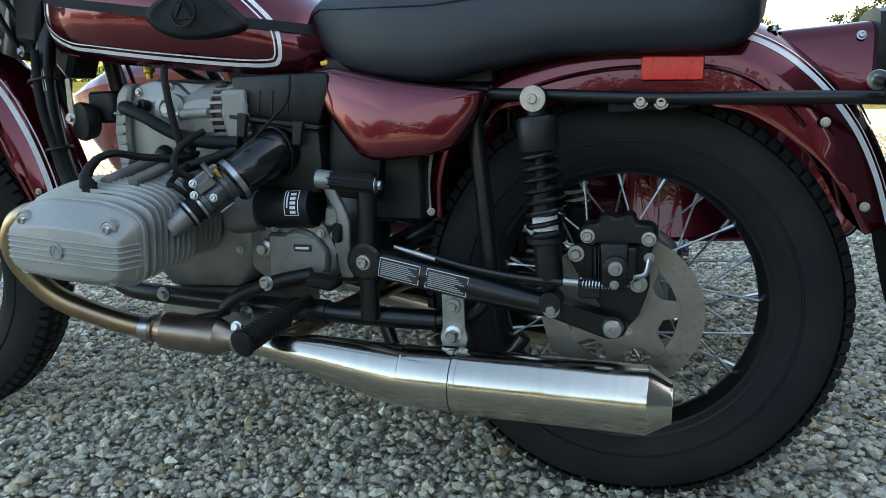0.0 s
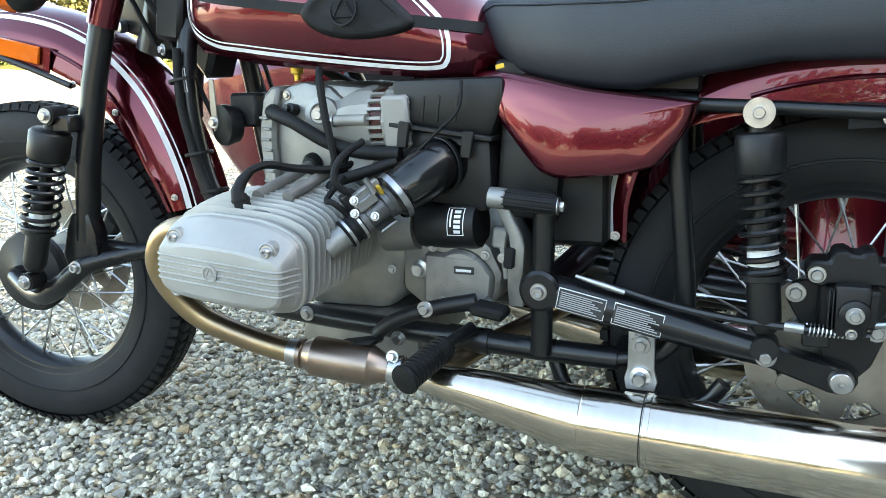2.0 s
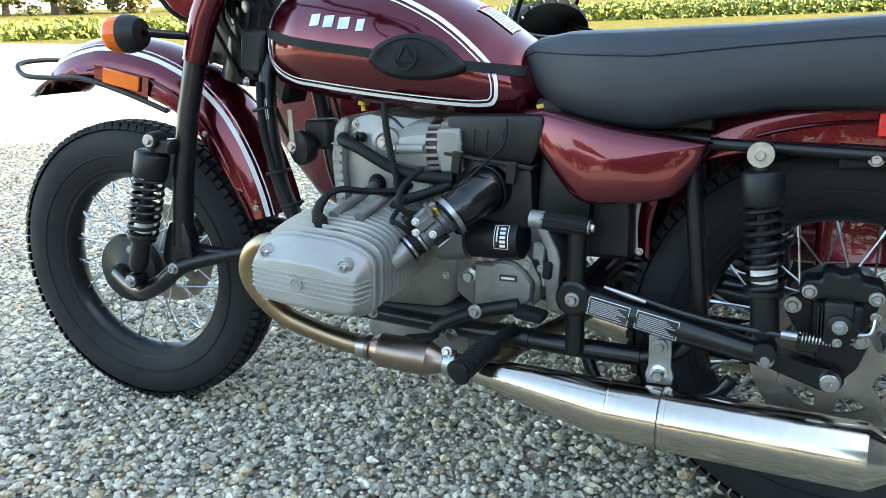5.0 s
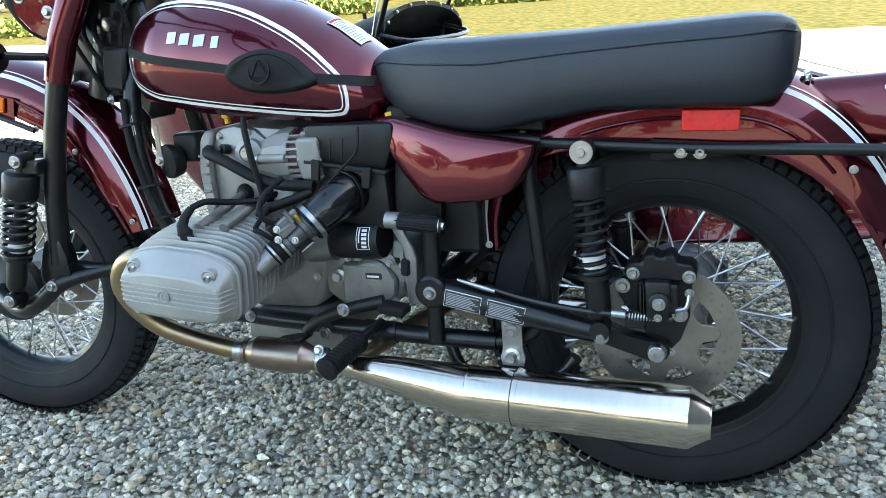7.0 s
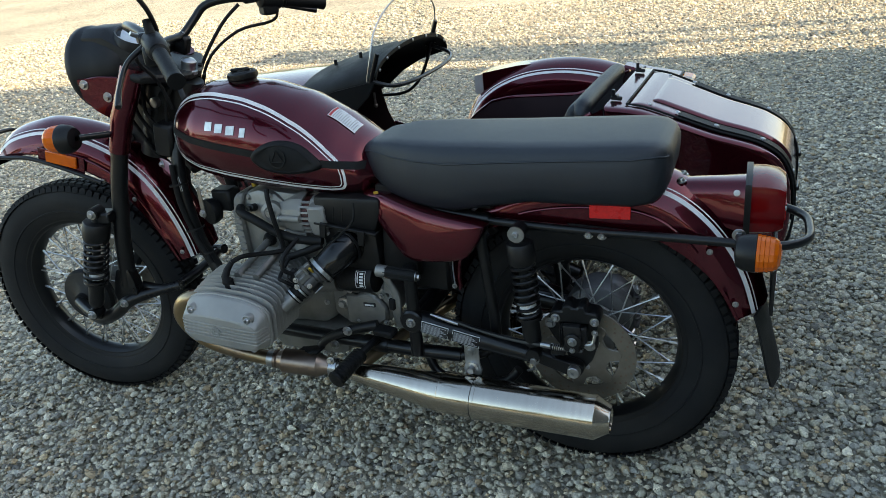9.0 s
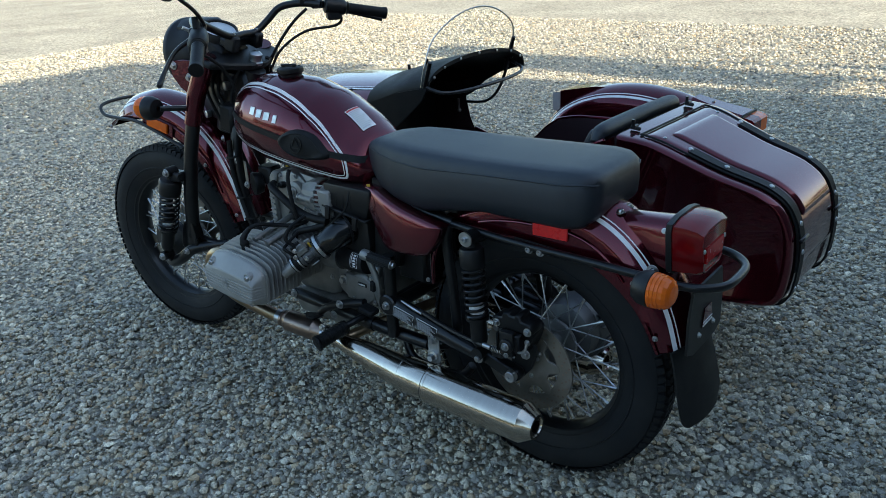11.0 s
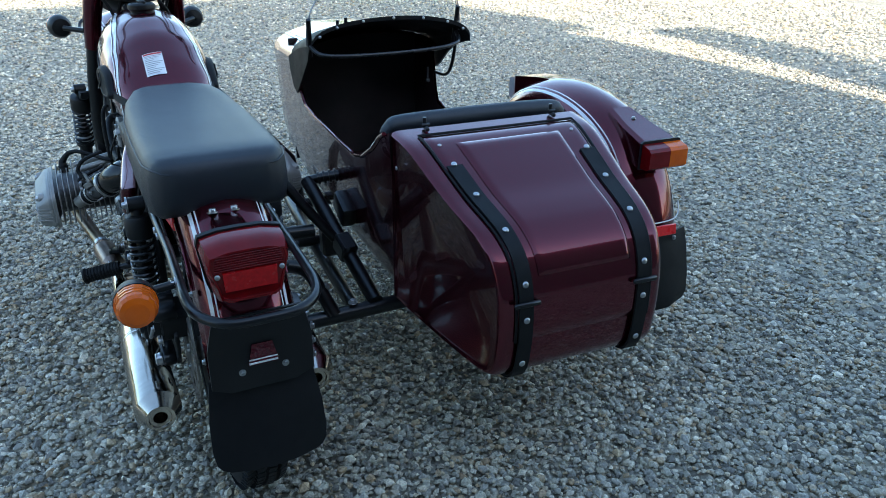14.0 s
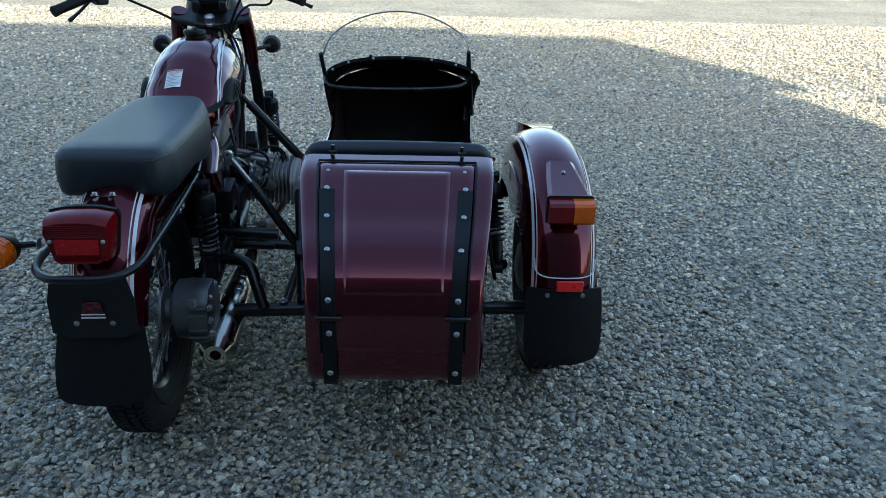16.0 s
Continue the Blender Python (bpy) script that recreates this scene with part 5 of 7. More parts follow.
part("vent_web", Shape().box(o + ax * 0.116 + Vector((0, 0.025, 0.0)), (0.022, 0.055, 0.108), (0, 0, 0), 0.01), HEAD_ALU, alternator)
part("rear_cap", Shape().box(o + ax * 0.150 + Vector((0.004, -0.006, 0.006)), (0.046, 0.104, 0.082), (8, 0, 0), 0.005), HEAD_ALU, alternator, "square cast end cap")
for k in range(5):
    part("cap_rib", Shape().box(o + ax * 0.176 + Vector((0.0, -0.006, 0.035 - k * 0.016)), (0.004, 0.096, 0.006), (8, 0, 0), 0.001), HEAD_ALU, alternator)
for a in (145, 215, 275):
    d = Vector((0, math.sin(radians(a)), math.cos(radians(a))))
    part("lug", Shape().cyl(o + ax * 0.046 + d * 0.050, o + ax * 0.105 + d * 0.056, 0.009, n=12), HEAD_ALU, alternator)
    bolt(alternator, o + ax * 0.044 + d * 0.050, -ax, HEX_M)
part("bracket_boss", Shape().lathe([(0.026, 0.0), (0.028, 0.004), (0.028, 0.030), (0.018, 0.034), (0.016, 0.028), (0, 0.028)], (-0.790, -0.100, 0.682), (0.15, -1, 0.05), 20), HEAD_ALU, alternator)
part("bracket_bolt", HEX_L, None, alternator, xf=towards((-0.790, -0.130, 0.682), (0.15, -1, 0.05)))
tc = Shape().prism([(-0.902, 0.560), (-0.905, 0.640), (-0.893, 0.700), (-0.872, 0.728), (-0.830, 0.738), (-0.780, 0.728), (-0.745, 0.700), (-0.700, 0.640), (-0.672, 0.600), (-0.690, 0.555), (-0.760, 0.535), (-0.870, 0.535)], 0.13, Matrix.Translation((0, -0.045, 0)) @ SIDE, 0.014, 2)
tc.prism([(-0.915, 0.545), (-0.918, 0.650), (-0.905, 0.712), (-0.885, 0.732), (-0.868, 0.728), (-0.880, 0.690), (-0.886, 0.640), (-0.884, 0.545)], 0.155, Matrix.Translation((0, -0.045, 0)) @ SIDE, 0.006)
cover = part("timing_cover", tc, CAST, bike, "cast aluminium timing cover")
for k in range(7):
    part("rib", Shape().box((-0.902 + 0.003 * (k % 2), -0.124, 0.570 + k * 0.018), (0.018, 0.006, 0.005), (0, 6, 0), 0.0015), CAST, cover)
part("filler_boss", Shape().lathe([(0.024, 0.0), (0.026, 0.004), (0.026, 0.014), (0.020, 0.020), (0, 0.021)], (-0.715, -0.118, 0.598), (0.1, -1, 0.5), 24), HEAD_ALU, cover)
part("sensor", Shape().lathe([(0.010, 0), (0.010, 0.016), (0.006, 0.018), (0.006, 0.026), (0, 0.026)], (-0.845, -0.112, 0.690), (-0.2, -1, 0.2), 14), PLASTIC, cover)
for x, z in ((-0.875, 0.555), (-0.862, 0.715), (-0.795, 0.722), (-0.735, 0.690), (-0.700, 0.575)):
    bolt(cover, (x, -0.110, z), (0, -1, 0), HEX_S)
airbox = part("air_box", Shape().prism([(-0.650, 0.668), (-0.655, 0.735), (-0.47, 0.735), (-0.47, 0.700), (-0.492, 0.646)], 0.165, Matrix.Translation((0, -0.052, 0)) @ SIDE, 0.010, 2), PLASTIC, bike, "black plastic air box with a clipped seam")
part("lower_half", Shape().prism([(-0.648, 0.664), (-0.494, 0.642), (-0.492, 0.560), (-0.505, 0.530), (-0.60, 0.545), (-0.640, 0.58)], 0.155, Matrix.Translation((0, -0.052, 0)) @ SIDE, 0.010, 2), PLASTIC, airbox)
part("seam_flange", Shape().prism([(-0.657, 0.664), (-0.656, 0.671), (-0.486, 0.648), (-0.487, 0.640)], 0.184, Matrix.Translation((0, -0.052, 0)) @ SIDE, 0.002), PLASTIC, airbox)
for x, z in ((-0.629, 0.652), (-0.524, 0.637)):
    part("clip", Shape().box((x, -0.148, z), (0.018, 0.008, 0.040), (0, 8, 0), 0.002), PLASTIC, airbox)
for x in (-0.600, -0.575, -0.545):
    part("rib", Shape().box((x, -0.133, 0.690), (0.004, 0.006, 0.040), (0, 8, 0), 0.001), PLASTIC, airbox)
part("rear_half", Shape().box((-0.44, -0.05, 0.60), (0.10, 0.13, 0.16), (0, 5, 0), 0.014, 2), PLASTIC, airbox)
part("seat_base", Shape().prism([(-0.50, 0.735), (-0.495, 0.760), (-0.20, 0.735), (-0.20, 0.705), (-0.34, 0.712)], 0.19, SIDE, 0.004), PLASTIC, bike)
part("yellow_tag", Shape().box((-0.478, -0.126, 0.749), (0.013, 0.002, 0.007), (0, -10, 0), 0.0005), BRASS, bike, "small yellow tag")
part("battery_box", Shape().box((-0.375, -0.02, 0.545), (0.10, 0.15, 0.13), (0, 0, 0), 0.008), PLASTIC, bike)


def make_cylinder(side):
    """A finned cylinder with its rocker cover, pushrod tubes and plug cap; the left one sits a little ahead."""
    dx = 0.0 if side < 0 else 0.035
    cx, cz = -0.790 + dx, 0.500
    hx = -0.813 + dx                     # the head stands a little ahead of the barrel
    lean = radians(4.5)
    def ring(y, w, h, r, n=8, x0=cx, z0=cz, low=None, arch=0.0):
        """A squared-off oval; low: its reach downwards where that differs; arch: how far its corners draw in."""
        out = []
        for k in range(4 * n):
            a = 2 * math.pi * (k + 0.5) / (4 * n)
            sx, sz = math.cos(a), math.sin(a)
            e = 2.0 / r
            px, pz = w * math.copysign(abs(sx) ** e, sx), math.copysign(abs(sz) ** e, sz)
            pz *= (h if pz > 0 or low is None else low) * (1 - arch * (px / w) ** 2 * (1.0 if pz > 0 else 0.5))
            out.append((x0 + px * math.cos(lean) + pz * math.sin(lean), side * y, z0 + pz * math.cos(lean) - px * math.sin(lean)))
        return out
    s = Shape().cyl((cx, side * 0.09, cz), (cx, side * 0.32, cz), 0.058, n=30)
    s.rings([ring(0.23, 0.080, 0.044, 3.0, 8, hx), ring(0.322, 0.088, 0.044, 3.2, 8, hx), ring(0.336, 0.105, 0.060, 3.2, 8, hx, 0.490)])
    # the core takes the darker casting colour to deepen the shade between fins
    cyl = part("cylinder", s, DARK_CAST, bike, "aluminium cylinder with cooling fins, its core darkened for the shade between them")
    for k in range(15):
        y = 0.118 + k * 0.0146
        if k < 7:
            w, h, x0, z0 = 0.083, 0.078, cx, cz
        else:
            f = (k - 7) / 7
            w, h, x0, z0 = 0.120, 0.077 - 0.006 * f * f, hx + 0.002, 0.500 - 0.009 * f * f
        sq, ar = (3.4, 0.0) if k < 7 else (5.5, 0.20)
        fin = Shape().rings([ring(y + dy, w * m, h * m, sq, 10, x0, z0, None, ar) for dy, m in ((-0.0016, 0.975), (-0.0008, 1.0), (0.0008, 1.0), (0.0016, 0.975))])
        part("fin", fin, HEAD_ALU, cyl)
    c = Shape()
    kx, kz = hx, 0.4835
    # a flat ribbed face, a broad facet that falls back to the arched upper rim, a grooved flange
    FACE = [(0.334, 0.117, 0.0715, 0.0675, 5.5), (0.342, 0.118, 0.0725, 0.0685, 5.5), (0.3435, 0.1145, 0.0695, 0.0655, 5.5), (0.3465, 0.1145, 0.0695, 0.0655, 5.5), (0.3475, 0.1155, 0.0700, 0.0660, 5.5), (0.354, 0.1145, 0.0680, 0.0650, 5.5), (0.358, 0.1120, 0.0650, 0.0630, 5.5),
            (0.3815, 0.1065, 0.0370, 0.0520, 6.0), (0.3855, 0.1030, 0.0335, 0.0480, 6.0), (0.3875, 0.096, 0.0290, 0.0430, 5.0), (0.3885, 0.060, 0.018, 0.026, 4.0), (0.389, 0.01, 0.006, 0.006, 3.0)]
    c.rings([ring(y, w, h, r, 16, kx, kz, low, 0.24) for y, w, h, low, r in FACE])
    cover = part("rocker_cover", c, HEAD_ALU, cyl, "blasted aluminium rocker cover with raised ribs", sharp=16)
    turn2 = Matrix.Translation((kx, 0, kz)) @ pose(0, 0, 0, 0, math.degrees(lean), 0)
    for k in range(5):
        z = 0.011 - k * 0.0088
        pts = [(-w, side * (y + 0.0008), z) for y, w in ((0.349, 0.1153), (0.354, 0.1145), (0.358, 0.1122), (0.3815, 0.1065), (0.3855, 0.1030), (0.3875, 0.096), (0.3885, 0.060))]
        pts = [turn2 @ Vector(p) for p in pts + [(-x, y, z0) for x, y, z0 in pts[::-1]]]
        part("rib", Shape().tube(pts, 0.0017, 6), HEAD_ALU, cover)
    o = turn2 @ Vector((-0.008, side * 0.3875, -0.006))
    part("emblem", Shape().lathe([(0.0125, -0.002), (0.0125, 0.0045), (0.0105, 0.005), (0.0095, 0.0030), (0, 0.0030)], o, (0, side, 0), 24), HEAD_ALU, cover)
    for a in (90, 210, 330):
        q = o + Vector((0, side * 0.0034, 0))
        part("emblem", Shape().cyl(q + Vector((0.008 * math.cos(radians(a)), 0, 0.008 * math.sin(radians(a)))), q + Vector((0.008 * math.cos(radians(a + 120)), 0, 0.008 * math.sin(radians(a + 120)))), 0.0009, n=5), HEAD_ALU, cover)
    for sx, sz in ((-1, 1), (1, 1), (-1, -1), (1, -1)):
        p = turn2 @ Vector((sx * (0.083 if sz < 0 else 0.080), side * 0.374, 0.0345 if sz > 0 else -0.0430))
        r0 = 0.0145 if sz > 0 else 0.0110
        part("boss", Shape().lathe([(r0 + 0.001, -0.03), (r0, 0.003), (r0 - 0.002, 0.005), (r0 - 0.004, 0.003), (0, 0.002)], p, (0, side, 0), 20), HEAD_ALU, cover)
        bolt(cover, p + Vector((0, side * 0.003, 0)), (0, side, 0), CAP_M if sz > 0 else CAP_S)
    for x in (-0.03, 0.025):
        part("pushrod_tube", Shape().cyl((cx + x, side * 0.085, cz + 0.105), (cx + x, side * 0.27, cz + 0.070), 0.0095, n=14), CAST, cyl)
        part("seal", Shape().lathe([(0.0185, 0), (0.0225, 0.003), (0.0225, 0.014), (0.0195, 0.017), (0.0195, 0.024), (0.0150, 0.034), (0.0098, 0.036)], (cx + x, side * 0.088, cz + 0.104), (0, side, -0.2), 18), SOFT_RUBBER, cyl)
    p = Vector((cx - 0.032, side * 0.300, cz + 0.046))
    boot = Shape().tube([p, p + Vector((-0.004, 0, 0.020)), p + Vector((-0.008, 0, 0.028)), p + Vector((-0.010, 0, 0.036)), p + Vector((-0.008, -side * 0.010, 0.050)), p + Vector((0.000, -side * 0.022, 0.064))], [0.0130, 0.0125, 0.0120, 0.0100, 0.0085, 0.0068], 14)
    boot.lathe([(0.0135, 0.0), (0.0142, 0.003), (0.0135, 0.006)], p + Vector((-0.005, 0, 0.020)), (-0.2, 0, 1), 16)
    part("plug_cap", boot, SOFT_RUBBER, cyl, "black spark plug cap")
    part("plug_lead", Shape().tube([p + Vector((0.000, -side * 0.022, 0.064)), p + Vector((0.015, -side * 0.045, 0.070)), (cx + 0.004, side * 0.215, cz + 0.106), (cx + 0.045, side * 0.175, cz + 0.100), (cx + 0.060, side * 0.135, cz + 0.104)], 0.0062, 8, smooth=6), SOFT_RUBBER, cyl)
    # inlet: stub, throttle body, rubber elbow
    a = Vector((cx + 0.088, side * 0.275, cz - 0.006))
    b = Vector((-0.580 + dx * 0.3, side * 0.150, 0.603))
    u = (b - a).normalized()
    part("inlet_stub", Shape().tube([a, a + u * 0.030, a + u * 0.048], [0.0175, 0.0180, 0.0195], 18), CAST, cyl)
    part("sleeve", Shape().lathe([(0.020, 0.036), (0.0235, 0.038), (0.0235, 0.047), (0.0215, 0.049), (0.0215, 0.055), (0.0235, 0.057), (0.0235, 0.066), (0.0205, 0.068)], a, u, 24), SOFT_RUBBER, cyl, "ribbed black rubber sleeve")
    for h in (0.040, 0.060):
        part("clamp", Shape().lathe([(0.0240, h), (0.0250, h + 0.0005), (0.0250, h + 0.0045), (0.0240, h + 0.005)], a, u, 24), ZINC, cyl)
    w = u.cross(Vector((0, 0, 1))).normalized()
    v = w.cross(u).normalized()
    tb = Shape().lathe([(0.019, 0.062), (0.022, 0.066), (0.022, 0.076), (0.0185, 0.078), (0.0185, 0.108), (0.024, 0.110), (0.024, 0.118), (0.0265, 0.120), (0.0265, 0.128)], a, u, 24, caps=True)
    body = part("throttle_body", tb, DARK_CAST, cyl, "grey cast throttle body")
    turn = Matrix((u, w, v)).transposed().to_4x4()
    def block(name, du, dw, dv, size, mat, bevel=0.002):
        sh = Shape().box((0, 0, 0), size, (0, 0, 0), bevel)
        c0 = a + u * du + w * dw + v * dv
        sh.v = [tuple(turn @ Vector(p) + c0) for p in sh.v]
        return part(name, sh, mat, body)
    sg_w = -side
    block("spindle_boss", 0.092, 0.022 * sg_w * -1, 0.0, (0.026, 0.020, 0.026), CAST)
    block("sensor", 0.090, 0.030 * sg_w * -1, 0.004, (0.022, 0.012, 0.030), PLASTIC)
    block("bridge", 0.088, 0.004, 0.024, (0.034, 0.030, 0.016), CAST)
    block("injector", 0.070, -0.004, 0.032, (0.016, 0.016, 0.034), PLASTIC)
    block("fuel_rail", 0.100, 0.0, 0.036, (0.046, 0.013, 0.012), CAST)
    block("lever_plate", 0.096, 0.0, -0.026, (0.030, 0.034, 0.004), ZINC, 0.001)
    block("adjuster", 0.116, 0.012, 0.026, (0.007, 0.008, 0.018), BRASS)
    block("flange_pad", 0.112, 0.020 * sg_w * -1, -0.014, (0.016, 0.016, 0.022), CAST)
    block("plug", 0.084, 0.024 * sg_w * -1, 0.030, (0.018, 0.018, 0.016), PLASTIC)
    block("link_arm", 0.100, 0.030 * sg_w * -1, -0.006, (0.036, 0.004, 0.010), ZINC, 0.001)
    part("wire", Shape().tube([a + u * 0.078 + v * 0.045, a + u * 0.070 + v * 0.075, a + u * 0.085 + v * 0.100 - Vector((0, side * 0.02, 0)), a + u * 0.11 + v * 0.11 - Vector((0, side * 0.06, 0))], 0.0055, 8, smooth=4), SOFT_RUBBER, body)
    block("sensor_plug", 0.076, 0.018 * -sg_w, 0.040, (0.024, 0.016, 0.014), PLASTIC)
    block("sensor_body", 0.112, 0.026 * -sg_w, 0.010, (0.018, 0.018, 0.028), PLASTIC)
    block("print", 0.112, 0.0352 * -sg_w, 0.014, (0.008, 0.0006, 0.005), LABEL, 0.0)
    for h, r in ((0.042, 0.0285), (0.062, 0.0285), (0.134, 0.0420)):
        part("clamp_screw", Shape().cyl(a + u * h + w * (r * -sg_w) - v * 0.010, a + u * h + w * (r * -sg_w) + v * 0.010, 0.0042, n=10), ZINC, cyl)
    part("vacuum_hose", Shape().tube([a + u * 0.058 + v * 0.022, a + u * 0.050 + v * 0.050, a + u * 0.030 + v * 0.066 - Vector((0, side * 0.03, 0)), a + u * 0.040 + v * 0.090 - Vector((0, side * 0.09, 0))], 0.0046, 8, smooth=4), SOFT_RUBBER, cyl)
    part("idle_screw", Shape().cyl(a + u * 0.105 + v * 0.030 + w * 0.02, a + u * 0.105 + v * 0.056 + w * 0.02, 0.0045, n=10), ZINC, body)
    for du, dv in ((0.082, 0.012), (0.104, -0.010), (0.092, 0.028)):
        c0 = a + u * du + v * dv + Vector((0, side * 0.030, 0))
        bolt(body, c0, (0.2, side, 0.2), CAP_S)
    e0 = a + u * 0.126
    part("air_elbow", Shape().tube([e0, a + u * 0.150, a + u * 0.178 + Vector((0.003, 0, 0.001)), b + Vector((0.000, -side * 0.008, 0.000)), b + Vector((0.012, -side * 0.040, 0.003))], [0.0325, 0.0350, 0.0385, 0.0410, 0.042], 24, smooth=5), GLOSS_RUBBER, cyl, "glossy black rubber inlet elbow", sharp=70)
    part("elbow_lip", Shape().lathe([(0.034, 0.124), (0.0375, 0.127), (0.0375, 0.141), (0.036, 0.144)], a, u, 28), GLOSS_RUBBER, cyl)
    part("hose_clamp", Shape().lathe([(0.0376, 0.129), (0.0388, 0.1295), (0.0388, 0.1385), (0.0376, 0.139)], a, u, 28), ZINC, cyl, "slotted steel hose clamp")
    part("box_clamp", Shape().lathe([(0.0440, 0.0), (0.0452, 0.0005), (0.0452, 0.007), (0.0440, 0.0075)], b + Vector((0.002, -side * 0.012, 0.0)), (0.35, -side, 0.1), 28), PLASTIC, cyl)
    return cyl


make_cylinder(-1)
make_cylinder(1)
part("breather_hose", Shape().tube([(-0.885, -0.120, 0.690), (-0.868, -0.145, 0.687), (-0.822, -0.155, 0.672), (-0.759, -0.155, 0.640), (-0.701, -0.155, 0.626), (-0.636, -0.148, 0.622)], 0.0115, 10, smooth=5), SOFT_RUBBER, bike, "thick black breather hose")
part("vent_hose", Shape().tube([(-0.640, -0.150, 0.612), (-0.680, -0.165, 0.598), (-0.735, -0.180, 0.580), (-0.745, -0.185, 0.560)], 0.0095, 10, smooth=5), SOFT_RUBBER, bike)
part("cable", Shape().tube([(-0.770, -0.150, 0.755), (-0.762, -0.165, 0.735), (-0.752, -0.170, 0.676), (-0.742, -0.168, 0.617), (-0.748, -0.165, 0.592)], 0.0062, 8, smooth=5), SOFT_RUBBER, bike)
part("throttle_cable", Shape().tube([(-0.650, -0.185, 0.578), (-0.632, -0.175, 0.596), (-0.565, -0.170, 0.656), (-0.529, -0.168, 0.690), (-0.530, -0.150, 0.730)], 0.0028, 6, smooth=5), SOFT_RUBBER, bike)
part("fuel_tap", Shape().lathe([(0.006, 0), (0.006, 0.010), (0.011, 0.012), (0.011, 0.024), (0, 0.024)], (-0.855, -0.085, 0.738), (0, 0, 1), 14), BRASS, bike, "yellow fuel fitting")
horn = part("horn", Shape().lathe([(0.010, -0.03), (0.032, -0.02), (0.037, 0.0), (0.035, 0.007), (0.018, 0.010), (0, 0.009)], (-1.005, -0.10, 0.665), (-0.4, -1, 0), 26, caps=True), PLASTIC, bike, "round black horn")
part("bracket", Shape().prism([(-1.008, 0.69), (-1.006, 0.745), (-0.996, 0.745), (-0.994, 0.665), (-1.004, 0.655)], 0.004, Matrix.Translation((0, -0.130, 0)) @ SIDE, 0.001), DISC, horn)
bolt(horn, (-1.001, -0.134, 0.672), (0, -1, 0), HEX_M)
part("coil", Shape().box((-0.975, -0.06, 0.69), (0.06, 0.05, 0.06), (0, 0, 0), 0.006), PLASTIC, bike)


def make_exhaust(side):
    dy = side
    hd = Shape().tube([(-0.885, dy * 0.300, 0.520), (-0.922, dy * 0.318, 0.526), (-0.962, dy * 0.322, 0.510), (-0.984, dy * 0.318, 0.470), (-0.976, dy * 0.305, 0.422), (-0.940, dy * 0.285, 0.372), (-0.880, dy * 0.262, 0.338), (-0.83, dy * 0.245, 0.318), (-0.795, dy * 0.237, 0.310)], 0.0195, 16, smooth=5)
    pipe = part("header_pipe", hd, HEATED, bike, "heat-tinted golden exhaust header pipe", sharp=60)
    part("flange", Shape().lathe([(0.028, 0), (0.029, 0.010), (0.022, 0.014)], (-0.878, dy * 0.297, 0.519), (-1, 0.2 * dy, 0), 22), HEATED, pipe)
    A, B = Vector((-0.795, dy * 0.237, 0.310)), Vector((-0.640, dy * 0.212, 0.292))
    u, n = (B - A).normalized(), (B - A).length
    part("catalyst", Shape().lathe([(0.0205, -0.01), (0.021, 0.004), (0.0245, 0.006), (0.0245, 0.013), (0.0220, 0.015), (0.0305, 0.030), (0.0325, 0.033), (0.0325, n - 0.030), (0.0305, n - 0.026), (0.0225, n - 0.008), (0.021, n + 0.01)], A, u, 28), BROWNED, bike, "browned steel exhaust canister", sharp=22)
    part("clip", Shape().lathe([(0.0212, -0.012), (0.0225, -0.011), (0.0225, 0.006), (0.0212, 0.007)], A, u, 24), ZINC, bike)
    cl = part("clamp", Shape().lathe([(0.0215, n + 0.0), (0.0245, n + 0.002), (0.0245, n + 0.022), (0.0215, n + 0.024)], A, u, 24), ZINC, bike, "bright exhaust clamp")
    bolt(cl, A + u * (n + 0.012) + Vector((0, dy * 0.012, 0.026)), (0, dy, 0.3), HEX_M)
    C = B + u * 0.02
    D, E = Vector((-0.335, dy * 0.190, 0.243)), Vector((-0.243, dy * 0.188, 0.239))
    F, G = Vector((0.050, dy * 0.186, 0.232)), Vector((0.078, dy * 0.185, 0.231))
    mf = Shape().tube([C, C.lerp(D, 0.15), C.lerp(D, 0.5), D - Vector((0.01, 0, 0)), D, E], [0.021, 0.0225, 0.036, 0.0495, 0.0505, 0.0505], 36)
    muff = part("muffler", mf, STEEL, bike, "polished stainless steel tapered muffler", sharp=50)
    d2 = (F - E).normalized()
    L = (F - E).length
    part("muffler_can", Shape().lathe([(0.049, -0.010), (0.0522, -0.008), (0.0530, 0.0), (0.0530, L - 0.002), (0.0520, L), (0.034, L + 0.030), (0.033, L + 0.034), (0.026, L + 0.034), (0.024, L + 0.030), (0.016, L + 0.030), (0.016, L - 0.05), (0, L - 0.05)], E, d2, 40), STEEL, muff, "polished stainless muffler can", sharp=30)
    part("seam_ring", Shape().lathe([(0.0520, -0.006), (0.0535, -0.005), (0.0538, -0.001), (0.0535, 0.003), (0.0520, 0.004)], E, d2, 40), STEEL, muff, "raised joint ring")
    part("joint", Shape().lathe([(0.0520, -0.0085), (0.0528, -0.0082), (0.0528, -0.0068), (0.0520, -0.0065)], E, d2, 40), DARK, muff)
    part("weld", Shape().lathe([(0.0498, -0.002), (0.0508, -0.001), (0.0508, 0.0005), (0.0498, 0.002)], D, d2, 40), STEEL, muff)
    return muff


make_exhaust(-1)
make_exhaust(1)
# exhaust cross pipe
part("cross_pipe", Shape().tube([(-0.56, -0.19, 0.29), (-0.52, -0.10, 0.305), (-0.45, 0.0, 0.33), (-0.40, 0.12, 0.34)], 0.016, 12, smooth=4), HEATED, bike)


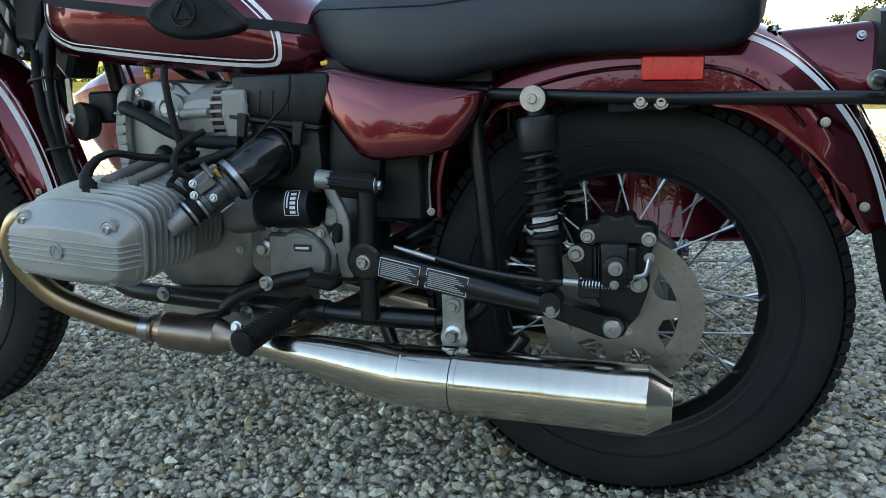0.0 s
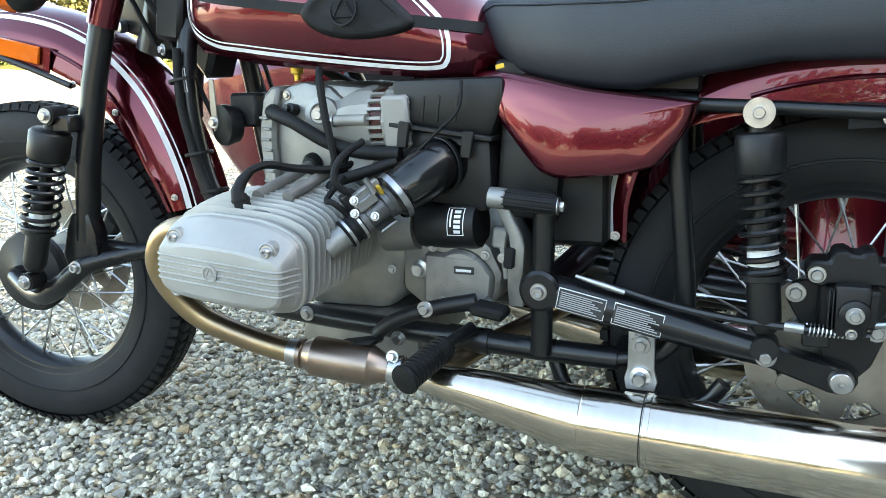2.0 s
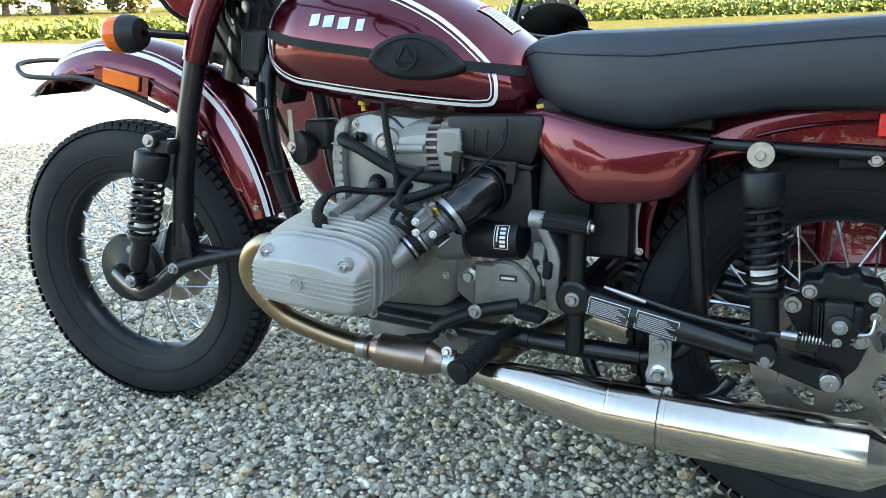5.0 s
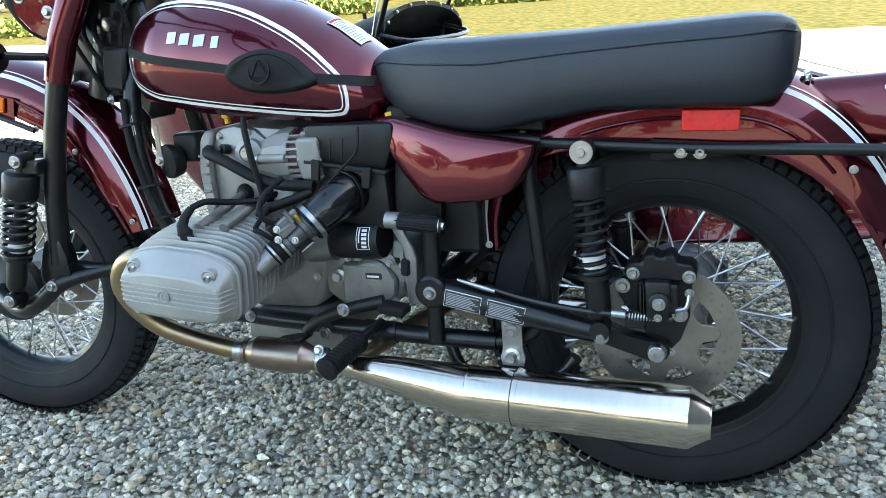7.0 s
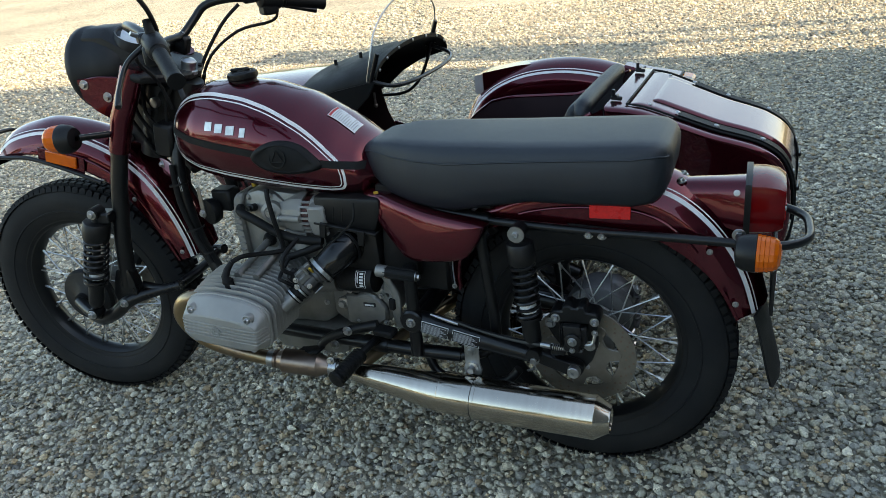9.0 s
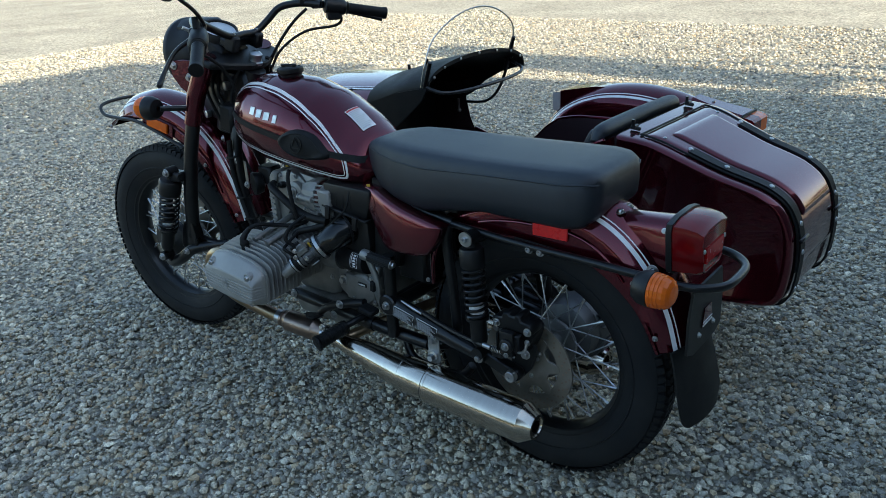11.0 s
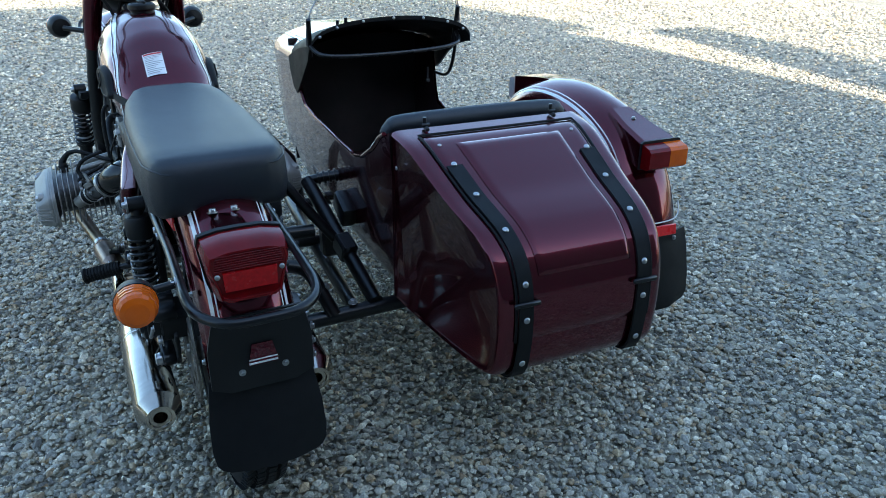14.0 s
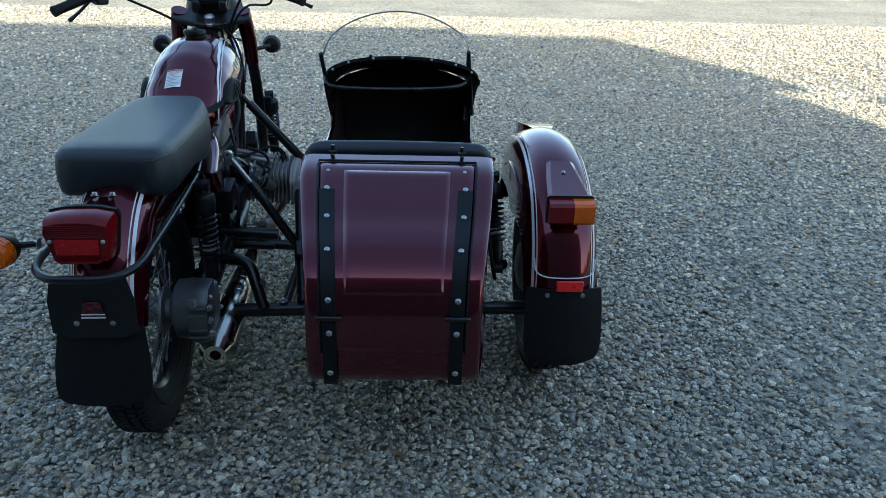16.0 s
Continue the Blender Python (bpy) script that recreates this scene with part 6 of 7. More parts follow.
def peg(side):
    p = Vector((-0.525, side * 0.145, 0.350))
    o = part("foot_peg", Shape().tube([p, p + Vector((-0.02, side * 0.05, -0.012)), p + Vector((-0.024, side * 0.07, -0.017))], 0.010, 12), BLACK_PAINT, bike, "black rubber foot peg")
    q = p + Vector((-0.022, side * 0.055, -0.014))
    r = q + Vector((-0.026, side * 0.100, -0.022))
    ridges = [(0.0, 0.018)]
    for k in range(10):
        t0 = 0.05 + k * 0.085
        ridges += [(t0, 0.0190), (t0 + 0.01, 0.0212), (t0 + 0.045, 0.0212), (t0 + 0.055, 0.0190)]
    ridges += [(0.90, 0.0215), (0.93, 0.0235), (0.975, 0.0225), (1.0, 0.014)]
    s = Shape().tube([q.lerp(r, t) for t, _ in ridges], [v for _, v in ridges], 18)
    part("rubber", s, SOFT_RUBBER, o)
    return o


for p, q, r in (((-0.62, 0.115, 0.345), (-0.45, 0.150, 0.340), 0.012), ((-0.50, 0.10, 0.47), (-0.42, 0.165, 0.44), 0.016), ((-0.44, 0.13, 0.36), (-0.44, 0.30, 0.355), 0.013)):
    part("frame_strut", Shape().cyl(p, q, r, n=12), BLACK_PAINT, frame_ob)
rb = part("brake_pedal", Shape().tube([(-0.50, 0.150, 0.36), (-0.56, 0.175, 0.365), (-0.62, 0.185, 0.345), (-0.66, 0.20, 0.335)], 0.010, 10, smooth=4), BLACK_PAINT, bike, "black brake pedal")
part("pad", Shape().box((-0.68, 0.21, 0.335), (0.06, 0.05, 0.012), (0, 0, 0), 0.003), SOFT_RUBBER, rb)
part("loom", Shape().tube([(-0.98, 0.10, 0.80), (-0.90, 0.125, 0.74), (-0.80, 0.135, 0.70), (-0.66, 0.13, 0.66), (-0.50, 0.12, 0.66)], 0.011, 10, smooth=4), SOFT_RUBBER, bike, "black wrapped wiring loom")
part("overflow_hose", Shape().tube([(-0.70, 0.13, 0.70), (-0.60, 0.16, 0.66), (-0.56, 0.17, 0.58), (-0.57, 0.15, 0.48)], 0.006, 8, smooth=4), SOFT_RUBBER, bike)
part("regulator", Shape().box((-0.46, 0.13, 0.62), (0.09, 0.03, 0.07), (0, 10, 0), 0.006), PLASTIC, bike)
st2 = part("starter_motor", Shape().lathe([(0.020, -0.01), (0.036, 0.0), (0.038, 0.01), (0.038, 0.12), (0.030, 0.13), (0, 0.13)], (-0.64, 0.115, 0.60), (1, 0, 0), 24, caps=True), PLASTIC, bike, "black starter motor")
part("gearbox_cover", Shape().lathe([(0.075, 0.0), (0.074, 0.016), (0.064, 0.024), (0.030, 0.028), (0, 0.028)], (-0.545, 0.104, 0.440), (0, 1, 0), 30), DARK_CAST, gb, "dark cast side cover")
part("relay_box", Shape().box((-0.425, 0.150, 0.545), (0.110, 0.060, 0.085), (0, 8, 0), 0.008, 2), PLASTIC, bike, "black relay box")
# an added black box that fills the dark area behind the right cylinder
part("dark_fill_box", Shape().box((-0.540, 0.165, 0.505), (0.120, 0.060, 0.075), (0, 0, 0), 0.014, 2), PLASTIC, bike, "plain black box added as a dark mass")
part("brake_line", Shape().tube([(-0.50, 0.175, 0.365), (-0.40, 0.185, 0.405), (-0.30, 0.175, 0.440), (-0.18, 0.160, 0.430), (-0.08, 0.165, 0.400)], 0.0048, 8, smooth=5), SOFT_RUBBER, bike)
part("overflow_hose", Shape().tube([(-0.46, 0.170, 0.585), (-0.40, 0.195, 0.570), (-0.36, 0.200, 0.500), (-0.38, 0.185, 0.430)], 0.0065, 8, smooth=5), SOFT_RUBBER, bike)
peg(-1)
peg(1)
gl = part("gear_lever", Shape().tube([(-0.515, -0.150, 0.395), (-0.58, -0.165, 0.383), (-0.645, -0.178, 0.360), (-0.675, -0.185, 0.335)], [0.014, 0.013, 0.012, 0.011], 12, smooth=4), PLASTIC, bike, "flat black gear lever")
part("pedal", Shape().box((-0.700, -0.200, 0.325), (0.075, 0.045, 0.011), (-6, -12, 0), 0.004), SOFT_RUBBER, gl)
part("pedal", Shape().box((-0.487, -0.165, 0.388), (0.055, 0.04, 0.018), (0, 8, 0), 0.005), SOFT_RUBBER, gl)
part("pivot", HEX_L, None, gl, xf=towards((-0.590, -0.178, 0.384), (0, -1, 0)))
ks = part("kick_starter", Shape().rings([[(x + sx * w, y + sy * 0.006, z) for sx, sy in ((-1, -0.6), (-0.7, -1), (0.7, -1), (1, -0.6), (1, 0.6), (0.7, 1), (-0.7, 1), (-1, 0.6))] for x, y, z, w in ((-0.452, -0.140, 0.392, 0.011), (-0.450, -0.150, 0.420, 0.012), (-0.447, -0.160, 0.450, 0.0115), (-0.441, -0.166, 0.490, 0.0105), (-0.444, -0.167, 0.510, 0.010), (-0.458, -0.167, 0.538, 0.010), (-0.466, -0.167, 0.558, 0.011), (-0.468, -0.167, 0.568, 0.012))]), CAST, bike, "aluminium kick starter lever", sharp=50)
pd = part("pedal", Shape().lathe([(0.0128, 0.0), (0.0142, 0.002), (0.0142, 0.080), (0.0128, 0.083)], (-0.463, -0.168, 0.561), (1, 0.05, -0.105), 20, caps=True), SOFT_RUBBER, ks, "ribbed black rubber pedal")
for k in range(9):
    a = 2 * math.pi * k / 9
    d0 = Vector((0, math.cos(a) * 0.0142, math.sin(a) * 0.0142))
    part("ridge", Shape().cyl(Vector((-0.461, -0.168, 0.561)) + d0, Vector((-0.386, -0.164, 0.5532)) + d0, 0.0016, n=6), SOFT_RUBBER, pd)
part("pivot_cap", Shape().lathe([(0.0150, -0.012), (0.0158, -0.010), (0.0158, 0.012), (0.0140, 0.014), (0, 0.014)], (-0.471, -0.168, 0.562), (1, 0.05, -0.105), 20, caps=True), CAST, ks)
part("end_nut", HEX_L, None, ks, xf=towards((-0.381, -0.164, 0.5525), (1, 0.05, -0.1)))
part("bump_stop", Shape().box((-0.452, -0.172, 0.474), (0.016, 0.012, 0.032), (0, 6, 0), 0.003), SOFT_RUBBER, ks)
part("gear_linkage", Shape().tube([(-0.487, -0.118, 0.500), (-0.478, -0.125, 0.47), (-0.472, -0.128, 0.43)], 0.005, 8), CAST, bike)
link = part("cable_bracket", Shape().box((-0.483, -0.118, 0.492), (0.026, 0.020, 0.034), (0, 8, 0), 0.004), CAST, bike)
bolt(link, (-0.478, -0.129, 0.462), (0.2, -1, 0), HEX_S)
part("centre_stand", Shape().tube([(-0.40, -0.11, 0.30), (-0.36, -0.12, 0.245), (-0.20, -0.13, 0.255), (-0.15, -0.13, 0.30)], 0.012, 10, smooth=4), BLACK_PAINT, bike)

head = part("head_gusset", Shape().prism([(-1.135, 0.80), (-1.120, 0.99), (-1.060, 1.00), (-1.045, 0.93), (-1.060, 0.80), (-1.085, 0.74)], 0.085, SIDE, 0.010), BLACK_PAINT, frame_ob)
part("fuse_box", Shape().box((-1.110, -0.075, 0.860), (0.060, 0.050, 0.090), (0, 10, 0), 0.008), PLASTIC, bike, "black fuse box")
for k, (dy, dz) in enumerate(((-0.060, 0.0), (0.085, 0.01), (0.100, -0.02))):
    part("cable", Shape().tube([(-1.060, dy * 0.7, 1.02 + dz), (-1.100, dy, 0.95), (-1.105, dy * 1.2, 0.86), (-1.085 + 0.008 * k, dy * 1.25, 0.76), (-1.055 + 0.012 * k, dy * 1.15, 0.68 - 0.02 * k)], 0.0048 + 0.001 * (k % 2), 8, smooth=4), SOFT_RUBBER, bike)
wl = part("loom", Shape().tube([(-1.080, -0.118, 0.80), (-1.078, -0.124, 0.70), (-1.055, -0.122, 0.60), (-1.020, -0.124, 0.52)], 0.008, 10, smooth=4), SOFT_RUBBER, bike, "black wiring loom tied to the downtube")
for x, z in ((-1.081, 0.745), (-1.062, 0.615), (-1.035, 0.548)):
    part("cable_tie", Shape().lathe([(0.0250, -0.003), (0.0262, -0.002), (0.0262, 0.002), (0.0250, 0.003)], (x, -0.108, z), (0.18, -0.03, -1), 18), PLASTIC, wl)
tag = part("frame_label", Shape().rings([[(x + 0.0168 * math.sin(a) * 0.9, -0.098 - 0.0170 * math.cos(a), z) for a in (radians(d) for d in range(-30, 61, 15))] for x, z in ((-1.083, 0.770), (-1.080, 0.700))], closed=False, caps=False), INK, frame_ob, "black label with small print")
for k in range(5):
    part("print", Shape().rings([[(x + 0.0172 * math.sin(a) * 0.9, -0.098 - 0.0176 * math.cos(a), z) for a in (radians(d) for d in (-20 + 14 * k, -14 + 14 * k))] for x, z in ((-1.083, 0.766), (-1.080, 0.704))], closed=False, caps=False), LABEL, tag)
bolt(frame_ob, (-1.055, -0.075, 0.870), (0, -1, 0), HEX_L)
bolt(frame_ob, (-1.118, -0.110, 0.800), (-0.5, -1, 0), HEX_M)

# ---- front end (turned with the steering) ----
fk = Shape()
for side in (-1, 1):
    fk.tube([(-0.032, side * 0.140, 0.86), (-0.060, side * 0.152, 0.745), (-0.090, side * 0.160, 0.60), (-0.112, side * 0.162, 0.455)], 0.0225, 16)
    fk.prism([(-0.152, 0.405), (-0.160, 0.430), (-0.142, 0.480), (-0.128, 0.510), (-0.088, 0.512), (-0.078, 0.470), (-0.078, 0.425), (-0.095, 0.398), (-0.130, 0.392)], 0.036, Matrix.Translation((0, side * 0.163, 0)) @ SIDE, 0.006, 2)
    fk.box((-0.105, side * 0.185, 0.676), (0.055, 0.045, 0.03), (0, 0, 0), 0.004)
fk.tube([(-0.085, -0.14, 0.44), (0.0, -0.13, 0.43), (0.02, 0.0, 0.43), (0.0, 0.13, 0.43), (-0.085, 0.14, 0.44)], 0.014, 10, smooth=4)
fork = part("fork", fk, BLACK_PAINT, bike, "black leading-link fork", STEER)
for side in (-1, 1):
    part("fork_cover", Shape().tube([(0.055, side * 0.118, 1.060), (0.030, side * 0.128, 1.000), (-0.005, side * 0.136, 0.93), (-0.036, side * 0.141, 0.845)], [0.031, 0.031, 0.029, 0.0265], 20), PAINT, bike, "maroon fork cover", STEER)
    lk = Shape().tube([(0.03, side * 0.125, 0.437), (-0.05, side * 0.150, 0.425), (-0.112, side * 0.178, 0.410), (-0.165, side * 0.186, 0.372), (-0.225, side * 0.176, 0.345), (-0.29, side * 0.145, 0.343), (-0.362, side * 0.105, 0.357)], [0.015, 0.016, 0.019, 0.020, 0.020, 0.018, 0.017], 14, smooth=4)
    lk.tube([(-0.215, side * 0.165, 0.350), (-0.218, side * 0.200, 0.375)], 0.016, 10)
    link = part("leading_link", lk, BLACK_PAINT, bike, "black leading link", STEER)
    bolt(link, (-0.118, side * 0.197, 0.410), (0, side, 0), CAP_L)
    sh = shock(bike, (-0.212, side * 0.208, 0.385), (-0.118, side * 0.198, 0.692), STEER, "front_shock", 1.16)
    bolt(sh, (-0.118, side * 0.218, 0.692), (0, side, 0), HEX_L)
    bolt(sh, (-0.212, side * 0.228, 0.385), (0, side, 0), HEX_L)
hubcap = part("brake_hub", Shape().lathe([(0.085, 0.0), (0.088, 0.014), (0.082, 0.026), (0.045, 0.034), (0.022, 0.045), (0.020, 0.06), (0, 0.06)], (-0.362, -0.045, 0.357), (0, -1, 0), 34, caps=True), PLASTIC, bike, "black front hub plate", STEER)
bolt(hubcap, (-0.362, -0.106, 0.357), (0, -1, 0), HEX_L)
bolt(hubcap, (-0.340, -0.078, 0.410), (0, -1, 0), HEX_M)
part("front_caliper", Shape().box((-0.285, 0.10, 0.44), (0.09, 0.06, 0.06), (0, 40, 0), 0.01), PLASTIC, bike, "", STEER)
yoke = Shape().prism([(-0.02, -0.145), (0.05, -0.150), (0.085, -0.09), (0.115, -0.03), (0.115, 0.03), (0.085, 0.09), (0.05, 0.150), (-0.02, 0.145), (-0.03, 0.0)], 0.022, Matrix.Translation((0.045, 0, 1.045)) @ pose(0, 0, 0, 0, 18, 0), 0.005)
yk = part("top_yoke", yoke, PLASTIC, bike, "black top yoke", STEER)
part("damper_knob", Shape().lathe([(0.024, -0.02), (0.024, -0.012), (0.019, -0.010), (0.018, 0.0), (0.020, 0.004), (0.020, 0.012), (0.014, 0.018), (0, 0.020)], (0.140, 0, 1.036), (0.3, 0, 1), 28), ZINC, yk, "bright steering nut")
for y in (-0.05, 0.05):
    part("riser", Shape().box((0.100, y, 1.085), (0.045, 0.030, 0.050), (0, 20, 0), 0.006), PLASTIC, yk)
    bolt(yk, (0.112, y, 1.112), (0.3, 0, 1), CAP_S)

hl = Shape().lathe([(0.088, -0.006), (0.108, -0.008), (0.114, 0.0), (0.114, 0.018), (0.106, 0.030), (0.104, 0.075), (0.096, 0.110), (0.078, 0.140), (0.045, 0.158), (0, 0.165)], (-0.150, 0, 1.040), (1, 0, 0.10), 40)
lampb = part("headlamp", hl, PLASTIC, bike, "large black headlamp bucket", STEER)
part("instrument_cowl", Shape().rings([[(x, sy * w, z) for sy, w, z in ((-1, w0, z0), (-1, w0 * 0.95, z1 - 0.02), (-1, w0 * 0.6, z1), (1, w0 * 0.6, z1), (1, w0 * 0.95, z1 - 0.02), (1, w0, z0))] for x, w0, z0, z1 in ((-0.120, 0.070, 1.05, 1.152), (-0.05, 0.078, 1.04, 1.150), (0.02, 0.070, 1.03, 1.105), (0.055, 0.060, 1.02, 1.075))]), PLASTIC, lampb, sharp=40)
part("lens", Shape().lathe([(0.098, 0.0), (0.090, -0.010), (0.06, -0.020), (0, -0.025)], (-0.150, 0, 1.040), (1, 0, 0.10), 40), CLEAR_LENS, lampb)
for side in (-1, 1):
    ear = Shape().prism([(-0.130, 1.035), (-0.125, 0.985), (-0.095, 0.950), (-0.02, 0.905), (0.0, 0.92), (0.03, 1.01), (0.015, 1.035), (-0.06, 1.040)], 0.006, Matrix.Translation((0, side * 0.112, 0)) @ SIDE, 0.002)
    e = part("lamp_ear", ear, PAINT, lampb, "maroon lamp bracket")
    bolt(lampb, (-0.108, side * 0.116, 1.020), (0, side, 0), HEX_L)
    bolt(lampb, (-0.045, side * 0.116, 0.985), (0, side, 0), HEX_L)
pod = Shape().lathe([(0.055, -0.06), (0.060, -0.03), (0.060, 0.0), (0.056, 0.006), (0.052, 0.004), (0.050, 0.0), (0, 0.0)], (0.010, -0.010, 1.118), (0.45, -0.10, 1), 34, caps=True)
sp = part("speedometer", pod, PLASTIC, bike, "round speedometer with pale face", STEER)
part("dial", Shape().lathe([(0.051, 0.001), (0, 0.0025)], (0.010, -0.010, 1.118), (0.45, -0.10, 1), 34), DIAL, sp)
part("bezel", Shape().lathe([(0.050, 0.001), (0.052, 0.006), (0.0565, 0.0075), (0.0585, 0.002)], (0.010, -0.010, 1.118), (0.45, -0.10, 1), 34), PLASTIC, sp)
part("idiot_lamps", Shape().box((0.066, 0, 1.085), (0.04, 0.11, 0.028), (0, 22, 0), 0.006), PLASTIC, sp)

BAR_R = [(0.105, 0.0, 1.105), (0.108, 0.050, 1.107), (0.125, 0.095, 1.140), (0.150, 0.125, 1.172), (0.210, 0.150, 1.182), (0.275, 0.178, 1.175)]
BAR_L = [(0.108, -0.060, 1.107), (0.120, -0.135, 1.138), (0.140, -0.210, 1.170), (0.200, -0.270, 1.174), (0.275, -0.320, 1.155)]
bars = part("handlebar", Shape().tube(BAR_L[::-1] + BAR_R, 0.0112, 12, smooth=4), BLACK_PAINT, bike, "black handlebar", STEER)
for side, b in ((-1, Vector((0.424, -0.478, 1.089))), (1, Vector((0.398, 0.352, 1.130)))):
    a = Vector(BAR_L[-1] if side < 0 else BAR_R[-1])
    u = (b - a).normalized()
    grip = [a + u * 0.085, a + u * 0.09]
    rr = [0.021, 0.0165]
    for k in range(9):
        grip += [a.lerp(b, 0.45 + 0.055 * k), a.lerp(b, 0.47 + 0.055 * k)]
        rr += [0.0170, 0.0162]
    part("grip", Shape().tube(grip + [b - u * 0.007, b - u * 0.001, b], rr + [0.0185, 0.0185, 0.012], 18), SOFT_RUBBER, bars, "ribbed black rubber grip")
    c = a + u * 0.045
    part("switch_pod", Shape().lathe([(0.018, -0.034), (0.024, -0.030), (0.0255, 0.0), (0.024, 0.028), (0.020, 0.034)], c, u, 20, caps=True), PLASTIC, bars)
    part("switch_box", Shape().box(c + Vector((-0.008, 0, -0.018)), (0.045, 0.045, 0.045), (0, 0, side * 50), 0.006), PLASTIC, bars)
    part("perch", Shape().box(a + u * 0.004 + Vector((-0.020, 0, 0.002)), (0.040, 0.024, 0.026), (0, 0, side * 45), 0.005), BLACK_PAINT, bars)
    f = c + Vector((-0.030, 0, 0.0))
    if side < 0:
        part("lever", Shape().tube([f, (0.252, -0.390, 1.115), (0.253, -0.435, 1.072), (0.264, -0.466, 1.046), (0.267, -0.473, 1.041)], [0.007, 0.0058, 0.0055, 0.0078, 0.006], 10, smooth=4), BLACK_PAINT, bars, "black clutch lever")
        part("mirror_stem", Shape().tube([c + Vector((-0.01, 0.02, 0.01)), (0.288, -0.310, 1.172), (0.310, -0.355, 1.215), (0.340, -0.420, 1.250), (0.362, -0.465, 1.275)], 0.0055, 10, smooth=4), BLACK_PAINT, bars)
        mirror = part("mirror", Shape().lathe([(0.010, -0.026), (0.030, -0.019), (0.041, -0.004), (0.043, 0.004), (0.039, 0.006)], (0.378, -0.495, 1.292), (0.9, 0.35, 0.2), 28, caps=True), PLASTIC, bars, "round black mirror")
        part("boot", Shape().tube([c + Vector((-0.008, 0.008, 0.015)), c + Vector((-0.018, 0.014, 0.055))], [0.012, 0.008], 12), SOFT_RUBBER, bars)
        part("choke_lever", Shape().tube([c + Vector((-0.035, 0.03, 0.01)), c + Vector((-0.055, 0.0, 0.03))], 0.005, 8), ZINC, bars)
    else:
        part("lever", Shape().tube([f, f + u * 0.06 + Vector((-0.018, 0.012, -0.008)), f + u * 0.14 + Vector((-0.022, 0.018, -0.016)), f + u * 0.185 + Vector((-0.016, 0.018, -0.020))], [0.007, 0.0055, 0.0055, 0.0075], 10, smooth=4), BLACK_PAINT, bars, "black brake lever")
        part("kill_switch", Shape().box(c + Vector((0.004, 0.002, 0.027)), (0.018, 0.014, 0.012), (0, 0, 50), 0.002), REFLECT_RED, bars, "red kill switch")
        part("reservoir", Shape().box(a + Vector((-0.050, -0.004, 0.016)), (0.055, 0.045, 0.036), (0, 0, 50), 0.004), PLASTIC, bars, "black brake fluid reservoir")
        part("reservoir_lid", Shape().box(a + Vector((-0.050, -0.004, 0.037)), (0.058, 0.048, 0.006), (0, 0, 50), 0.002), PLASTIC, bars)
part("brake_hose", Shape().tube([(0.300, 0.235, 1.150), (0.302, 0.238, 1.120), (0.285, 0.215, 1.105), (0.22, 0.15, 1.095), (0.15, 0.10, 1.04), (0.115, 0.07, 0.96)], 0.0042, 8, smooth=5), SOFT_RUBBER, bars)
part("throttle_cable", Shape().tube([(0.235, 0.155, 1.165), (0.19, 0.125, 1.12), (0.14, 0.085, 1.04), (0.105, 0.06, 0.96)], 0.0048, 8, smooth=5), SOFT_RUBBER, bars)
part("clutch_cable", Shape().tube([(0.255, -0.33, 1.14), (0.18, -0.26, 1.10), (0.12, -0.12, 1.02), (0.115, -0.08, 0.94)], 0.0048, 8, smooth=5), SOFT_RUBBER, bars)

# ---- the sidecar ----
SC = pose(0, 0, 0, 0, 0, 0)
car = thing("sidecar", "maroon steel sidecar with luggage boot, windscreen and black straps on gravel", "sidecar", SC)
MID = 0.712


def hull_section(x, low, rim, half_low, half_rim, n=7):
    """Half of a U-shaped section: from the middle of the floor out and up to the rim."""
    pts = [(0.0, low), (half_low * 0.75, low)]
    turn = min(0.07, (rim - low) * 0.5)
    for k in range(1, n):
        a = math.pi / 2 * k / n
        pts.append((half_low * 0.75 + half_low * 0.25 * math.sin(a), low + turn * (1 - math.cos(a))))
    for k in range(1, 6):
        t = k / 5
        pts.append((half_low + (half_rim - half_low) * t, low + turn + (rim - low - turn) * t))
    return pts


# x, floor height, rim height, half width at the floor and at the rim
HULL = [(-1.80, 0.655, 0.695, 0.055, 0.065), (-1.77, 0.635, 0.706, 0.11, 0.12), (-1.70, 0.600, 0.722, 0.170, 0.182), (-1.62, 0.545, 0.738, 0.205, 0.218), (-1.55, 0.480, 0.747, 0.225, 0.24), (-1.47, 0.405, 0.756, 0.238, 0.252), (-1.35, 0.355, 0.766, 0.245, 0.262), (-1.10, 0.335, 0.785, 0.255, 0.270), (-1.04, 0.33, 0.790, 0.258, 0.273), (-1.02, 0.33, 0.780, 0.258, 0.273), (-0.99, 0.33, 0.75, 0.258, 0.273), (-0.96, 0.33, 0.690, 0.258, 0.272), (-0.91, 0.33, 0.658, 0.260, 0.272),
        (-0.80, 0.33, 0.648, 0.260, 0.272), (-0.55, 0.33, 0.645, 0.260, 0.271), (-0.36, 0.33, 0.648, 0.259, 0.271), (-0.28, 0.33, 0.668, 0.258, 0.271), (-0.20, 0.33, 0.712, 0.256, 0.271), (-0.13, 0.33, 0.765, 0.254, 0.271), (-0.065, 0.33, 0.797, 0.252, 0.270)]

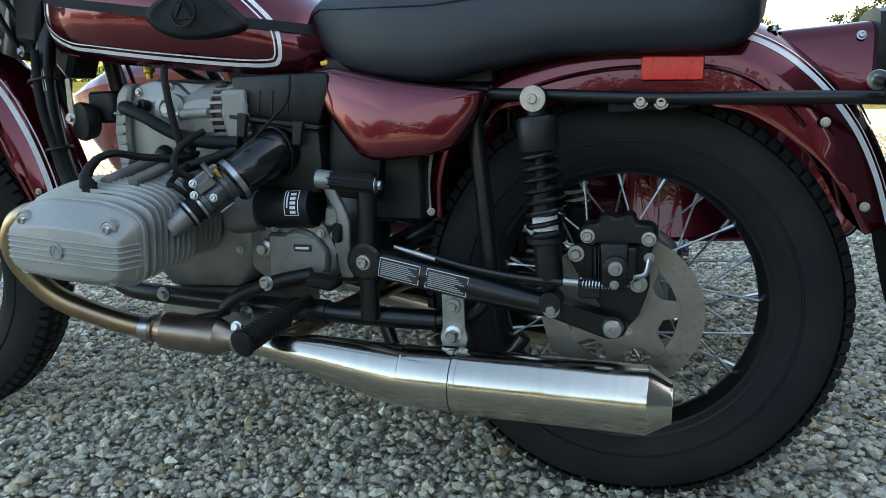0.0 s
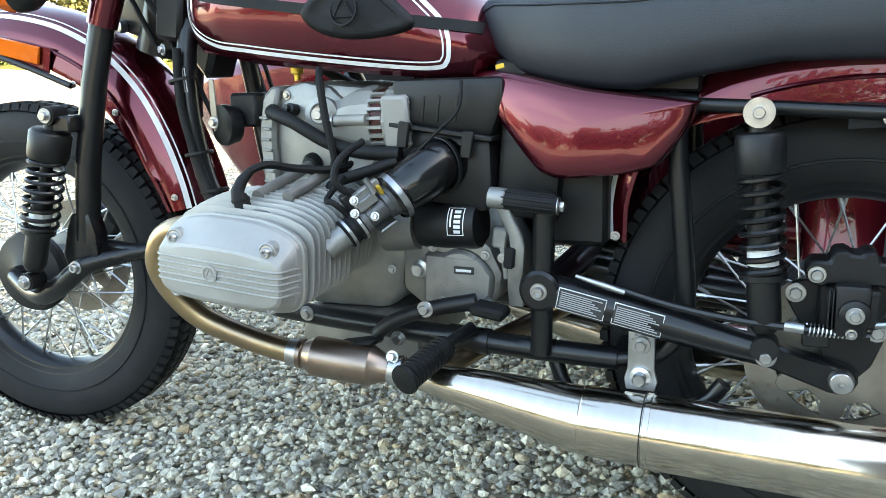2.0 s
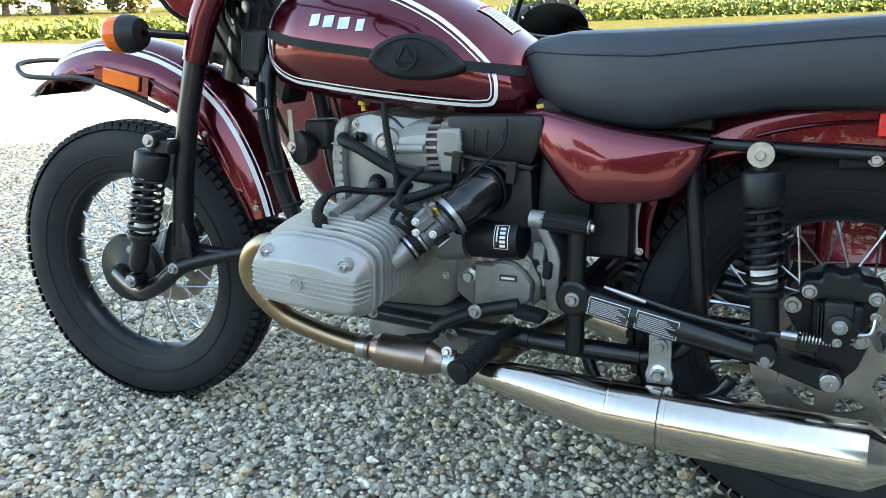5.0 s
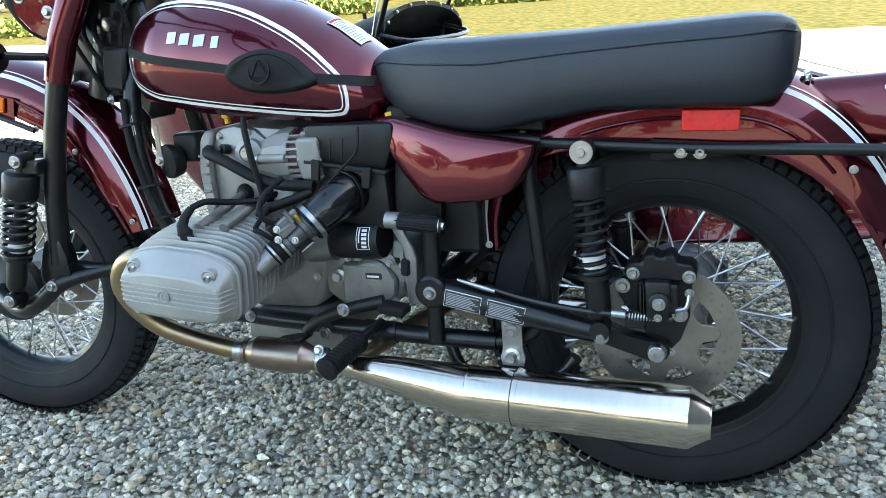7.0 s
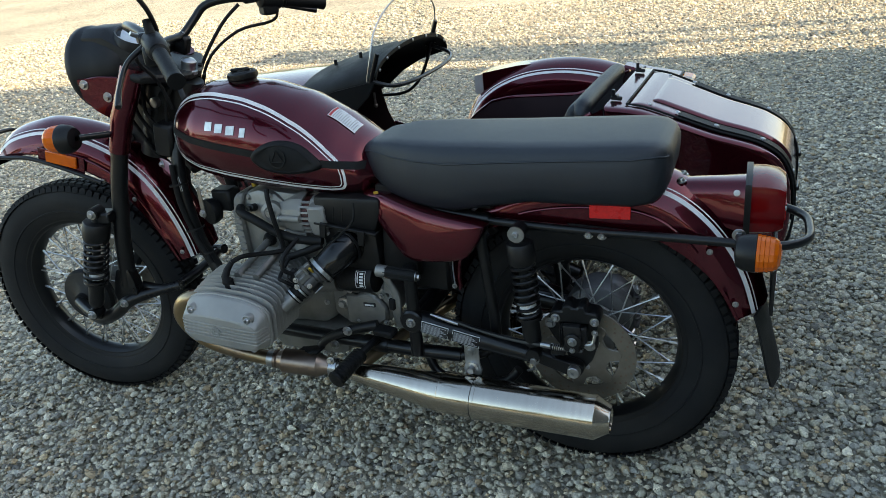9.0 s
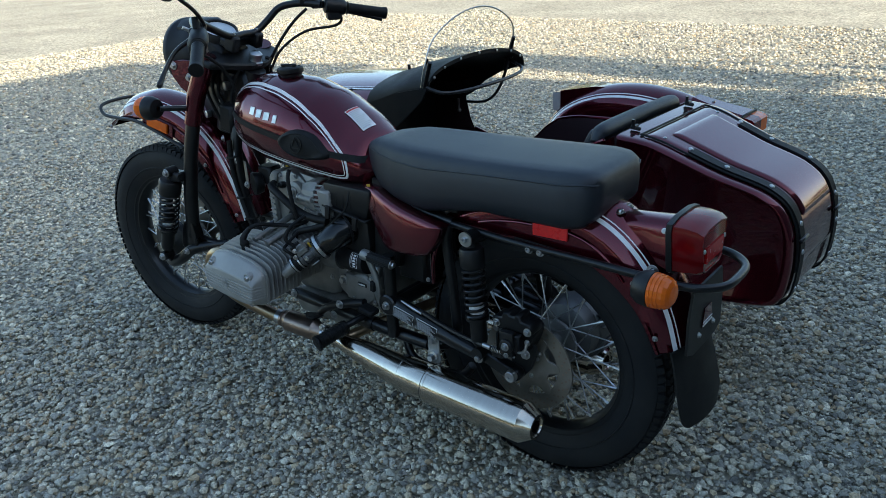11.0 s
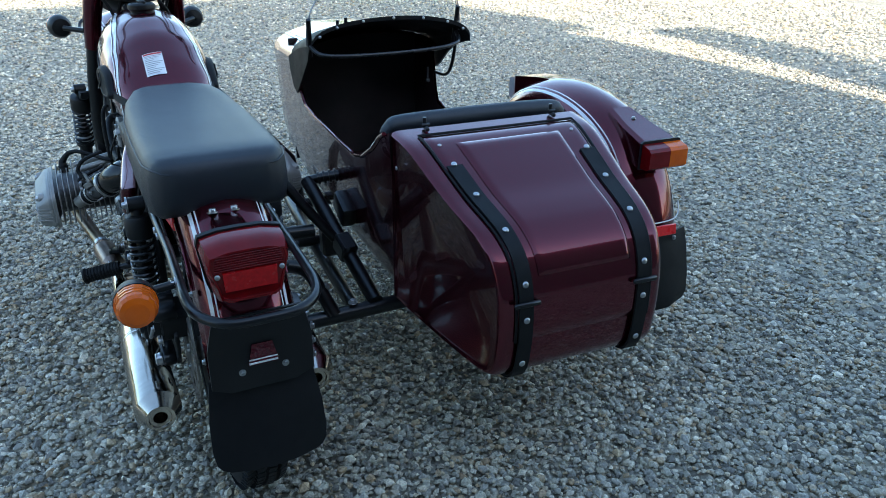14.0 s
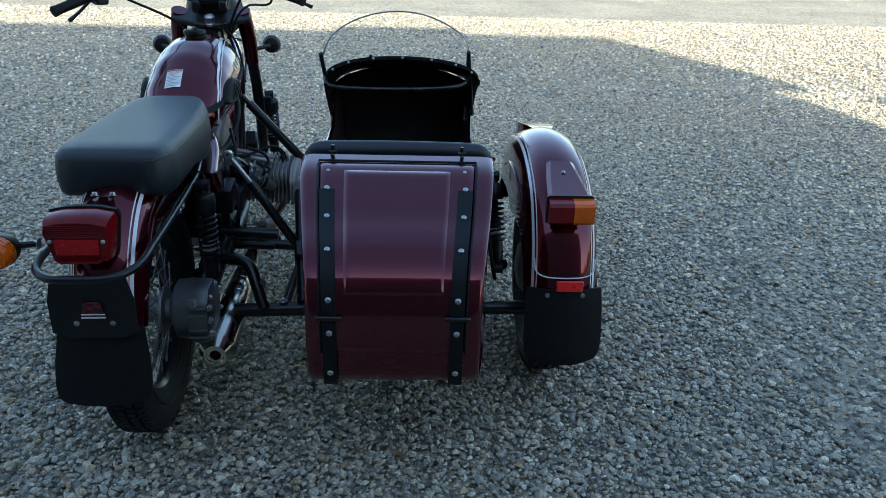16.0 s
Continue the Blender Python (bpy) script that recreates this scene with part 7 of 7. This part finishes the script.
RIGHT_RIM = [(-1.07, 0.788), (-1.055, 0.66), (-1.02, 0.590), (-0.93, 0.566), (-0.78, 0.548), (-0.72, 0.575), (-0.66, 0.635), (-0.60, 0.675), (-0.52, 0.692), (-0.40, 0.697), (-0.28, 0.702), (-0.20, 0.728), (-0.13, 0.765), (-0.065, 0.797)]      # cut lower for stepping in


def make_hull():
    rows_out, rows_in = [], []
    xs = [r[0] for r in HULL]
    fine = sorted(set(np.round(np.concatenate([np.linspace(xs[0], xs[-1], 56), xs]), 4)))
    for x in fine:
        low, rim, hl_, hr = (float(np.interp(x, xs, [r[k] for r in HULL])) for k in (1, 2, 3, 4))
        half = hull_section(x, low, rim, hl_, hr)
        other = hull_section(x, low, lerp(RIGHT_RIM, x), hl_, hr) if x > -1.07 else half
        rows_out.append([(x, MID - y, z) for y, z in half[::-1]] + [(x, MID + y, z) for y, z in other[1:]])
        t = 0.008
        half_in, other_in = ([(max(y - t, 0), max(z, low + 0.02)) for y, z in h] for h in (half, other))
        rows_in.append([(x, MID - y, z) for y, z in half_in[::-1]] + [(x, MID + y, z) for y, z in other_in[1:]])
    s = Shape()
    s.rings(rows_out, closed=False, caps=False)
    body = part("body", s, PAINT, car, "glossy maroon sidecar body", sharp=50)
    part("lining", Shape().rings(rows_in, closed=False, caps=False), LINING, body, "dark cockpit lining", sharp=50)
    left = [(r[0][0], r[0][1] - 0.001, r[0][2] + 0.003) for r in rows_out if -1.03 < r[0][0] < -0.085]
    right = [(r[-1][0], r[-1][1] + 0.001, r[-1][2] + 0.003) for r in rows_out if -1.03 < r[0][0] < -0.085]
    for side in (left, right):
        part("edge_trim", Shape().tube(side, 0.006, 8), PAINT, body)
    # the deck over the nose
    deck = []
    for x in [v for v in fine if v <= -1.02]:
        rim, hr = (float(np.interp(x, xs, [r[k] for r in HULL])) for k in (2, 4))
        deck.append([(x, MID + hr * math.sin(a) , rim + 0.088 * min(1, (x + 1.80) / 0.3) * (math.cos(a) if abs(a) < 1.5708 else 0)) for a in np.linspace(-math.pi / 2, math.pi / 2, 15)])
    dk = part("deck", Shape().rings(deck, closed=False, caps=False), PAINT, body, "maroon nose deck", sharp=60)
    for y0 in (-0.215, 0.215):
        for off, w in ((0.0, 0.008), (0.014, 0.003)):
            rr = []
            for k in (0, 1):
                row = []
                for x in [v for v in fine if -1.60 <= v <= -1.08]:
                    rim, hr = (float(np.interp(x, xs, [r[q] for r in HULL])) for q in (2, 4))
                    y = (abs(y0) - off - k * w) * hr / 0.262
                    a = math.asin(min(1, y / hr))
                    row.append((x, MID + math.copysign(y, y0), rim + 0.088 * min(1, (x + 1.80) / 0.3) * math.cos(a) + 0.0015))
                rr.append(row)
            part("pinstripe", Shape().rings(rr, closed=False, caps=False), WHITE, dk, "white pinstripe", sharp=80)
    part("bulkhead", Shape().box((-1.22, MID, 0.60), (0.012, 0.50, 0.46), (0, 0, 0), 0.002), DARK, body, "dark inner bulkhead")
    part("nose_cap", Shape().rings([[(-1.80 - d, MID + y * (1 - d * 12), 0.675 + z * (1 - d * 12)) for y, z in ((-0.065, 0.020), (-0.055, -0.008), (-0.04, -0.020), (0.04, -0.020), (0.055, -0.008), (0.065, 0.020), (0.03, 0.032), (-0.03, 0.032))] for d in (-0.004, 0.010, 0.025)]), PAINT, body, sharp=50)
    part("floor_mat", Shape().box((-0.62, MID, 0.362), (1.0, 0.46, 0.012), (0, 0, 0), 0.003), DARK, body)
    return body


body = make_hull()


# boot: a curved lid and back, side panels that narrow to the rear
BOOT = [(-0.065, 0.800), (0.03, 0.788), (0.125, 0.754), (0.222, 0.717), (0.30, 0.694), (0.348, 0.676), (0.392, 0.645), (0.418, 0.600), (0.430, 0.55), (0.433, 0.48), (0.426, 0.41), (0.414, 0.378), (0.390, 0.360), (0.30, 0.350), (0.10, 0.345), (-0.065, 0.340)]


def boot_half(x, z):
    """Half width of the boot: it draws in to the rear."""
    return 0.268 - 0.060 * max(0.0, min(1.0, (x + 0.065) / 0.50)) ** 1.3


def make_boot():
    line = curve(BOOT, 4)
    rings = []
    c = Vector((0.10, 0.55))
    def ring(k, y):
        return [(c.x + (x - c.x) * k, MID + y * boot_half(x, z) / 0.268, c.y + (z - c.y) * k) for x, z in line]
    for k, y in ((0.93, -0.262), (0.965, -0.266), (0.985, -0.262), (0.997, -0.250), (1.0, -0.238), (1.0, 0.238), (0.997, 0.250), (0.985, 0.262), (0.965, 0.266), (0.93, 0.262)):
        rings.append(ring(k, y))
    boot = part("boot", Shape().rings(rings), PAINT, car, "maroon luggage boot", sharp=50)
    def on(s, y, lift):
        """A point s along the lid's line, from the front, lifted off it."""
        n = len(top)
        i = min(int(s * (n - 1)), n - 2)
        f = s * (n - 1) - i
        x, z = top[i][0] + (top[i + 1][0] - top[i][0]) * f, top[i][1] + (top[i + 1][1] - top[i][1]) * f
        d = Vector((top[i + 1][0] - top[i][0], top[i + 1][1] - top[i][1])).normalized()
        return Vector((x - d.y * lift, MID + y * boot_half(x, z) / 0.268, z + d.x * lift))
    top = [p for p in line if p[1] > 0.35 and p[0] > -0.06]
    # the lid: a shallow tray with rounded rim over the top, down to a little above the latches
    def sheet(y0, y1, s0, s1, prof, ny=10, ns=36):
        rr = []
        for j in range(ns + 1):
            s = s0 + (s1 - s0) * j / ns
            rr.append([on(s, y0 + (y1 - y0) * i / ny, prof(i / ny, j / ns)) for i in range(ny + 1)])
        return rr
    lid = Shape()
    edge = lambda a: min(1.0, min(a, 1 - a) / 0.03)
    ups = sheet(-0.215, 0.215, 0.03, 0.72, lambda a, b: 0.006 * min(edge(a), edge(b)), 40, 60)
    lid.rings(ups, closed=False, caps=False)
    lid_ob = part("boot_lid", lid, PAINT, boot, "maroon boot lid with a pressed panel", sharp=60)
    def press(a, b):
        d = min(min(a, 1 - a) * 0.30, min(b, 1 - b) * 0.40)
        return 0.0075 + 0.006 * min(1.0, d / 0.010)
    part("pressed_panel", Shape().rings(sheet(-0.146, 0.146, 0.075, 0.535, press, 40, 50), closed=False, caps=False), PAINT, boot, "", sharp=60)
    gasket = [on(0.03 + 0.69 * k / 40, -0.218, 0.004) for k in range(41)]
    gasket2 = [on(0.03 + 0.69 * k / 40, 0.218, 0.004) for k in range(41)]
    part("gasket", Shape().tube(gasket[::-1] + gasket2, 0.0034, 8), SOFT_RUBBER, boot, "black rubber gasket")
    # straps with rivets
    for y0 in (-0.192, 0.190):
        strap = part("strap", Shape().rings([[on(0.14 + 0.855 * j / 60, y0 + dy, h) for dy, h in ((-0.021, 0.006), (-0.021, 0.0115), (0.021, 0.0115), (0.021, 0.006))] for j in range(61)]), SOFT_RUBBER, boot, "black rubber strap", sharp=40)
        for rx, rz in STRAP_RIVETS:
            s = min((k / 400 for k in range(401)), key=lambda v: (on(v, y0, 0.0115).x - rx) ** 2 + (on(v, y0, 0.0115).z - rz) ** 2)
            p, q = on(s, y0, 0.0115), on(s, y0, 0.05)
            bolt(strap, p, q - p, RIVET, name="rivet")
        s = min((k / 400 for k in range(401)), key=lambda v: (on(v, y0, 0.0115).x - LATCH_AT[0]) ** 2 + (on(v, y0, 0.0115).z - LATCH_AT[1]) ** 2)
        p = on(s, y0, 0.015)
        part("latch", Shape().box(p, (0.010, 0.062, 0.012), (0, 0, 0), 0.003), BLACK_PAINT, strap, "black latch bar")
    for y0 in (-0.190, 0.186):
        p, q = on(0.075, y0 * 1.0 + (0.0), 0.0065), on(0.075, y0, 0.05)
        bolt(boot, p, q - p, RIVET_S, name="rivet")
        h = Vector((-0.045, MID + y0 * 0.95, 0.806))
        part("hinge", Shape().box(h, (0.032, 0.010, 0.012), (0, 6, 0), 0.003).cyl(h + Vector((0, -0.010, 0.006)), h + Vector((0, 0.010, 0.006)), 0.005, n=10).cyl(h + Vector((-0.008, 0, 0)), h + Vector((-0.008, 0, 0.024)), 0.005, n=10), BLACK_PAINT, boot, "small black hinge")
    bolt(boot, (-0.02, MID - 0.268, 0.72), (0, -1, 0), RIVET_S, name="rivet")
    return boot


STRAP_RIVETS = ((0.126, 0.765), (0.228, 0.726), (0.350, 0.690), (0.431, 0.596), (0.443, 0.516), (0.436, 0.405))      # x, z
LATCH_AT = (0.441, 0.556)
make_boot()

# seat inside
bk = Shape().tube([(-0.132, MID - 0.255, 0.768), (-0.131, MID - 0.240, 0.786), (-0.130, MID - 0.205, 0.795), (-0.130, MID, 0.798), (-0.130, MID + 0.205, 0.795), (-0.131, MID + 0.240, 0.786), (-0.132, MID + 0.255, 0.768)], [0.018, 0.023, 0.026, 0.026, 0.026, 0.023, 0.018], 16, smooth=5)
bk.box((-0.135, MID, 0.62), (0.045, 0.49, 0.36), (0, 0, 0), 0.015, 2)
bk.box((-0.190, MID, 0.705), (0.050, 0.480, 0.200), (0, 28, 0), 0.018, 3)
st = part("backrest", bk, VINYL, car, "black vinyl backrest with a padded roll on top", sharp=60)
part("seat_cushion", Shape().box((-0.36, MID, 0.455), (0.40, 0.46, 0.12), (0, 4, 0), 0.04, 3), VINYL, car, "black vinyl seat cushion")

# black cowl with windscreen
cw = []
for x, sz, cz, hw in ((-1.08, 0.792, 0.884, 0.274), (-1.02, 0.810, 0.900, 0.275), (-0.92, 0.846, 0.925, 0.275), (-0.82, 0.868, 0.950, 0.275), (-0.765, 0.878, 0.962, 0.277)):
    cw.append([(x, MID + hw * math.sin(a), sz + (cz - sz) * math.cos(a) ** 0.8) for a in np.linspace(-math.pi / 2, math.pi / 2, 19)])
low = [[(x, y, z - 0.012) for x, y, z in r] for r in cw]
cs = Shape().rings([a + b[::-1] for a, b in zip(cw, low)])
for side in (-1, 1):
    flank = ((-1.08, 0.796), (-0.92, 0.850), (-0.765, 0.882), (-0.80, 0.83), (-0.88, 0.765), (-0.985, 0.685), (-1.03, 0.700), (-1.07, 0.75)) if side < 0 else ((-1.12, 0.790), (-0.95, 0.846), (-0.785, 0.880), (-0.80, 0.860), (-0.88, 0.836), (-0.96, 0.795), (-1.03, 0.740), (-1.07, 0.720))
    cs.rings([[(x, MID + side * (0.279 + d), z) for x, z in flank] for d in (-0.004, 0.004)])
cowl = part("cowl", cs, SOFT_RUBBER, car, "black padded vinyl cowl", sharp=50)
for k in range(7):
    a = -1.2 + 0.4 * k
    bolt(cowl, (-0.762, MID + 0.277 * math.sin(a) * 0.96, 0.872 + 0.084 * math.cos(a) ** 0.8), (1, 0, 0), RIVET_S, name="rivet")
HOOP = [(-0.795, 0.430, 0.880), (-0.772, 0.430, 0.955), (-0.765, 0.470, 1.033), (-0.758, 0.569, 1.091), (-0.755, 0.690, 1.115), (-0.758, 0.808, 1.099), (-0.770, 0.915, 1.044), (-0.785, 0.950, 0.985), (-0.800, 0.962, 0.900)]
hoop = curve(HOOP, 5)
lowedge = [(-0.80, MID + (y - MID) * 1.0, 0.873 + 0.086 * max(0, math.cos((y - MID) / 0.277 * math.pi / 2)) ** 0.8) for x, y, z in hoop]
ws = Shape().rings([hoop, [tuple(Vector(a).lerp(Vector(b), 0.5)) for a, b in zip(hoop, lowedge)], lowedge], closed=False, caps=False)
screen = part("windscreen", ws, CLEAR, car, "clear curved acrylic windscreen", sharp=80)
screen.visible_shadow = False
part("edge", Shape().tube(hoop, 0.0026, 6), ZINC, screen, "thin bright screen edge")
for a, b in (((-0.742, 0.425, 0.968), (-0.800, 0.440, 0.845)), ((-0.782, 0.948, 0.980), (-0.835, 0.955, 0.850))):
    part("post", Shape().tube([a, b], 0.0075, 10), BLACK_PAINT, screen, "black windscreen post")
part("inner_rail", Shape().tube([(-0.775, 0.435, 0.880), (-0.715, 0.46, 0.862), (-0.690, 0.58, 0.858), (-0.690, 0.80, 0.862), (-0.730, 0.925, 0.872), (-0.838, 0.960, 0.898)], 0.0065, 10, smooth=5), RAIL_STEEL, screen, "black coated grab rail")
part("side_stay", Shape().tube([(-0.795, 0.946, 0.94), (-0.825, 0.962, 0.87), (-0.885, 0.975, 0.765), (-0.960, 0.985, 0.712), (-1.065, 0.984, 0.700)], 0.006, 10, smooth=5), BLACK_PAINT, screen)

# wheel, mudguard, lamps
side_wheel = wheel("sidecar_wheel", (-0.345, 1.19, 0.342), car, Matrix(), 0, "wire-spoked sidecar wheel")
GUARD = [(-0.80, 0.455), (-0.785, 0.560), (-0.735, 0.655), (-0.650, 0.727), (-0.530, 0.776), (-0.400, 0.794), (-0.270, 0.787), (-0.150, 0.757), (-0.045, 0.700), (0.030, 0.610), (0.072, 0.515), (0.088, 0.440)]
sg = mudguard("sidecar_mudguard", GUARD, 0.108, Matrix.Translation((0, 1.185, 0)), "maroon sidecar mudguard with white pinstripes", bead=(0.120, 0.28, 0.72), depths=[(0, 0.06), (0.22, 0.17), (0.5, 0.26), (0.72, 0.19), (0.88, 0.10), (1, 0.07)], stripe=0.090)
sg.parent = car
ma = part("rear_marker", Shape().rings([[(x, y, z) for y, z in ((1.185 - w, z0), (1.185 - w, z1 - 0.008), (1.185 - w + 0.012, z1), (1.185 + w - 0.012, z1), (1.185 + w, z1 - 0.008), (1.185 + w, z0))] for x, w, z0, z1 in ((-0.150, 0.040, 0.74, 0.768), (-0.06, 0.052, 0.66, 0.745), (0.045, 0.062, 0.650, 0.725))]), PAINT, car, "maroon sidecar tail lamp housing with red and amber lens", sharp=30)
for y0, y1, mat in ((1.124, 1.190, RED_LENS), (1.191, 1.247, AMBER_LENS)):
    part("lens", Shape().rings([[(x, y, z) for y, z in ((y0, z0), (y0, z1), (y1, z1), (y1, z0))] for x, z0, z1 in ((0.046, 0.652, 0.720), (0.078, 0.655, 0.714), (0.086, 0.662, 0.706))]), mat, ma, "red lens" if y0 < 1.15 else "amber lens", sharp=30)
part("lamp_gasket", Shape().rings([[(x, y, z) for y, z in ((1.121, 0.648), (1.121, 0.722), (1.128, 0.727), (1.243, 0.727), (1.250, 0.722), (1.250, 0.648))] for x in (0.040, 0.0475)]), PLASTIC, ma)
bolt(ma, (-0.085, 1.185, 0.752), (-0.1, 0, 1), CAP_S)
fm = part("front_marker", Shape().rings([[(x, y, z) for y, z in ((1.185 - w, z0), (1.185 - w, z1), (1.185 + w, z1), (1.185 + w, z0))] for x, w, z0, z1 in ((-0.500, 0.034, 0.725, 0.778), (-0.550, 0.046, 0.702, 0.775), (-0.620, 0.052, 0.680, 0.763), (-0.690, 0.055, 0.664, 0.750))]), PAINT, car, "maroon front marker lamp housing", sharp=30)
for y0, y1, mat in ((1.127, 1.186, CLEAR_LENS), (1.187, 1.243, AMBER_LENS)):
    part("lens", Shape().rings([[(x, y, z) for y, z in ((y0, z0), (y0, z1), (y1, z1), (y1, z0))] for x, z0, z1 in ((-0.692, 0.667, 0.746), (-0.718, 0.670, 0.741), (-0.725, 0.676, 0.735))]), mat, fm, "", sharp=30)
part("side_reflector", Shape().box((0.100, 1.195, 0.478), (0.008, 0.075, 0.030), (0, -12, 0), 0.002), REFLECT_RED, sg, "red reflector", xf=Matrix.Translation((0, -1.185, 0)))
st_end = Shape().tube([(0.0480, -0.086, 0.540), (0.0600, -0.083, 0.512), (0.0690, -0.070, 0.499), (0.0760, -0.045, 0.494), (0.0790, 0.0, 0.493), (0.0760, 0.045, 0.494), (0.0690, 0.070, 0.499), (0.0600, 0.083, 0.512), (0.0480, 0.086, 0.540)], 0.0020, 6, smooth=4)
part("pinstripe", st_end, WHITE, sg, "white pinstripe")
for y in (1.135, 1.235):
    bolt(sg, (0.096, y - 1.185, 0.448), (1, 0, 0.2), CAP_S)
sf = Shape().rings([[(x, 1.187 + y, z) for x, y in ((x0, -w), (x0 + 0.02, -w * 0.4), (x0 + 0.02, w * 0.4), (x0, w))] + [(x - 0.005, 1.187 + y, z) for x, y in ((x0, w), (x0 + 0.02, w * 0.4), (x0 + 0.02, -w * 0.4), (x0, -w))] for x0, z, w in ((0.066, 0.46, 0.107), (0.085, 0.40, 0.110), (0.102, 0.32, 0.112), (0.112, 0.275, 0.107), (0.116, 0.256, 0.094), (0.118, 0.246, 0.070))])
part("mud_flap", sf, SOFT_RUBBER, car, "black rubber mud flap", sharp=60)

# chassis between the machine and the body
ch = Shape()
ch.tube([(-0.144, 0.13, 0.262), (-0.144, 0.50, 0.276), (-0.144, 1.12, 0.285)], 0.022, 14)
ch.tube([(-1.25, 0.40, 0.30), (-0.95, 0.375, 0.285), (-0.144, 0.36, 0.276)], 0.020, 14, smooth=3)
ch.tube([(-0.140, 0.420, 0.292), (-0.30, 0.397, 0.362), (-0.60, 0.355, 0.500)], 0.0215, 14)
ch.tube([(-0.60, 0.355, 0.500), (-0.585, 0.400, 0.512), (-0.568, 0.455, 0.520)], 0.016, 12)
ch.tube([(-0.225, 0.115, 0.405), (-0.215, 0.200, 0.408), (-0.198, 0.245, 0.392), (-0.165, 0.270, 0.345), (-0.128, 0.296, 0.282)], 0.019, 12, smooth=4)
ch.tube([(-0.55, 0.10, 0.33), (-0.58, 0.40, 0.30)], 0.018, 12)
ch.tube([(-0.90, 0.105, 0.780), (-0.90, 0.130, 0.752)], 0.010, 10)
ch.tube([(-0.90, 0.130, 0.752), (-0.90, 0.214, 0.658), (-0.90, 0.293, 0.569), (-0.90, 0.37, 0.48), (-0.92, 0.40, 0.30)], 0.0175, 12)
ch.tube([(-0.95, 0.38, 0.285), (-0.95, 0.90, 0.29)], 0.018, 12)
ch.tube([(-0.37, 0.12, 0.440), (-0.37, 0.31, 0.432)], 0.020, 14)
ch.box((-0.330, 0.392, 0.382), (0.075, 0.050, 0.060), (0, 24, 8), 0.008)
ch.box((-0.455, 0.432, 0.452), (0.105, 0.050, 0.070), (0, 20, 0), 0.014, 2)
for k in range(4):
    ch.tube([(-0.590 + 0.005 * k, 0.385 + 0.017 * k, 0.508 + 0.003 * k), (-0.589 + 0.005 * k, 0.392 + 0.017 * k, 0.509 + 0.003 * k)], 0.021, 14)
chassis = part("chassis", ch, BLACK_PAINT, car, "black tubular sidecar chassis")
bolt(chassis, (-0.144, 0.354, 0.300), (0, 0, 1), HEX_L)
bolt(chassis, (-0.165, 0.285, 0.352), (0.6, 0.6, 0.5), HEX_L)
eye = part("strut", Shape().tube([(-0.40, 0.160, 0.690), (-0.40, 0.224, 0.602)], 0.0085, 10).lathe([(0.010, -0.010), (0.016, -0.008), (0.016, 0.008), (0.010, 0.010)], (-0.40, 0.158, 0.692), (1, 0, 0), 16), ZINC, chassis, "bright adjusting strut with a rod end")
part("strut_tube", Shape().tube([(-0.40, 0.224, 0.602), (-0.38, 0.31, 0.48), (-0.36, 0.37, 0.40)], 0.015, 12), BLACK_PAINT, chassis)
part("adjuster", Shape().tube([(-0.368, 0.352, 0.425), (-0.355, 0.378, 0.385)], 0.0095, 10), ZINC, chassis, "bright strut adjuster")
part("swing_link", Shape().tube([(-0.60, 1.02, 0.33), (-0.345, 1.06, 0.342)], 0.020, 12), BLACK_PAINT, chassis)
part("step_bracket", Shape().box((-0.45, 0.38, 0.36), (0.05, 0.06, 0.10), (0, 0, 0), 0.008), BLACK_PAINT, chassis)
for x, z in ((-1.00, 0.905), (-0.90, 0.928)):
    part("knob", Shape().cyl((x, MID - 0.12, z - 0.004), (x, MID - 0.12, z + 0.014), 0.006, n=10), PLASTIC, cowl)
sc_shock = shock(car, (-0.28, 1.035, 0.36), (-0.40, 1.020, 0.64), None, "suspension_unit")
part("upright", Shape().tube([(-0.42, 0.985, 0.30), (-0.42, 1.000, 0.50), (-0.40, 1.010, 0.66)], 0.020, 12), BLACK_PAINT, chassis)
part("drum", Shape().lathe([(0.085, 0.0), (0.088, -0.02), (0.070, -0.035), (0.025, -0.045), (0, -0.046)], (-0.345, 1.15, 0.342), (0, 1, 0), 30), DARK_CAST, side_wheel, xf=Matrix.Translation((0.345, -1.19, -0.342)))
part("hose", Shape().tube([(-0.30, 1.03, 0.33), (-0.20, 1.02, 0.36), (-0.15, 1.00, 0.45), (-0.22, 0.99, 0.55)], 0.006, 8, smooth=4), SOFT_RUBBER, chassis)
part("fitting", Shape().lathe([(0.008, 0), (0.010, 0.004), (0.006, 0.012), (0, 0.013)], (-1.085, MID + 0.257, 0.665), (0, -1, 0), 14).cyl((-1.085, MID + 0.252, 0.665), (-1.085, MID + 0.252, 0.715), 0.005, n=8), ZINC, body, "small bright catch on the lining")
